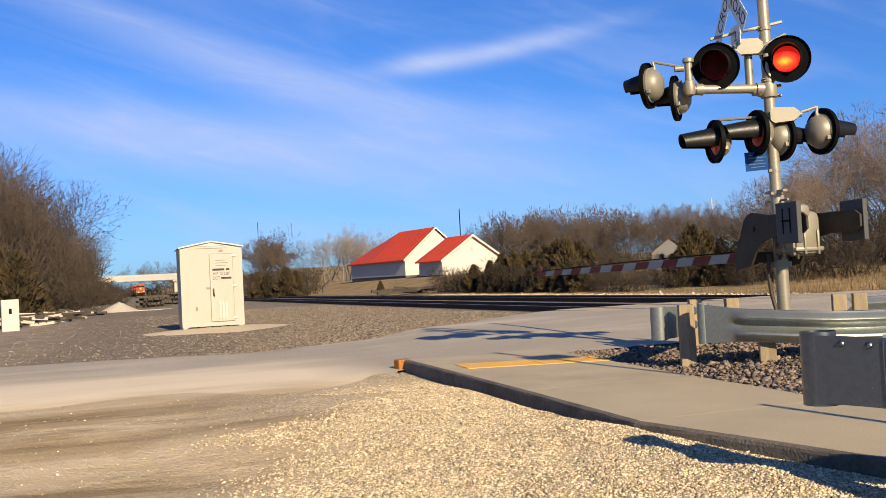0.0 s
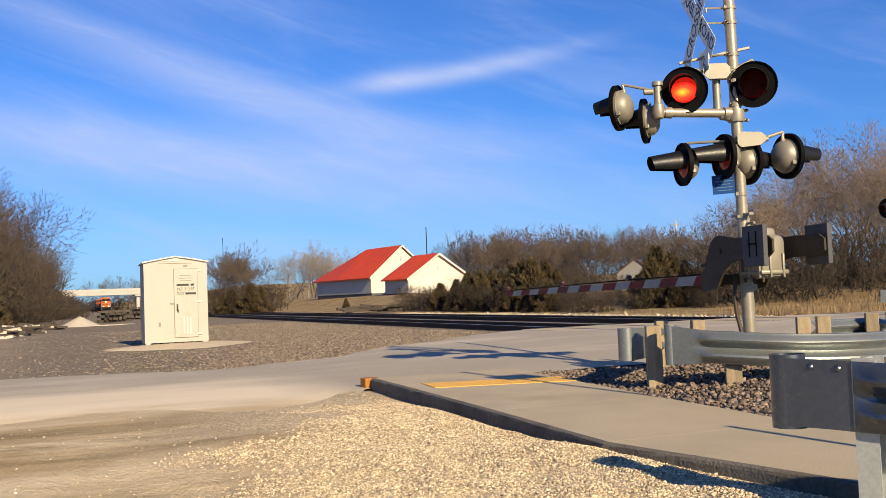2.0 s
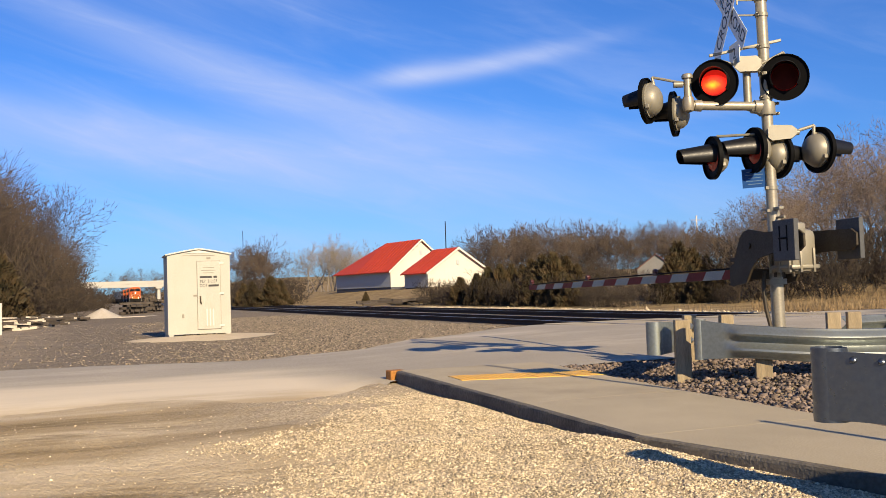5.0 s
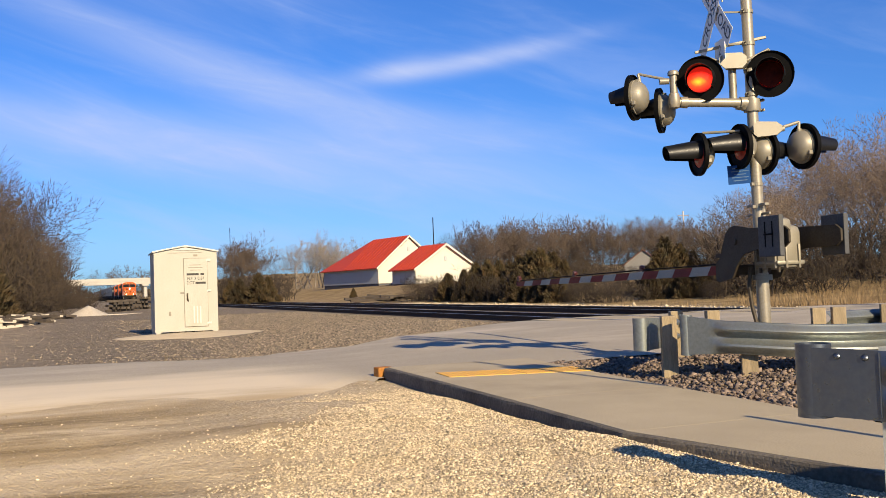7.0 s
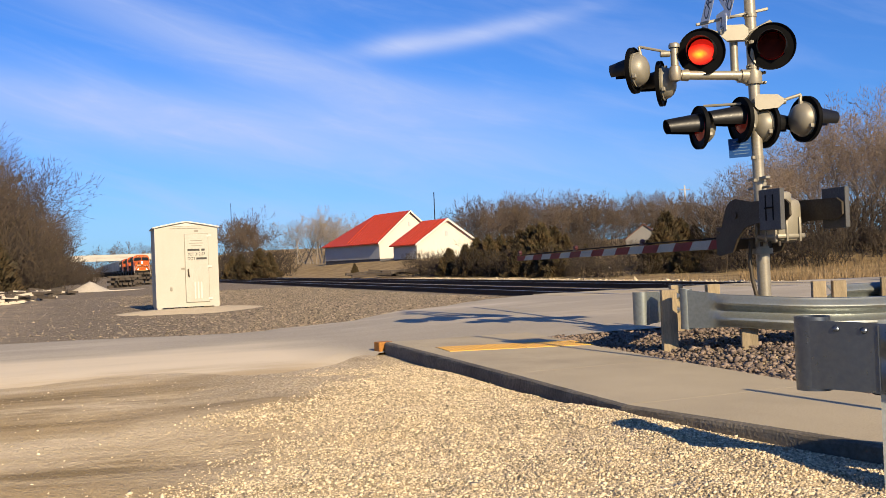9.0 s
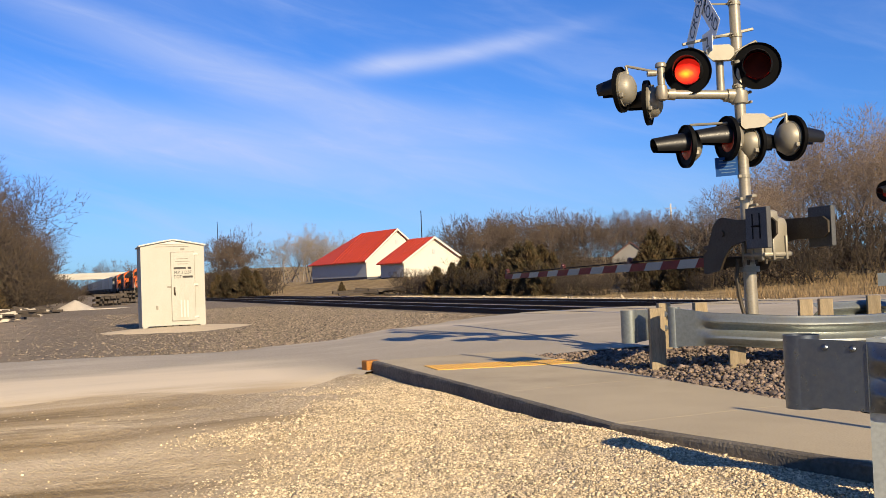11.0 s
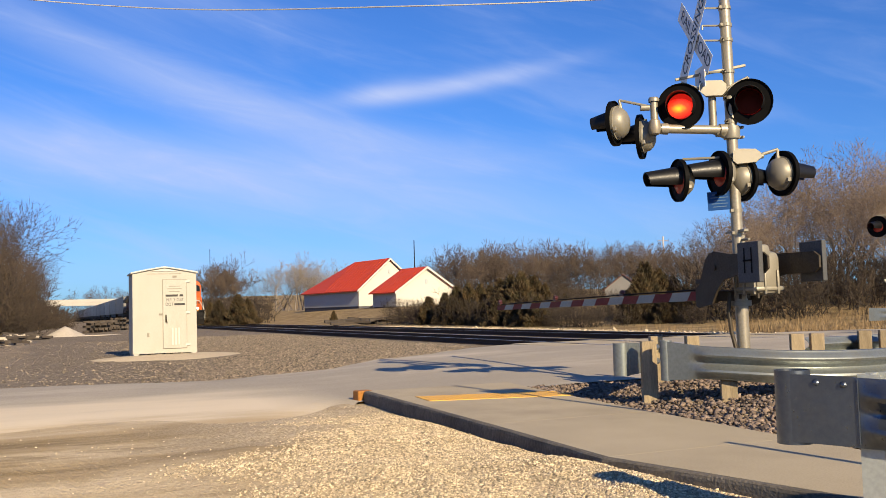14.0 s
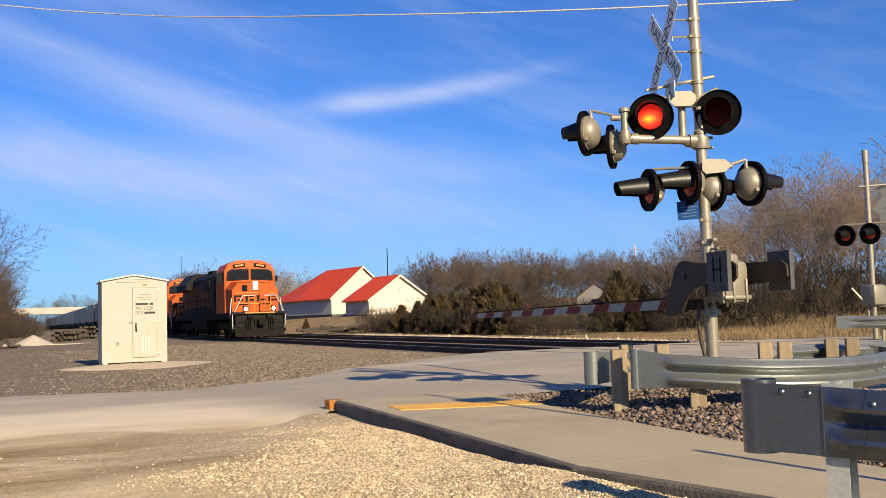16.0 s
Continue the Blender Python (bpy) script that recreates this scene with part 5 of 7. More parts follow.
def cabinet():
    # stands squarely to the road; local x along its front, y to its back
    cab = thing("equipment_cabinet", "cream painted steel signal equipment cabinet with one closed door", "cabinet", pose(2.13, 27.9, -0.15, 0, 0, -1.0) @ Matrix.Diagonal((0.88, 1, 1.08, 1)))
    w, dp, h, peak = 1.98, 1.75, 2.22, 2.37
    gable = [(0, 0.12), (w, 0.12), (w, h), (w / 2, peak - 0.02), (0, h)]
    part("body", Shape().prism(gable, lambda p: (p[0], 0, p[1]), lambda p: (p[0], dp, p[1])), CABINET, cab)
    roof = []
    n = 14
    for i in range(n + 1):
        u = -0.05 + (w + 0.10) * i / n
        roof.append((u, h + 0.015 + (peak - h) * (1 - abs(2 * i / n - 1) ** 1.15)))
    poly = roof + [(u, z - 0.035) for u, z in reversed(roof)]
    part("roof", Shape().prism(poly, lambda p: (p[0], -0.06, p[1]), lambda p: (p[0], dp + 0.06, p[1])), CABINET_ROOF, cab, "white shallow arched roof")
    part("vent_trim", Shape().prism([(0.45, 2.185), (1.5, 2.185), (1.5, 2.195), (0.45, 2.195)], lambda p: (p[0], -0.012, p[1]), lambda p: (p[0], 0.0, p[1])), CABINET_TRIM, cab)
    part("eave_panel", Shape().prism([(0.6, 2.255), (w / 2, 2.335), (1.38, 2.255)], lambda p: (p[0], -0.02, p[1]), lambda p: (p[0], 0.0, p[1])), CABINET_ROOF, cab)
    x0, x1, z0, z1 = 0.93, 1.66, 0.24, 2.03
    part("gasket", Shape().box(((x0 + x1) / 2, -0.004, (z0 + z1) / 2), (x1 - x0 + 0.028, 0.008, z1 - z0 + 0.028)), CABINET_TRIM, cab)
    door = part("door", Shape().box(((x0 + x1) / 2, -0.018, (z0 + z1) / 2), (x1 - x0, 0.03, z1 - z0), None, 0.006), CABINET, cab, "closed cream steel door")
    part("handle", Shape().box((1.02, -0.045, 1.02), (0.05, 0.03, 0.20), None, 0.006).tube((1.02, -0.07, 1.06), (1.05, -0.07, 0.90), 0.012), DARKSTEEL, door, "dark steel door handle", True)
    for z in (1.98, 1.17, 0.32):
        part("hinge", Shape().box((1.70, -0.02, z), (0.14, 0.03, 0.05), None, 0.006), CABINET_ROOF, door)
    vent = Shape()
    for k in range(3):
        vent.box((1.22 + k * 0.10, -0.036, 0.55), (0.045, 0.008, 0.44), None, 0.003)
    part("louvre", vent, CABINET_ROOF, door, "three pressed vent ribs")
    t = part("writing", text_mesh("M.P. 312.87", 0.115, INK, 0.001), None, door, "stencilled milepost writing")
    t.matrix_basis = pose(1.29, -0.035, 1.50, 90, 0, 0)
    t = part("writing", text_mesh("DOT", 0.115, INK, 0.001), None, door, "stencilled writing")
    t.matrix_basis = pose(1.13, -0.035, 1.385, 90, 0, 0)
    for bx, bz, bw, bh in ((1.445, 1.385, 0.33, 0.055), (1.20, 1.615, 0.38, 0.055), (1.50, 1.615, 0.11, 0.055), (1.29, 1.86, 0.36, 0.018), (1.29, 1.792, 0.46, 0.018), (1.29, 1.724, 0.34, 0.018)):
        part("print_bar", Shape().box((bx, -0.034, bz), (bw, 0.002, bh)), INK if bh > 0.03 else CABINET_TRIM, door, "stencilled line")
    part("small_plate", Shape().box((1.30, -0.006, 2.115), (0.13, 0.01, 0.05)), CABINET_TRIM, cab)
    part("small_plate", Shape().box((0.86, -0.006, 1.13), (0.12, 0.012, 0.05)), CABINET_TRIM, cab)
    part("small_plate", Shape().box((0.47, -0.01, 0.60), (0.07, 0.02, 0.10), None, 0.004), CABINET_TRIM, cab)
    sk = Shape()
    for x in (0.10, w - 0.10):
        sk.box((x, dp / 2, 0.06), (0.16, dp, 0.12), None, 0.008)
        part("skid", sk, CABINET, cab)
        sk = Shape()
    sk = Shape()
    for x in (0.5, 0.72, 0.95, 1.2, 1.45):
        sk.box((x, 0.2, 0.06), (0.10, 0.12, 0.12))
    part("support_block", sk, DARKSTEEL, cab)
    # pad of pale sand under it
    n, rings = 36, 5
    V, F = [(0, 0, 0.12)], []
    rng = random.Random(3)
    ph = [rng.uniform(0.88, 1.12) for _ in range(n)]
    for r in range(1, rings + 1):
        f = r / rings
        for i in range(n):
            a = 2 * math.pi * i / n
            V.append((2.5 * f * math.cos(a) * ph[i], 1.9 * f * math.sin(a) * ph[i], 0.125 * (1 - f ** 2.2) - 0.03 * f ** 6))
    for i in range(n):
        F.append((0, 1 + i, 1 + (i + 1) % n))
        for r in range(rings - 1):
            p, q2 = 1 + r * n, 1 + (r + 1) * n
            F.append((p + i, q2 + i, q2 + (i + 1) % n, p + (i + 1) % n))
    tagged(part("sand_pad", Shape().add(V, F), SAND, at=pose(3.35, 28.0, -0.17)), "low pad of pale sand under the cabinet", "sand pad", kind="structure")


cabinet()

# ---- barns ----
ROOF_RED = material("red_roof_metal", (0.52, 0.058, 0.018), (0.45, 0.05, 0.016), 0.55, 0.0, 0.6, 20, 0.5, 0.05, 0.01, (0.36, 0.055, 0.025), 0.4, 0.4, spec=0.2)
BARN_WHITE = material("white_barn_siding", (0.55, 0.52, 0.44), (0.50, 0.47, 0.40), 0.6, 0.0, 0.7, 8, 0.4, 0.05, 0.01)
# White siding's shaded copy: the side walls' shade is put into the colour.
BARN_SHADE_GREY = material("barn_siding_shaded", (0.40, 0.42, 0.42), (0.34, 0.36, 0.37), 0.6, 0.0, 0.7, 8, 0.4, 0.05, 0.01)
BARN_BASE = material("barn_plinth", (0.07, 0.07, 0.08), (0.05, 0.05, 0.06), 0.7, 0.0, 1, 10, 0.4, 0.05)
GLASS_DARK = material("dark_window_glass", (0.010, 0.012, 0.016), (0.008, 0.01, 0.013), 0.15, 0.0, 2, 20, 0.3, 0.0, spec=0.05)


def barn(origin, yaw, half, length, z_base, z_eave, z_ridge, label, hip=0.0, plinth=True):
    """Gable at local y = 0, ridge along +y. hip: how much of the far end slopes down."""
    b = thing("barn", label, "barn", pose(origin[0], origin[1], 0, 0, 0, yaw), group="barns beyond the tracks")
    w = 2 * half
    gable = [(0, z_base + 0.5), (w, z_base + 0.5), (w, z_eave), (half, z_ridge - 0.1), (0, z_eave)]
    part("gable_wall", Shape().prism(gable, lambda p: (p[0], 0, p[1]), lambda p: (p[0], 0.2, p[1])), BARN_WHITE, b, "white gable wall")
    for x in (0.0, w - 0.2):
        part("side_wall", Shape().box((x + 0.1, length / 2 + 0.1, (z_base + 0.5 + z_eave) / 2), (0.2, length - 0.2, z_eave - z_base - 0.5)), BARN_SHADE_GREY, b, "white side wall with shade put into its grey")
    part("rear_wall", Shape().box((half, length - 0.1, (z_base + 0.5 + z_eave) / 2), (w - 0.44, 0.2, z_eave - z_base - 0.5)), BARN_SHADE_GREY, b)
    part("plinth", Shape().box((half, length / 2, z_base - 0.1), (w - 0.1, length - 0.1, 1.2)), BARN_BASE, b, "dark plinth")
    o = 0.35
    slope = (z_ridge - z_eave) / half
    ez = z_eave - o * slope
    t = 0.12
    y1, yr = length + o, length - hip
    for sgn in (-1, 1):
        def q(u):
            return half + sgn * u
        top = [(q(half + o), -o, ez), (q(0), -o, z_ridge), (q(0), yr, z_ridge), (q(half + o), y1, ez)]
        V = top + [(x, y, z - t) for x, y, z in top]
        part("roof_slope", Shape().add(V, [(0, 1, 2, 3), (4, 7, 6, 5), (0, 4, 5, 1), (1, 5, 6, 2), (2, 6, 7, 3), (3, 7, 4, 0)]), ROOF_RED, b, "bright red metal roof slope")
        seams = Shape()
        k = 0.8
        while k < length - hip:
            seams.tube((q(half + o), k - o, ez + 0.02), (q(0.05), k - o, z_ridge + 0.02), 0.025, n=4)
            k += 0.9
        part("roof_seam", seams, ROOF_RED, b)
        rake = [(q(half + o), -o - 0.03, ez - 0.2), (q(0), -o - 0.03, z_ridge - 0.22), (q(0), -o - 0.03, z_ridge + 0.03), (q(half + o), -o - 0.03, ez + 0.03)]
        V = rake + [(x, y + 0.06, z) for x, y, z in rake]
        part("rake_board", Shape().add(V, [(0, 1, 2, 3), (4, 7, 6, 5), (0, 4, 5, 1), (1, 5, 6, 2), (2, 6, 7, 3), (3, 7, 4, 0)]), BARN_WHITE, b)
    if hip:
        V = [(-o, y1, ez), (w + o, y1, ez), (half, yr, z_ridge), (-o, y1, ez - t), (w + o, y1, ez - t), (half, yr, z_ridge - t)]
        part("roof_hip", Shape().add(V, [(0, 1, 2), (3, 5, 4), (0, 3, 4, 1), (1, 4, 5, 2), (2, 5, 3, 0)]), ROOF_RED, b, "red hipped roof end")
    part("vent", Shape().box((half, -0.03, z_ridge - 1.6), (0.3, 0.06, 0.5)), BARN_SHADE_GREY, b)
    return b


barn((33.75, 107.5), 10.0, 4.2, 15.6, 1.1, 3.75, 7.3, "white barn with a bright red metal roof", 6.5)
barn((33.75, 94.4), 10.0, 3.75, 5.2, 0.9, 3.15, 5.6, "smaller white shed with a red metal roof")


def small_house():
    h = thing("house", "small grey house with dark roof among bare trees", "house", pose(40.6, 64.6, 0, 0, 0, -32) @ Matrix.Diagonal((0.36, 0.5, 0.55, 1)))
    # Grey siding, its base lowered to hold the gable's shade.
    siding = material("shaded_house_siding", (0.16, 0.155, 0.15), (0.12, 0.118, 0.115), 0.7, 0, 1, 10, 0.4, 0.05)
    part("wall", Shape().prism([(0, 1.5), (8, 1.5), (8, 4.0), (4, 5.9), (0, 4.0)], lambda p: (p[0], 0, p[1]), lambda p: (p[0], 10, p[1])), siding, h)
    for s in (-1, 1):
        V = [(4 + s * 4.4, -0.3, 3.9), (4, -0.3, 6.1), (4, 10.3, 6.1), (4 + s * 4.4, 10.3, 3.9)]
        V += [(x, y, z - 0.15) for x, y, z in V]
        part("roof", Shape().add(V, [(0, 1, 2, 3), (4, 7, 6, 5), (0, 4, 5, 1), (1, 5, 6, 2), (2, 6, 7, 3), (3, 7, 4, 0)]), material("brown_shingles", (0.12, 0.055, 0.045), (0.08, 0.04, 0.035), 0.9, 0, 1, 10, 0.5, 0.2), h, "dark red-brown roof")
    part("window", Shape().box((4, -0.02, 3.0), (1.2, 0.06, 1.1)), BARN_WHITE, h)


small_house()

# ---- overpass ----


def overpass():
    b = thing("overpass", "grey concrete road overpass spanning the railway", "bridge", pose(0, 396, 0, 0, 0, 0))
    con = material("overpass_concrete", (0.42, 0.40, 0.35), (0.34, 0.32, 0.28), 0.85, 0, 0.2, 3, 0.5, 0.1)
    part("deck", Shape().box((-18, 0, 7.6), (100, 10, 0.5)), con, b)
    part("girder", Shape().box((-18, -4.4, 6.75), (100, 0.8, 1.2)), con, b)
    part("girder", Shape().box((-18, 4.4, 6.75), (100, 0.8, 1.2)), con, b)
    part("parapet", Shape().box((-18, -4.9, 8.2), (100, 0.3, 0.75)), con, b)
    for x in (-26, 0.5, 27):
        part("pier_cap", Shape().box((x, 0, 5.8), (2.4, 9, 0.8)), con, b)
        for y in (-3, 3):
            part("pier", Shape().tube((x, y, -0.5), (x, y, 5.5), 0.75, 0.75, 12), con, b, smooth=True)


overpass()

# ---- train ----
ORANGE = material("orange_engine_paint", (0.42, 0.074, 0.0045), (0.35, 0.056, 0.004), 0.5, 0.0, 0.8, 12, 0.4, 0.03, 0.005, (0.20, 0.045, 0.012), 0.5, 0.9, spec=0.2)
ENGINE_BLACK = material("engine_black", (0.006, 0.0055, 0.005), (0.010, 0.009, 0.008), 0.7, 0.0, 1.5, 15, 0.6, 0.1, spec=0.2)
ENGINE_DARK = material("engine_grime", (0.012, 0.010, 0.008), (0.007, 0.006, 0.005), 0.8, 0.0, 1.5, 15, 0.7, 0.2, 0.01, (0.030, 0.024, 0.018), 0.5, 1, spec=0.1)
ENGINE_YELLOW = material("engine_yellow", (0.40, 0.19, 0.02), (0.32, 0.15, 0.018), 0.45, 0, 1, 12, 0.4, 0.03)
RAILWHITE = material("white_handrail_paint", (0.46, 0.44, 0.39), (0.38, 0.36, 0.32), 0.5, 0, 2, 20, 0.4, 0.03)
TRAILER = material("pale_trailer_side", (0.20, 0.19, 0.175), (0.13, 0.125, 0.115), 0.5, 0.1, 0.5, 8, 0.5, 0.03, 0.01, (0.30, 0.29, 0.27), 0.5, 0.6, vary=0.25)
CAR_STEEL = material("car_underframe", (0.012, 0.011, 0.010), (0.02, 0.016, 0.012), 0.8, 0.1, 1, 10, 0.6, 0.2)
# ORANGE darkened to carry the shade on the hood's side, with grime stains.
ORANGE_SHADED = material("orange_shaded_side", (0.13, 0.026, 0.004), (0.08, 0.018, 0.004), 0.6, 0.0, 0.8, 12, 0.6, 0.05, 0.005, (0.03, 0.012, 0.006), 0.7, 0.9, spec=0.2)
HEADLIGHT = glow("headlight", (1.0, 0.86, 0.60), 6.0)
DITCH = glow("ditch_light", (1.0, 0.80, 0.48), 5.0)


def wheelset(parent, y, r=0.53):
    w = part("wheelset", Shape().tube((-0.72, 0, 0), (0.72, 0, 0), 0.09, n=8).lathe([(-0.07, r), (0.07, r + 0.03), (0.075, 0.1), (-0.07, 0.1), (-0.07, r)], (-0.755, 0, 0), (-1, 0, 0), 18)
             .lathe([(-0.07, r), (0.07, r + 0.03), (0.075, 0.1), (-0.07, 0.1), (-0.07, r)], (0.755, 0, 0), (1, 0, 0), 18), ENGINE_DARK, parent, "steel wheelset", at=pose(0, y, r))
    return w


def locomotive(label, lights=True):
    """Front at y = 0, tail at +y, rail top at z = 0."""
    e = thing("locomotive", label, "locomotive", group="locomotives at the head of the train")
    L = 22.3
    part("underframe", Shape().box((0, L / 2, 1.30), (3.0, L - 0.8, 0.34), None, 0.02), ENGINE_DARK, e)
    # nose with chamfered top
    nose = [(-1.45, 1.45), (1.45, 1.45), (1.45, 2.75), (1.10, 3.18), (-1.10, 3.18), (-1.45, 2.75)]
    part("nose", Shape().prism(nose, lambda p: (p[0] * 0.93, 1.15, p[1]), lambda p: (p[0], 2.6, p[1] + (0.12 if p[1] > 2 else 0))), ORANGE, e, "orange short hood")
    cabp = [(-1.52, 1.45), (1.52, 1.45), (1.52, 3.95), (1.30, 4.35), (0.75, 4.58), (-0.75, 4.58), (-1.30, 4.35), (-1.52, 3.95)]
    cab = part("cab", Shape().prism(cabp, lambda p: (p[0] * 0.985, 2.5 + max(0, p[1] - 3.2) * 0.10, p[1]), lambda p: (p[0], 5.0, p[1])), ORANGE, e, "orange cab with wide windscreen")
    for s in (-1, 1):
        V = [(s * 0.12, 3.50), (s * 1.30, 3.44), (s * 1.26, 3.86), (s * 1.05, 3.97), (s * 0.12, 3.99)]
        part("windscreen", Shape().prism(V, lambda p: (p[0], 2.44 + max(0, p[1] - 3.2) * 0.10, p[1]), lambda p: (p[0], 2.58 + max(0, p[1] - 3.2) * 0.10, p[1])), GLASS_DARK, cab, "dark windscreen pane")
        V = [(s * 0.06, 3.44), (s * 1.38, 3.38), (s * 1.34, 3.90), (s * 1.08, 4.05), (s * 0.06, 4.06)]
        part("windscreen_frame", Shape().prism(V, lambda p: (p[0], 2.475 + max(0, p[1] - 3.2) * 0.10, p[1]), lambda p: (p[0], 2.56 + max(0, p[1] - 3.2) * 0.10, p[1])), ENGINE_BLACK, cab)
        part("side_window", Shape().box((s * 1.525, 3.7, 3.55), (0.04, 1.5, 0.6)), GLASS_DARK, cab)
        part("number_board", Shape().box((s * 0.62, 2.57, 4.27), (0.72, 0.10, 0.20), pose(0, 0, 0, 0, s * 8, 0), 0.01), ENGINE_BLACK, cab, "black number board")
        part("number_bars", Shape().box((s * 0.62, 2.51, 4.27), (0.50, 0.02, 0.10), pose(0, 0, 0, 0, s * 8, 0)), ENGINE_YELLOW, cab)
        part("mirror", Shape().box((s * 1.68, 2.9, 3.5), (0.18, 0.05, 0.35)), ENGINE_BLACK, cab)
    part("headlight_housing", Shape().box((0, 1.12, 3.02), (0.34, 0.10, 0.52), None, 0.03), RAILWHITE, e)
    hl = Shape()
    for z in (2.90, 3.14):
        hl.lathe([(0, 0.10), (0.03, 0.08), (0.04, 0.0001)], (0, 1.07, z), (0, -1, 0), 16)
    part("headlight", hl, HEADLIGHT if lights else GLASS_DARK, e, "lit headlight pair" if lights else "unlit headlight")
    part("nose_window", Shape().box((-0.62, 1.12, 2.88), (0.30, 0.06, 0.34), None, 0.02), GLASS_DARK, e)
    # lettering across the nose becomes plain shapes
    bars = Shape()
    for k in range(4):
        x = -1.0 + k * 0.66
        bars.box((x, 1.135, 2.42), (0.50, 0.05, 0.10)).box((x - 0.17, 1.13, 2.28), (0.12, 0.05, 0.34)).box((x + 0.12, 1.13, 2.20), (0.32, 0.05, 0.10))
    part("nose_emblem", bars, ENGINE_BLACK, e, "dark emblem shapes")
    part("nose_stripe", Shape().box((0, 1.14, 2.60), (2.3, 0.03, 0.05)).box((0, 1.14, 1.98), (1.9, 0.03, 0.06)), ENGINE_YELLOW, e)
    part("nose_door", Shape().box((0.55, 1.13, 2.15), (0.62, 0.05, 1.25), None, 0.01), ORANGE, e)
    # front platform, pilot and plough
    part("platform", Shape().box((0, 0.65, 1.42), (2.95, 1.25, 0.14), None, 0.02), ENGINE_BLACK, e, "black front platform")
    part("platform_edge", Shape().box((0, 0.02, 1.44), (1.7, 0.03, 0.07)), ENGINE_YELLOW, e, "yellow platform edge")
    part("pilot", Shape().box((0, 0.42, 0.98), (2.75, 0.5, 0.74), None, 0.03), ENGINE_BLACK, e, "black pilot")
    for s in (-1, 1):
        part("anticlimber_lug", Shape().box((s * 0.55, 0.08, 1.22), (0.34, 0.16, 0.20), None, 0.02), ENGINE_DARK, e)
        part("uncoupling_lever", Shape().path([(s * 0.2, 0.0, 1.05), (s * 0.9, -0.02, 1.02), (s * 1.3, 0.0, 0.88)], 0.016, 6), ENGINE_DARK, e)
    plow = [(-1.45, 0.0), (0.0, -0.32), (1.45, 0.0)]
    V = [(x, y + 0.30, 0.72) for x, y in plow] + [(x * 0.96, y + 0.02, 0.10) for x, y in plow] + [(x, y + 0.42, 0.72) for x, y in plow] + [(x * 0.96, y + 0.14, 0.10) for x, y in plow]
    part("snow_plough", Shape().add(V, [(0, 1, 4, 3), (1, 2, 5, 4), (6, 9, 10, 7), (7, 10, 11, 8), (0, 6, 7, 1), (1, 7, 8, 2), (3, 4, 10, 9), (4, 5, 11, 10), (0, 3, 9, 6), (2, 8, 11, 5)]), ENGINE_DARK, e, "dark grey snow plough")
    part("coupler", Shape().box((0, -0.05, 0.88), (0.36, 0.75, 0.34), None, 0.05).box((0, 0.12, 0.88), (0.62, 0.14, 0.52), None, 0.03), ENGINE_DARK, e, smooth=True)
    hoses = Shape()
    for x in (-0.75, -0.62, -0.5, 0.5, 0.62, 0.75):
        hoses.path([(x, 0.15, 1.15), (x * 1.05, -0.02, 0.85), (x * 1.0, -0.02, 0.55), (x * 0.92, 0.05, 0.42)], 0.035, 6)
    part("air_hose", hoses, ENGINE_BLACK, e)
    for s in (-1, 1):
        part("ditch_light", Shape().lathe([(0, 0.11), (0.03, 0.09), (0.04, 0.0001)], (s * 0.80, 0.10, 1.66), (0, -1, 0), 16), DITCH if lights else GLASS_DARK, e, "lit ditch light" if lights else "")
        part("ditch_light_box", Shape().box((s * 0.80, 0.22, 1.66), (0.28, 0.22, 0.28), None, 0.03), ENGINE_DARK, e)
        steps = Shape()
        for k in range(4):
            steps.box((s * 1.40, 0.55, 0.42 + k * 0.28), (0.30, 0.42, 0.04))
        part("step", steps, ENGINE_DARK, e)
        part("step_side", Shape().box((s * 1.53, 0.55, 0.85), (0.03, 0.55, 1.0)), ENGINE_DARK, e)
        part("handrail", Shape().path([(s * 1.50, 0.30, 0.55), (s * 1.52, 0.28, 1.30), (s * 1.10, 0.10, 2.15), (s * 0.95, 0.10, 2.42), (s * 0.25, 0.10, 2.42)], 0.03, 6)
             .path([(s * 1.50, 0.85, 0.55), (s * 1.52, 0.90, 1.40), (s * 1.42, 1.0, 2.3)], 0.03, 6), RAILWHITE, e, "white front handrail")
        for x in (0.3, 0.62):
            part("stanchion", Shape().path([(s * x, 0.12, 1.5), (s * x, 0.10, 2.42)], 0.024, 6), ENGINE_YELLOW, e)
        rail = Shape().path([(s * 1.48, 5.2, 2.45), (s * 1.48, 21.2, 2.45)], 0.025, 6)
        for k in range(10):
            rail.tube((s * 1.48, 5.2 + k * 1.77, 1.45), (s * 1.48, 5.2 + k * 1.77, 2.45), 0.022, n=6)
        part("side_handrail", rail, ENGINE_DARK, e)
    # long hood
    hood = [(-1.05, 1.45), (1.05, 1.45), (1.05, 3.85), (0.80, 4.15), (-0.80, 4.15), (-1.05, 3.85)]
    part("long_hood", Shape().prism(hood, lambda p: (p[0], 5.0, p[1]), lambda p: (p[0], 20.8, p[1])), ORANGE_SHADED, e, "stained long hood in orange darkened for its shaded side")
    part("hood_top", Shape().prism([(-1.06, 3.55), (1.06, 3.55), (1.06, 3.87), (0.82, 4.18), (-0.82, 4.18), (-1.06, 3.87)], lambda p: (p[0], 5.1, p[1]), lambda p: (p[0], 20.7, p[1])), ENGINE_BLACK, e, "black hood top")
    part("lower_band", Shape().box((0, 12.9, 1.75), (2.14, 15.7, 0.55)), ENGINE_BLACK, e)
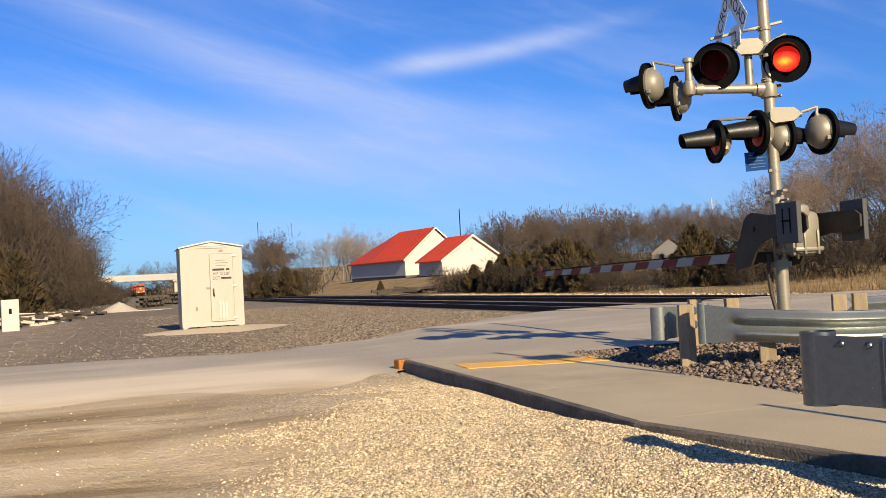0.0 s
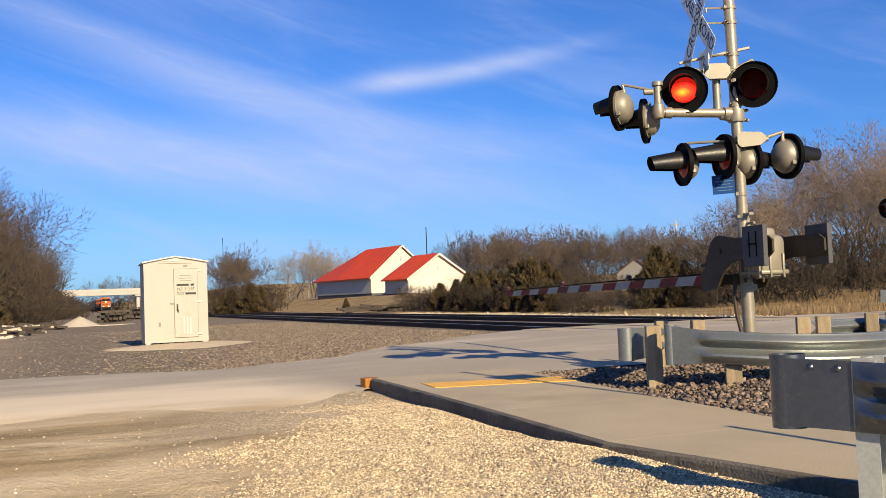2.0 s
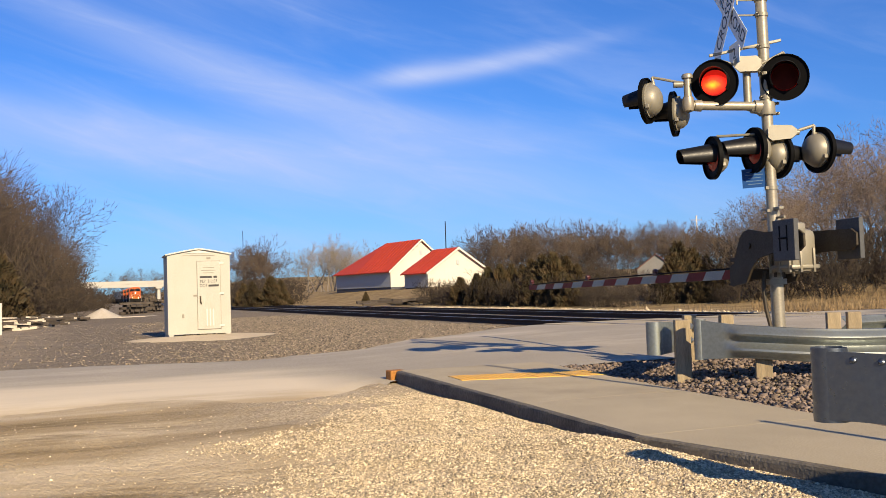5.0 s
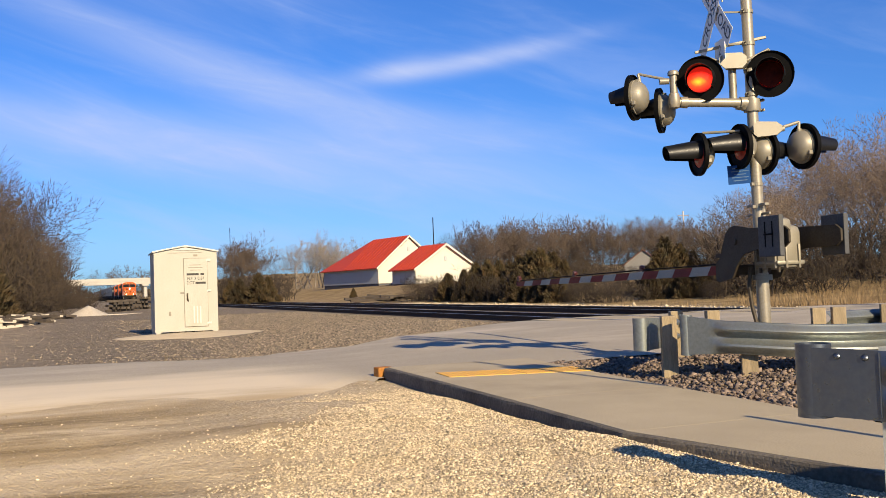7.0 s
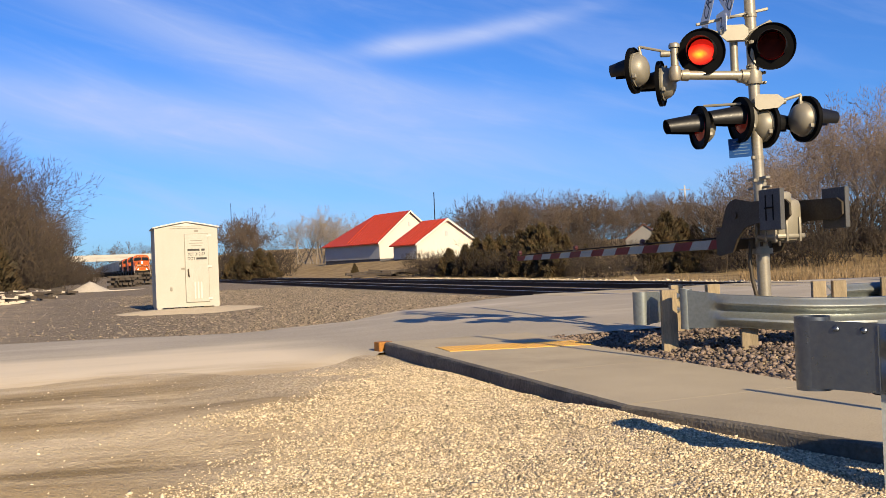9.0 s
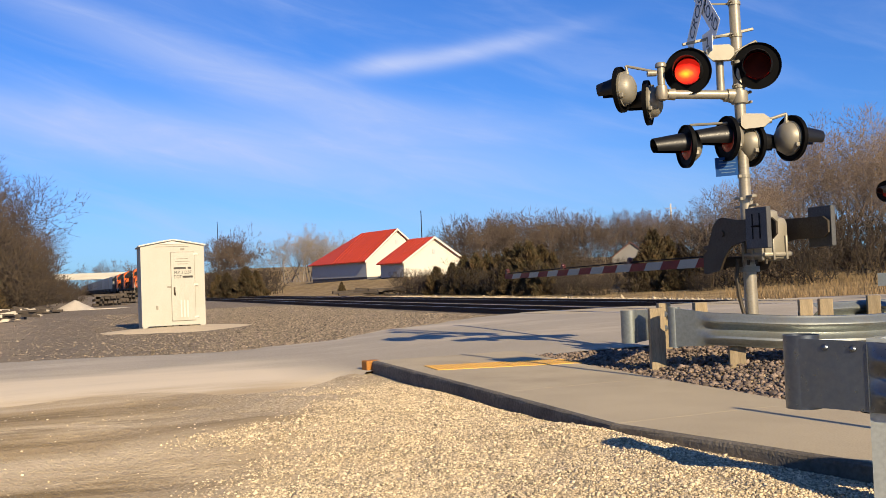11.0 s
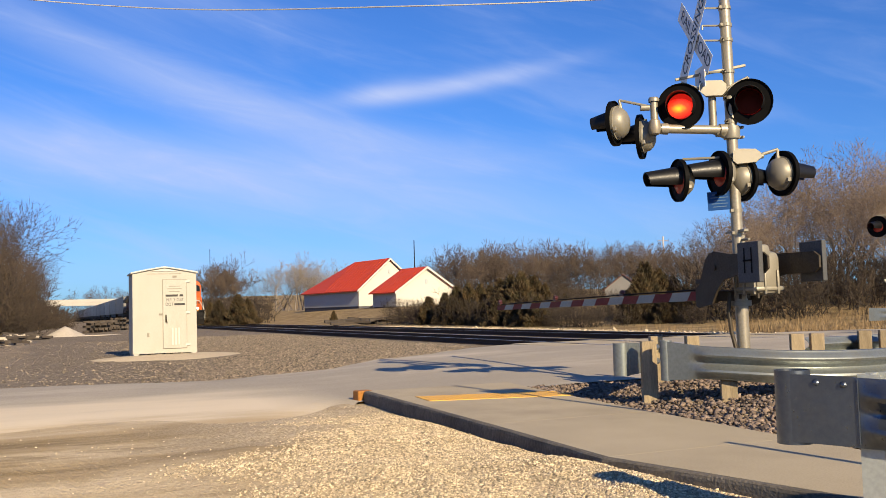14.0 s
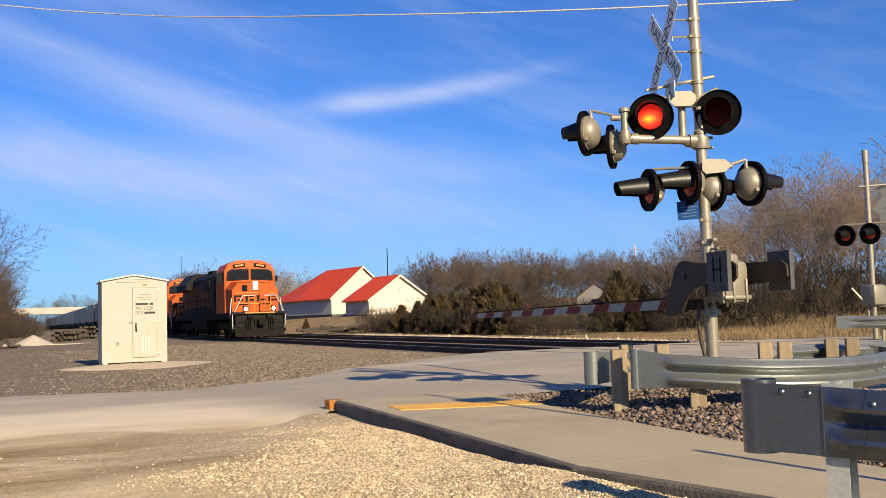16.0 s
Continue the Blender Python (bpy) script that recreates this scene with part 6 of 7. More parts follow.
    for k in range(12):
        for s in (-1, 1):
            part("hood_door", Shape().box((s * 1.06, 6.0 + k * 1.15, 2.75), (0.04, 0.95, 1.35), None, 0.01), ORANGE_SHADED, e)
    part("radiator_wing", Shape().prism([(-1.55, 3.3), (1.55, 3.3), (1.55, 3.7), (0.9, 4.45), (-0.9, 4.45), (-1.55, 3.7)], lambda p: (p[0], 16.0, p[1]), lambda p: (p[0], 20.5, p[1])), ENGINE_BLACK, e, "flared radiator wings")
    part("blower_box", Shape().box((-1.25, 6.3, 2.6), (0.55, 1.6, 2.0), None, 0.04).box((-1.25, 9.0, 3.3), (0.4, 2.2, 0.7), None, 0.04), ENGINE_BLACK, e)
    part("exhaust", Shape().box((0, 12.5, 4.3), (1.0, 1.6, 0.35), None, 0.03), ENGINE_DARK, e)
    part("horn", Shape().tube((0.0, 7.5, 4.35), (0, 7.1, 4.4), 0.05, 0.12), ENGINE_DARK, e)
    part("fuel_tank", Shape().prism([(-1.35, 0.45), (1.35, 0.45), (1.5, 0.75), (1.5, 1.15), (-1.5, 1.15), (-1.5, 0.75)], lambda p: (p[0], 8.4, p[1]), lambda p: (p[0], 14.0, p[1])), ENGINE_DARK, e, "grimy fuel tank")
    for y0 in (3.9, 18.2):
        truck = part("truck", Shape().box((-1.12, y0, 0.72), (0.22, 4.9, 0.42), None, 0.05).box((1.12, y0, 0.72), (0.22, 4.9, 0.42), None, 0.05).box((0, y0, 0.75), (2.1, 1.0, 0.3), None, 0.04), ENGINE_DARK, e, "six-wheel truck frame")
        for k in (-1.8, 0, 1.8):
            w = wheelset(truck, y0 + k)
    return e


def trailer_car():
    """A spine car with one long pale trailer, coupled at y = 0."""
    c = thing("freight_car", "flat intermodal car with a pale grey trailer box", "freight car", group="freight cars behind the locomotives")
    L = 19.0
    part("underframe", Shape().box((0, L / 2, 1.02), (0.9, L - 0.7, 0.35), None, 0.03).box((0, 3.0, 1.1), (2.6, 2.2, 0.16)).box((0, L - 3.0, 1.1), (2.6, 2.2, 0.16)), CAR_STEEL, c, "dark steel underframe")
    body = part("trailer_box", Shape().box((0, L / 2, 3.05), (2.55, L - 1.0, 2.75), None, 0.03), TRAILER, c, "pale ribbed trailer box")
    for s in (-1, 1):
        prof = []
        for k in range(34):
            y = 0.9 + k * (L - 1.8) / 33
            prof.append((s * (1.285 + (0.03 if k % 2 else 0.0)), y))
        prof += [(s * 1.27, L - 0.9), (s * 1.27, 0.9)]
        part("ribbed_side", Shape().prism(prof, lambda p: (p[0], p[1], 1.75), lambda p: (p[0], p[1], 4.35)), TRAILER, body)
    part("skirt", Shape().box((0, L / 2, 1.45), (2.3, L - 4, 0.45)), CAR_STEEL, c)
    for y0 in (1.9, L - 1.9):
        t = part("truck", Shape().box((-1.05, y0, 0.55), (0.2, 2.3, 0.35), None, 0.05).box((1.05, y0, 0.55), (0.2, 2.3, 0.35), None, 0.05).box((0, y0, 0.6), (2.0, 0.5, 0.3)), CAR_STEEL, c)
        for k in (-0.87, 0.87):
            wheelset(t, y0 + k, 0.42)
    return c


LOCO = locomotive("orange and black freight locomotive with lit headlights")
LOCO_2 = locomotive("orange and black trailing freight locomotive", False)
CAR = trailer_car()
TRAIN = [(LOCO, 0.0), (LOCO_2, 23.2), (copy_thing(LOCO_2, pose(0, 0, 0)), 46.4), (CAR, 69.8)]
for k in range(1, 17):
    TRAIN.append((copy_thing(CAR, pose(0, 0, 0)), 69.8 + 19.4 * k))

# ---- trees ----
BARK = material("bare_bark", (0.14, 0.105, 0.075), (0.085, 0.064, 0.046), 0.9, 0, 3, 20, 0.7, 0.3, 0.02, vary=0.25)
TWIG = material("bare_twigs", (0.090, 0.064, 0.043), (0.055, 0.039, 0.027), 0.9, 0, 0.6, 10, 0.7, 0.0, vary=0.3)
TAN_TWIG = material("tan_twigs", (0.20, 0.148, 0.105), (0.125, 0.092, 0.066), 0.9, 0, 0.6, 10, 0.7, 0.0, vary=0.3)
BRUSH = material("dark_brush", (0.046, 0.031, 0.017), (0.022, 0.015, 0.009), 0.9, 0, 0.8, 10, 0.8, 0.0, 0.01, (0.09, 0.062, 0.034), 0.6, 0.5, vary=0.5)
PALE_BARK = material("pale_bark", (0.24, 0.20, 0.155), (0.165, 0.135, 0.105), 0.9, 0, 2, 20, 0.6, 0.2, 0.02, vary=0.15)
CEDAR = material("cedar_green", (0.022, 0.022, 0.007), (0.085, 0.048, 0.016), 0.85, 0, 1.2, 14, 0.8, 0.0, vary=0.35)
DRYGRASS = material("dry_grass_blades", (0.27, 0.185, 0.092), (0.13, 0.088, 0.043), 0.9, 0, 0.5, 9, 0.7, 0.0, vary=0.3, island=True)


def tubes(segs, n=3):
    """Tapered tubes for (p0, p1, r0, r1) rows, as arrays."""
    S = np.array([(*a, *b, r, q) for a, b, r, q in segs])
    a, b = S[:, 0:3], S[:, 3:6]
    d = b - a
    d /= np.linalg.norm(d, axis=1)[:, None] + 1e-9
    ref = np.where(np.abs(d[:, 2:3]) < 0.9, np.array([[0, 0, 1.0]]), np.array([[1.0, 0, 0]]))
    u = np.cross(d, ref)
    u /= np.linalg.norm(u, axis=1)[:, None]
    w = np.cross(d, u)
    V = []
    for base, r in ((a, S[:, 6]), (b, S[:, 7])):
        for i in range(n):
            t = 2 * math.pi * i / n
            V.append(base + (u * math.cos(t) + w * math.sin(t)) * r[:, None])
    V = np.stack(V, 1)
    k = np.arange(len(S))[:, None] * 2 * n
    F = np.stack([np.concatenate([k + i, k + (i + 1) % n, k + n + (i + 1) % n, k + n + i], 1) for i in range(n)], 1)
    return V.reshape(-1, 3), F.reshape(-1, 4)


def bare_tree(seed, height, spread=0.55, depth=5, stems=1, r0=None, kids=(2, 3)):
    """Trunk segments and limb segments of a leafless tree."""
    rng = random.Random(seed)
    trunk, limbs = [], []

    def grow(p, d, length, r, level):
        steps = 3 if level < 3 else 2
        for i in range(steps):
            bend = Vector((rng.gauss(0, 1), rng.gauss(0, 1), rng.gauss(0.25, 0.6))) * (0.10 + 0.05 * level)
            d = (d + bend).normalized()
            e = p + d * (length / steps)
            r1 = r * (0.86 if i < steps - 1 else 0.78)
            (trunk if level == 0 else limbs).append((p.copy(), e.copy(), r, r1))
            if 0 < level < depth and i < steps - 1 or (level == 0 and i == steps - 1):
                a = rng.uniform(0, 2 * math.pi)
                out = d.orthogonal().normalized()
                out.rotate(Matrix.Rotation(a, 3, d))
                grow(e, (d * 0.65 + out * (spread + 0.25)).normalized(), length * rng.uniform(0.5, 0.72), r1 * 0.6, level + 1)
            p, r = e, r1
        if level < depth:
            for k in range(rng.randint(*kids)):
                a = rng.uniform(0, 2 * math.pi)
                out = d.orthogonal().normalized()
                out.rotate(Matrix.Rotation(a, 3, d))
                grow(p, (d + out * rng.uniform(0.5, 1.3) * spread + Vector((0, 0, 0.12))).normalized(), length * rng.uniform(0.62, 0.85), r * rng.uniform(0.6, 0.75), level + 1)

    for s in range(stems):
        lean = Vector((rng.gauss(0, 0.12), rng.gauss(0, 0.12), 1)) if stems == 1 else Vector((rng.gauss(0, 0.45), rng.gauss(0, 0.45), 1))
        o = Vector((0, 0, -0.4)) if stems == 1 else Vector((rng.gauss(0, 0.35), rng.gauss(0, 0.35), -0.3))
        grow(o, lean.normalized(), height * (0.30 if stems == 1 else 0.34), r0 or height * 0.013, 0 if stems == 1 else 2)
    return trunk, limbs


def make_bare(name, seed, height, mats, label, category, minr=0.015, **kw):
    t, l = bare_tree(seed, height, **kw)
    tree = thing(name, label, category, group=kw.get("group", ""))
    if t:
        v, f = tubes(t, 6)
        part("trunk", raw_mesh("trunk", v, f, mats[0], True), None, tree)
    l = [(a, b, max(r, minr), max(q, minr * 0.7)) for a, b, r, q in l]
    v, f = tubes(l, 3)
    # limbs end as closed points: thin twigs keep three triangles each
    thin = np.array([r <= minr * 1.6 for _, _, r, _ in l])
    V6, F12 = v.reshape(-1, 6, 3), f.reshape(-1, 3, 4)
    idx = np.arange(len(l)) * 6
    tri = [np.stack([idx[thin] + i, idx[thin] + (i + 1) % 3, idx[thin] + 3], 1) for i in range(3)]
    for i in range(3):
        q4 = F12[~thin][:, i]
        tri += [q4[:, [0, 1, 2]], q4[:, [0, 2, 3]]]
    f = np.concatenate(tri)
    part("crown", raw_mesh("crown", v, f, mats[1]), None, tree, "bare twiggy crown")
    return tree


def make_cedar(seed, height, radius):
    rng = np.random.default_rng(seed)
    tree = thing("cedar_tree", "dark green bushy cedar tree", "cedar tree")
    v, f = tubes([(Vector((0, 0, -0.3)), Vector((0, 0, height * 0.9)), 0.10, 0.02)], 6)
    part("trunk", raw_mesh("trunk", v, f, BARK), None, tree)
    n = 6500
    z = rng.beta(1.0, 1.55, n)
    ang = rng.uniform(0, 2 * np.pi, n)
    lobes = 1 + 0.25 * np.sin(3 * ang + seed) * np.sin(7 * z + seed) + 0.20 * np.sin(5 * ang + 11 * z + seed) + 0.16 * np.sin(23 * z + 2 * ang)
    rad = radius * (1 - z) ** 0.85 * (0.25 + 0.75 * rng.uniform(0, 1, n) ** 0.6) * lobes + 0.04
    c = np.stack([rad * np.cos(ang), rad * np.sin(ang), z * height + 0.02], 1)
    out = np.stack([np.cos(ang), np.sin(ang), rng.uniform(0.5, 2.2, n)], 1) + rng.normal(0, 0.4, (n, 3))
    out /= np.linalg.norm(out, axis=1)[:, None]
    side = np.cross(out, rng.normal(0, 1, (n, 3)))
    side /= np.linalg.norm(side, axis=1)[:, None]
    s = (height * 0.026 * rng.uniform(0.5, 1.8, n))[:, None]
    V = np.stack([c - side * s * 0.5, c + side * s * 0.5, c + out * s * 2.6], 1).reshape(-1, 3)
    F = np.arange(3 * n).reshape(-1, 3)
    part("crown", raw_mesh("crown", V, F, CEDAR), None, tree, "dense dark green foliage")
    return tree


def place_all(protos, spots, rng):
    """spots: x, y and the height that the plant reaches."""
    for x, y, h in spots:
        p, tall = protos[rng.randrange(len(protos))]
        k = h / tall
        ob = copy_thing(p, pose(0, 0, 0))
        wide = k * rng.uniform(0.9, 1.15)
        ob.matrix_basis = pose(x, y, float(ground_z(x, y)) - 0.05, 0, 0, rng.uniform(0, 360)) @ Matrix.Diagonal((wide, wide, k, 1))


def thicket(name, spots, protos, rng, label):
    """Brush too far off to count, joined into one mesh."""
    VS, FS, n = [], [], 0
    for x, y, h in spots:
        p, tall = protos[rng.randrange(len(protos))]
        k = h / tall
        w = k * rng.uniform(1.0, 1.3)
        a = rng.uniform(0, 2 * math.pi)
        for c in p.children:
            me = c.data
            v = np.empty(len(me.vertices) * 3, np.float32)
            me.vertices.foreach_get("co", v)
            f = np.empty(len(me.loops), np.int32)
            me.loops.foreach_get("vertex_index", f)
            v = v.reshape(-1, 3)
            out = np.stack([x + w * (v[:, 0] * math.cos(a) - v[:, 1] * math.sin(a)), y + w * (v[:, 0] * math.sin(a) + v[:, 1] * math.cos(a)), float(ground_z(x, y)) - 0.05 + k * v[:, 2]], 1)
            VS.append(out)
            FS.append(f.reshape(-1, 3) + n)
            n += len(out)
    if VS:
        tagged(new(name, raw_mesh(name, np.concatenate(VS), np.concatenate(FS), BRUSH)), label, "brush", kind="stuff")


def remove_thing(ob):
    for o in (*ob.children_recursive, ob):
        bpy.data.objects.remove(o)


def ray_spot(az, dist):
    """A spot at a bearing (degrees right of the track) and distance."""
    return dist * math.sin(radians(az)), dist * math.cos(radians(az))


# how high the tree line stands over the horizon, bearing by bearing, in degrees
SKYLINE = [(-14, 10.5), (-9, 9.5), (-5, 8.0), (-3.8, 7.2), (-2.5, 5.4), (-1.3, 4.0), (0, 2.2), (1.2, 1.2), (1.3, 1.7), (6, 1.6), (8, 2.2), (9, 3.1), (10.5, 3.4), (11.4, 2.6), (11.8, 0.6),
           (12.2, 3.0), (14, 3.4), (15.6, 2.9), (19, 2.7), (21.5, 2.9), (24.8, 3.8), (29.2, 3.85), (33.3, 3.5), (36, 3.5), (37, 2.6), (38.3, 4.3), (41.3, 5.8), (44.4, 7.4), (47, 8.5), (50, 9.0), (60, 9.5)]


def reach(az, dist, share):
    """The height of a plant that stands at that bearing and distance and takes that share of the skyline."""
    x, y = ray_spot(az, dist)
    top = 1.0 + dist * math.tan(radians(float(np.interp(az, [p[0] for p in SKYLINE], [p[1] for p in SKYLINE])))) * share * 1.12
    return x, y, max(1.0, top - float(ground_z(x, y)))


def woods():
    rng = random.Random(11)

    def sized(ob):
        return ob, max(v.co.z for c in ob.children for v in c.data.vertices)

    tall = [sized(make_bare("bare_tree", s, 10.0, (BARK, TWIG), "leafless brown deciduous tree in winter", "tree", depth=5, minr=0.015)) for s in (1, 2, 3, 4, 5)]
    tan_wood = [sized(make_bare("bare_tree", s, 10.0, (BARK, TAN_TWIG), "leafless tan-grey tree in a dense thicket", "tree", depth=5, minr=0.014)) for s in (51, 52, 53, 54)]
    slim = [sized(make_bare("bare_tree", s, 10.0, (BARK, TWIG), "slender leafless brown tree in a distant wood", "tree", depth=4, kids=(3, 3), minr=0.030)) for s in (6, 7, 8, 9)]
    pale = [sized(make_bare("bare_tree", s, 10.0, (PALE_BARK, PALE_BARK), "tall leafless tree with pale grey bark", "tree", depth=4, spread=0.4, minr=0.026)) for s in (21, 22, 23)]
    brush = [sized(make_bare("bare_shrub", s, 3.0, (BRUSH, BRUSH), "tangled leafless brown brush", "shrub", depth=4, stems=7, r0=0.025, kids=(3, 3), minr=0.013)) for s in (31, 32, 33)]
    cedars = [sized(make_cedar(s, 4.0, 1.7)) for s in (41, 42, 43, 44)]
    S, P, Q = [], [], []
    for k in range(80):                                  # woods left of the line
        az = rng.uniform(-13, -3.0)
        S.append(reach(az, rng.uniform(75, 120), rng.uniform(0.7, 0.98)))
    for k in range(26):                                  # their edge, running back along the yard
        az = rng.uniform(-3.0, -0.3)
        S.append(reach(az - 0.6, rng.uniform(150, 210), rng.uniform(0.55, 0.80)))
    place_all(tall, S, rng)
    S = []
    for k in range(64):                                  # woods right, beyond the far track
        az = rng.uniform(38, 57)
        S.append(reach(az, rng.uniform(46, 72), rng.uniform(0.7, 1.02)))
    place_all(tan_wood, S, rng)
    S = []
    for k in range(100):                                  # middle tree line
        az = rng.uniform(22, 38.5)
        S.append(reach(az, rng.uniform(112, 165), rng.uniform(0.72, 1.02)))
    for k in range(16):                                  # clump behind the cabinet
        S.append(reach(rng.uniform(8.4, 11.4), rng.uniform(150, 185), rng.uniform(0.75, 1.05)))
    for k in range(16):                                  # beyond the overpass
        S.append(reach(rng.uniform(1.2, 7.5), rng.uniform(430, 520), rng.uniform(0.8, 1.05)))
    for k in range(46):                                  # dark woods seen under the overpass
        az, dist = rng.uniform(-5, 8.5), rng.uniform(408, 440)
        x, y = ray_spot(az, dist)
        S.append((x, y, 1.0 + dist * math.tan(radians(rng.uniform(0.5, 1.0))) - float(ground_z(x, y))))
    place_all(slim, S, rng)
    for k in range(22):
        P.append(reach(rng.uniform(12.3, 15.6), rng.uniform(165, 200), rng.uniform(0.75, 1.03)))
    for k in range(18):
        P.append(reach(rng.uniform(16, 27), rng.uniform(170, 210), rng.uniform(0.7, 1.0)))
    place_all(pale, P, rng)
    def low(az, dist, deg):
        if az > 15:                                      # clear of the tracks
            dist = max(dist, 23.0 / math.sin(radians(az)))
        x, y = ray_spot(az, dist)
        return x, y, max(0.7, 1.0 + dist * math.tan(radians(deg)) - float(ground_z(x, y)))

    for k in range(150):                                 # brush along the bank
        Q.append(low(rng.uniform(19.5, 40), rng.uniform(48, 66), rng.uniform(0.1, 1.1)))
    for k in range(46):                                  # its foot, close to the far track
        Q.append(low(rng.choice((rng.uniform(28, 33.2), rng.uniform(28, 33.2), rng.uniform(36.8, 38.4))), rng.uniform(42, 50), rng.uniform(-0.6, 0.3)))
    for k in range(170):                                 # dim undergrowth inside the middle wood
        Q.append(low(rng.uniform(18.5, 39), rng.uniform(118, 150), rng.uniform(0.5, 1.9)))
    for k in range(90):                                  # thicket under the overpass
        Q.append(low(rng.uniform(-6, 9), rng.uniform(404, 430), rng.uniform(0.25, 0.85)))
    for k in range(40):
        Q.append(low(rng.uniform(23.0, 31), rng.uniform(80, 105), rng.uniform(0.8, 2.0)))
    for k in range(100):
        Q.append(low(rng.uniform(38, 57), rng.uniform(43, 58), rng.uniform(0.8, 3.2)))
    for k in range(150):
        az = rng.uniform(-12, -1.6)
        Q.append(low(az, rng.uniform(68, 95), rng.uniform(0.8, 4.0) * min(1.0, 0.1 - az * 0.25)))
    for k in range(60):
        az = rng.uniform(-2.2, 1.0)
        Q.append(low(az, rng.uniform(120, 170), rng.uniform(0.3, 1.6) * min(1.0, 0.75 - az * 0.35)))
    for k in range(34):
        Q.append(low(rng.uniform(8.2, 12.0), rng.uniform(108, 140), rng.uniform(0.6, 1.4)))
    near = sorted(range(len(Q)), key=lambda i: math.hypot(Q[i][0], Q[i][1]))[:290]
    place_all(brush, [Q[i] for i in near], rng)
    rest = [q for i, q in enumerate(Q) if i not in set(near)]
    thicket("thicket", [q for q in rest if q[0] < 12 and q[1] < 300], brush, rng, "tangled dark leafless brush along the yard")
    thicket("thicket", [q for q in rest if q[0] >= 12 and q[1] < 300], brush, rng, "tangled dark leafless brush on the far bank")
    thicket("thicket", [q for q in rest if q[1] >= 300], brush, rng, "dark brush below the overpass")
    C = []
    for az, dist, deg in ((15.9, 62, 0.15), (10.3, 96, 1.3), (10.9, 99, 1.05), (9.2, 97, 1.0), (8.7, 100, 0.9), (22.6, 60, 1.1), (23.3, 60, 1.5), (24.0, 59, 1.7), (24.7, 60, 1.6), (25.3, 61, 1.5), (21.6, 61, 0.9),
                          (25.9, 58, 1.9), (26.6, 57, 2.2), (27.2, 56, 2.3), (27.9, 58, 2.0), (28.6, 57, 1.5), (33.7, 49, 1.2), (34.2, 48, 2.0), (34.5, 49, 2.7), (35.3, 50, 2.2), (36.1, 50, 1.7), (36.8, 49, 1.2), (29.8, 56, 0.8),
                          (-4.4, 66, 3.0), (-2.6, 92, 2.4), (-1.7, 110, 1.9), (-5.2, 70, 3.4)):
        C.append(low(az, dist, deg))
    for k in range(17):                                  # cedars along the foot of the bank
        C.append(low(22.2 + 0.36 * k + rng.uniform(-0.2, 0.2), rng.uniform(45, 50), rng.uniform(0.2, 1.1)))
    for k in range(9):
        C.append(low(33.4 + 0.42 * k + rng.uniform(-0.15, 0.15), rng.uniform(44, 48), rng.uniform(0.2, 1.0)))
    place_all(cedars, C, rng)
    for p, _ in tall + tan_wood + slim + pale + brush + cedars:
        remove_thing(p)


woods()


def dry_grass():
    rng = np.random.default_rng(9)
    n = 90000
    az, ds = np.radians(rng.uniform(12, 58, n)), 24 + 55 * rng.uniform(0, 1, n) ** 1.2
    x, y = ds * np.sin(az), ds * np.cos(az)
    keep = (x > 21.2) & ((y > 22) | (x > 24)) & ((np.degrees(az) > 38.5) | (rng.uniform(0, 1, n) < 0.18))
    short = np.where(np.degrees(az) > 38.5, 1.0, 0.55)[keep]
    x, y = x[keep], y[keep]
    n = len(x)
    h = short * rng.uniform(0.08, 0.44, n) ** 1.15 * (0.6 + 0.5 * np.sin(x * 0.9) * np.sin(y * 0.7 + 1) ** 2 + 0.3)
    lean = rng.normal(0, 0.22, (n, 2))
    wd = rng.uniform(0.006, 0.016, n)
    a = rng.uniform(0, np.pi, n)
    z = ground_z(x, y) - 0.03
    c = np.stack([x, y, z], 1)
    s = np.stack([np.cos(a) * wd, np.sin(a) * wd, 0 * a], 1)
    t = np.stack([lean[:, 0] * h, lean[:, 1] * h, h], 1)
    V = np.stack([c - s, c + s, c + t], 1).reshape(-1, 3)
    tagged(new("dry_grass", raw_mesh("dry_grass", V, np.arange(3 * n).reshape(-1, 3), DRYGRASS)), "tall dry tan grass beyond the far track", "grass", kind="stuff")


dry_grass()

# ---- poles, wires and yard clutter ----
POLE = material("grey_pole_timber", (0.30, 0.26, 0.21), (0.2, 0.17, 0.14), 0.9, 0, 2, 20, 0.6, 0.2)
WIRE = material("pale_wire", (0.50, 0.48, 0.44), (0.4, 0.38, 0.35), 0.5, 0.3, 2, 20, 0.3, 0)


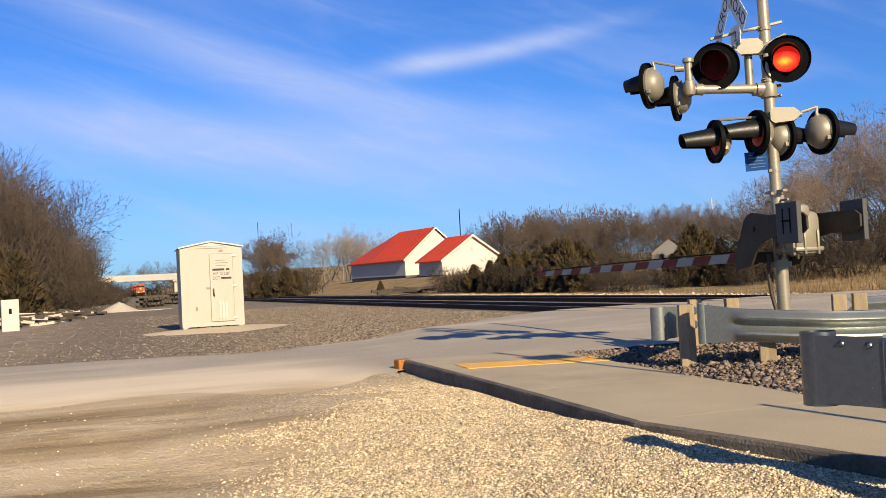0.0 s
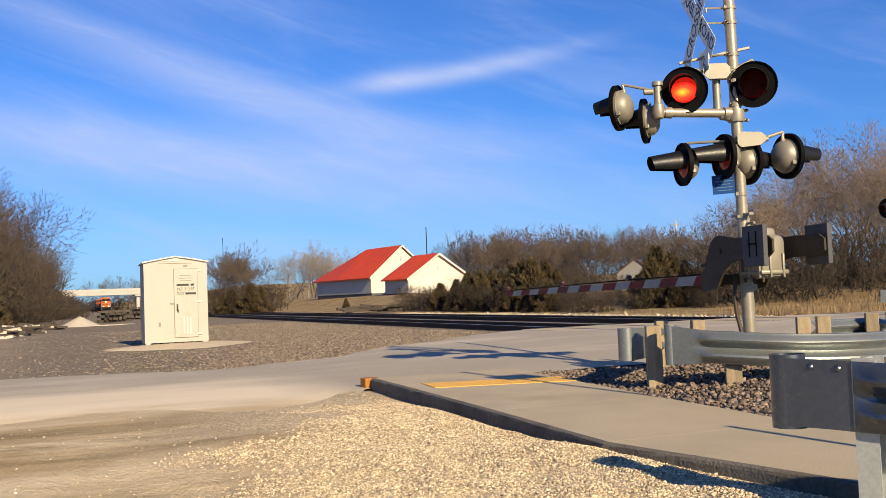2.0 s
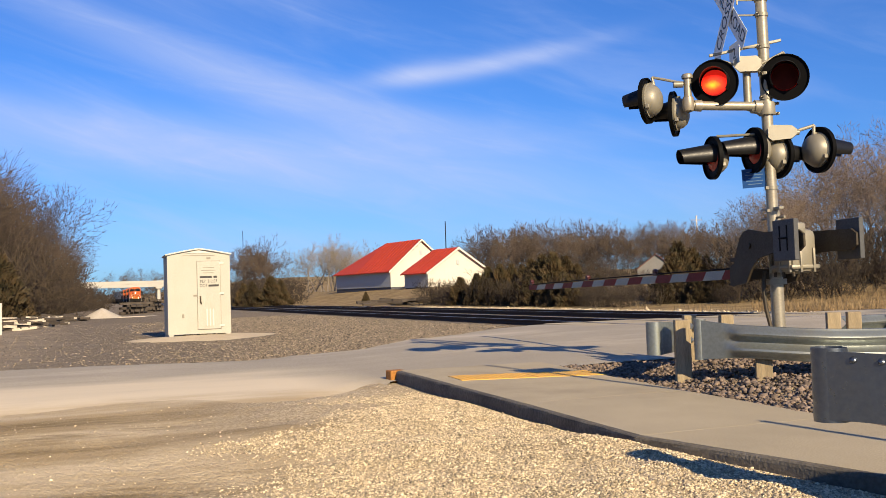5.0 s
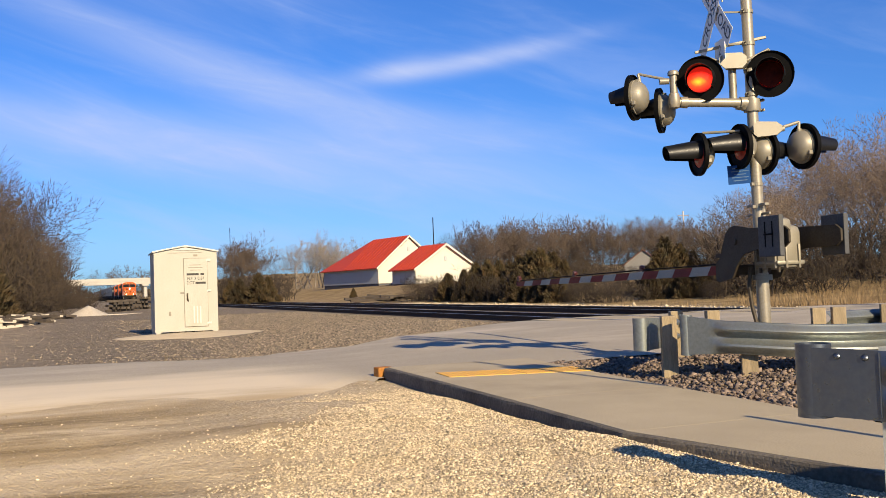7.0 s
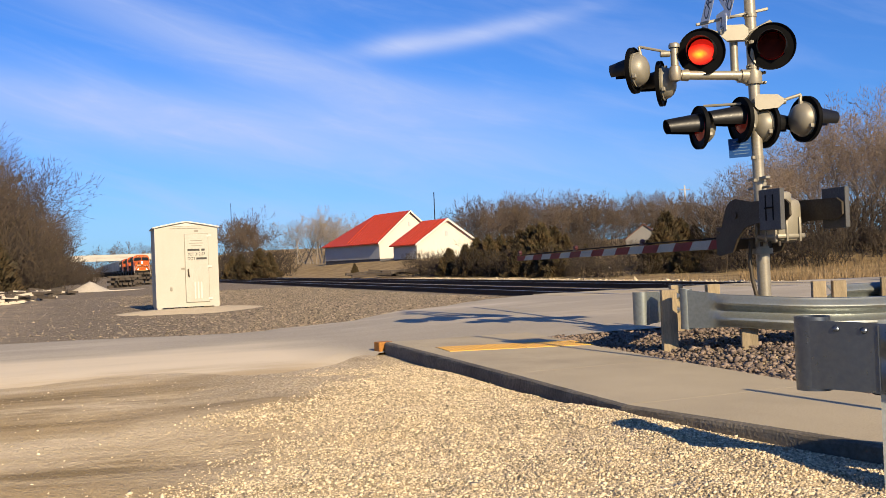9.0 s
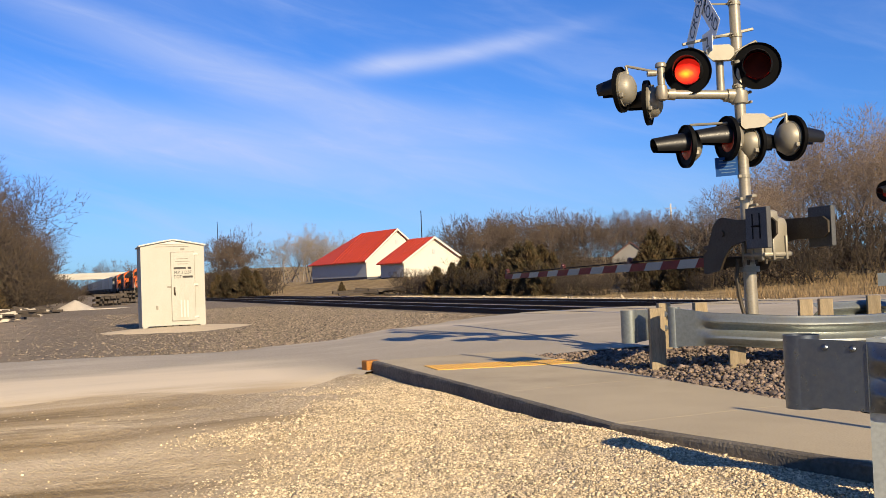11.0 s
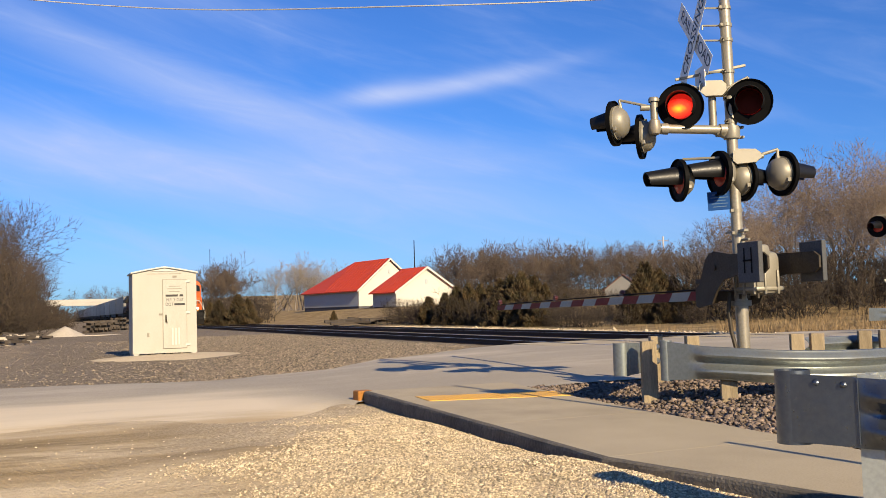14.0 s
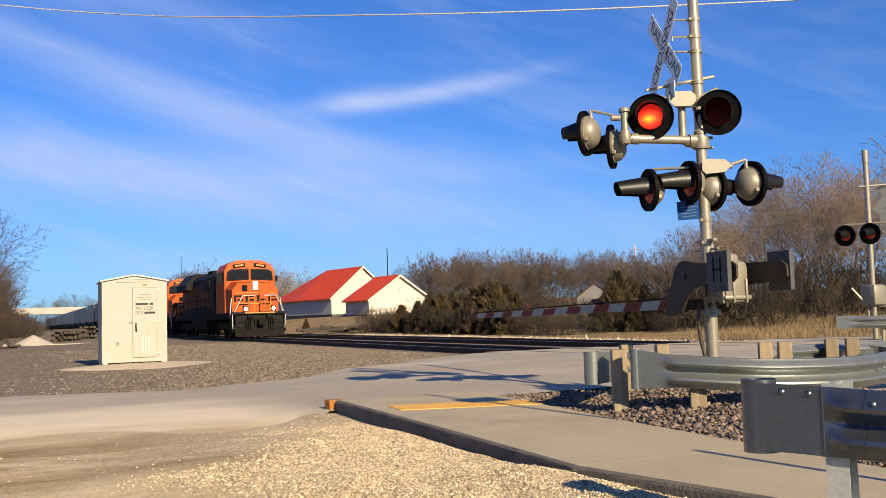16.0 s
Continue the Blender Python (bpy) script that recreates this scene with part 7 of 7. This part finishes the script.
def poles():
    p = thing("utility_pole", "timber utility pole with transformer and crossarm", "utility pole", pose(65.6, 145.6, 1.0))
    part("pole", Shape().tube((0, 0, -1), (0, 0, 8.6), 0.16, 0.11, 8), POLE, p)
    part("transformer", Shape().tube((-0.45, 0, 5.6), (-0.45, 0, 6.7), 0.32, 0.32, 10), RAILWHITE, p, "pale grey transformer can")
    part("crossarm", Shape().box((0, 0, 7.6), (1.8, 0.12, 0.12)), POLE, p)
    p = thing("utility_pole", "tall pale utility pole with crossarm", "utility pole", pose(119.3, 166.3, 2.0))
    part("pole", Shape().tube((0, 0, -1), (0, 0, 12.9), 0.22, 0.16, 8), RAILWHITE, p)
    part("crossarm", Shape().box((0, 0, 12.0), (2.6, 0.15, 0.15)), POLE, p)
    p = thing("flagpole", "short pole with a white banner sign", "sign", pose(59.0, 143, 1.2))
    part("pole", Shape().tube((0, 0, -1), (0, 0, 5.6), 0.09, 0.07, 8), RAILWHITE, p)
    part("banner", Shape().box((-0.9, 0, 4.6), (1.7, 0.05, 0.9)), RAILWHITE, p)
    a = thing("radio_mast", "thin dark radio antenna mast behind trees", "antenna", pose(39, 253.2, 0))
    part("mast", Shape().tube((0, 0, 0), (0, 0, 18.4), 0.12, 0.07, 6), ENGINE_DARK, a)
    a = thing("radio_mast", "thin dark radio antenna mast behind trees", "antenna", pose(78, 205, 0))
    part("mast", Shape().tube((0, 0, 0), (0, 0, 17.0), 0.15, 0.10, 6), ENGINE_DARK, a)
    w = thing("overhead_wire", "pale twisted overhead service wire", "wire", pose(0, 0, 0))
    pts = smooth_path([(-14, 36, 12.6), (1.1, 31.7, 11.0), (9.0, 22.7, 8.93), (19.5, 17.5, 8.9), (34, 12, 9.6)], 14)
    part("cable", Shape().path(pts, 0.018, 6), WIRE, w)


poles()


def yard():
    n, rings = 30, 6
    V, F = [(0, 0, 1.15)], []
    rng = random.Random(8)
    for r in range(1, rings + 1):
        f = r / rings
        for i in range(n):
            a = 2 * math.pi * i / n
            k = f * (1 + 0.06 * math.sin(3 * a) + rng.uniform(-0.02, 0.02))
            V.append((2.7 * k * math.cos(a), 2.2 * k * math.sin(a), 1.15 * (1 - f) ** 1.05 + rng.uniform(-0.03, 0.03) * (1 - f)))
    for i in range(n):
        F.append((0, 1 + i, 1 + (i + 1) % n))
        for r in range(rings - 1):
            p, q = 1 + r * n, 1 + (r + 1) * n
            F.append((p + i, q + i, q + (i + 1) % n, p + (i + 1) % n))
    tagged(part("gravel_pile", Shape().add(V, F), PILE, smooth=True, at=pose(1.0, 70.0, -0.2) @ Matrix.Diagonal((0.55, 0.7, 0.66, 1))), "cone-shaped heap of white limestone gravel", "gravel pile")
    strip = Shape().prism([(0, 0), (9, 1.5), (8.5, 3), (-1, 2)], lambda p: (p[0] + 1.5, p[1] + 69, -0.3), lambda p: (p[0] + 1.5, p[1] + 69, -0.12))
    tagged(part("gravel_strip", strip, PILE), "spread of white limestone gravel", "gravel", kind="structure")
    rng = random.Random(4)
    # stacks of old ties
    for cx, cy, rows, cols, rz in ((3.9, 84, 5, 6, 6), (6.0, 92, 6, 5, -4), (-3.5, 82, 4, 5, 15)):
        st = thing("tie_stack", "stack of old dark railway ties", "tie stack", pose(cx, cy, -0.15, 0, 0, rz), group="stacks of old ties")
        for r in range(rows):
            for c in range(cols):
                part("tie", Shape().box(((c - cols / 2) * 0.27 + rng.uniform(-0.03, 0.03) if r % 2 else rng.uniform(-0.1, 0.1), (c - cols / 2) * 0.27 if not r % 2 else 0, 0.1 + r * 0.2),
                                        (0.23, 2.6, 0.18) if r % 2 else (2.6, 0.23, 0.18), pose(0, 0, 0, 0, 0, rng.uniform(-3, 3))), TIE, st)
    # loose heaps of ties and track scrap at the yard's edge
    for k, (cx, cy) in enumerate(((-3.2, 46), (-2.5, 50), (-2.0, 56), (-3.4, 57), (-1.3, 62), (-4.3, 44))):
        hp = thing("scrap_heap", "untidy heap of old ties and track scrap", "scrap heap", pose(cx, cy, -0.15), group="scrap heaps at the yard edge")
        for j in range(26):
            mat = TIE if rng.random() < 0.72 else PILE
            part("scrap_piece", Shape().box((rng.uniform(-1, 1), rng.uniform(-0.8, 0.8), 0.06 + 0.08 * (j // 6)), (rng.uniform(0.4, 1.5), rng.uniform(0.08, 0.2), rng.uniform(0.06, 0.14)), pose(0, 0, 0, rng.uniform(-6, 6), rng.uniform(-8, 8), rng.uniform(-40, 40))), mat, hp)
    # scrap beyond the far track
    hp = thing("scrap_heap", "low heap of dark ties beyond the far track", "scrap heap", pose(21.6, 68, 0.05))
    for j in range(22):
        part("scrap_piece", Shape().box((rng.uniform(-2.4, 2.4), rng.uniform(-1, 1), 0.10 + 0.12 * (j // 8)), (rng.uniform(1.2, 2.6), 0.22, 0.18), pose(0, 0, 0, rng.uniform(-5, 5), rng.uniform(-6, 6), rng.uniform(-35, 35))), TIE, hp)
    # pale equipment box at the yard edge
    eb = thing("utility_box", "two pale grey utility boxes side by side", "utility box", pose(-3.35, 39.8, -0.2, 0, 0, 8))
    part("box", Shape().box((0, 0, 0.62), (0.62, 0.5, 1.25), None, 0.02), RAILWHITE, eb)
    part("box", Shape().box((-0.75, 0.1, 0.45), (0.7, 0.5, 0.9), None, 0.02), RAILWHITE, eb)
    part("latch", Shape().box((0.0, -0.26, 0.8), (0.1, 0.03, 0.2)), ENGINE_DARK, eb)


yard()
build_stones()

# ---- what moves ----
PERIOD = 1.0235


def motions():
    # the train, by the place of its nose along the track
    nose = [(0.0, 364.0), (3.0, 309.0), (6.0, 253.0), (7.0, 234.0), (9.0, 196.0), (12.0, 136.5), (14.5, 84.6), (16.0, 53.6)]
    for ob, behind in TRAIN:
        walk(ob, [(t, pose(TRACKS[0], y + behind, 0.078)) for t, y in nose])
    # the reflectors turn their lit face to the road in turn
    for side, phase in (("right", 0.0), ("left", 0.5)):
        rows, turn = [], 0.0
        lit_now = side == "right"
        turn = 0.0 if lit_now else 180.0
        rows.append((0.0, turn))
        k = 1
        while True:
            f = round(k * PERIOD / 2 * FPS)
            if (f + 2) / FPS > 16.0:
                break
            rows += [((f - 1) / FPS, turn), (f / FPS, turn + 60), ((f + 1) / FPS, turn + 120), ((f + 2) / FPS, turn + 180)]
            turn += 180
            k += 1
        rows.append((16.0, turn))
        walk(LIT[side], [(t, pose(0, 0, 0, 0, 0, a)) for t, a in rows])


motions()
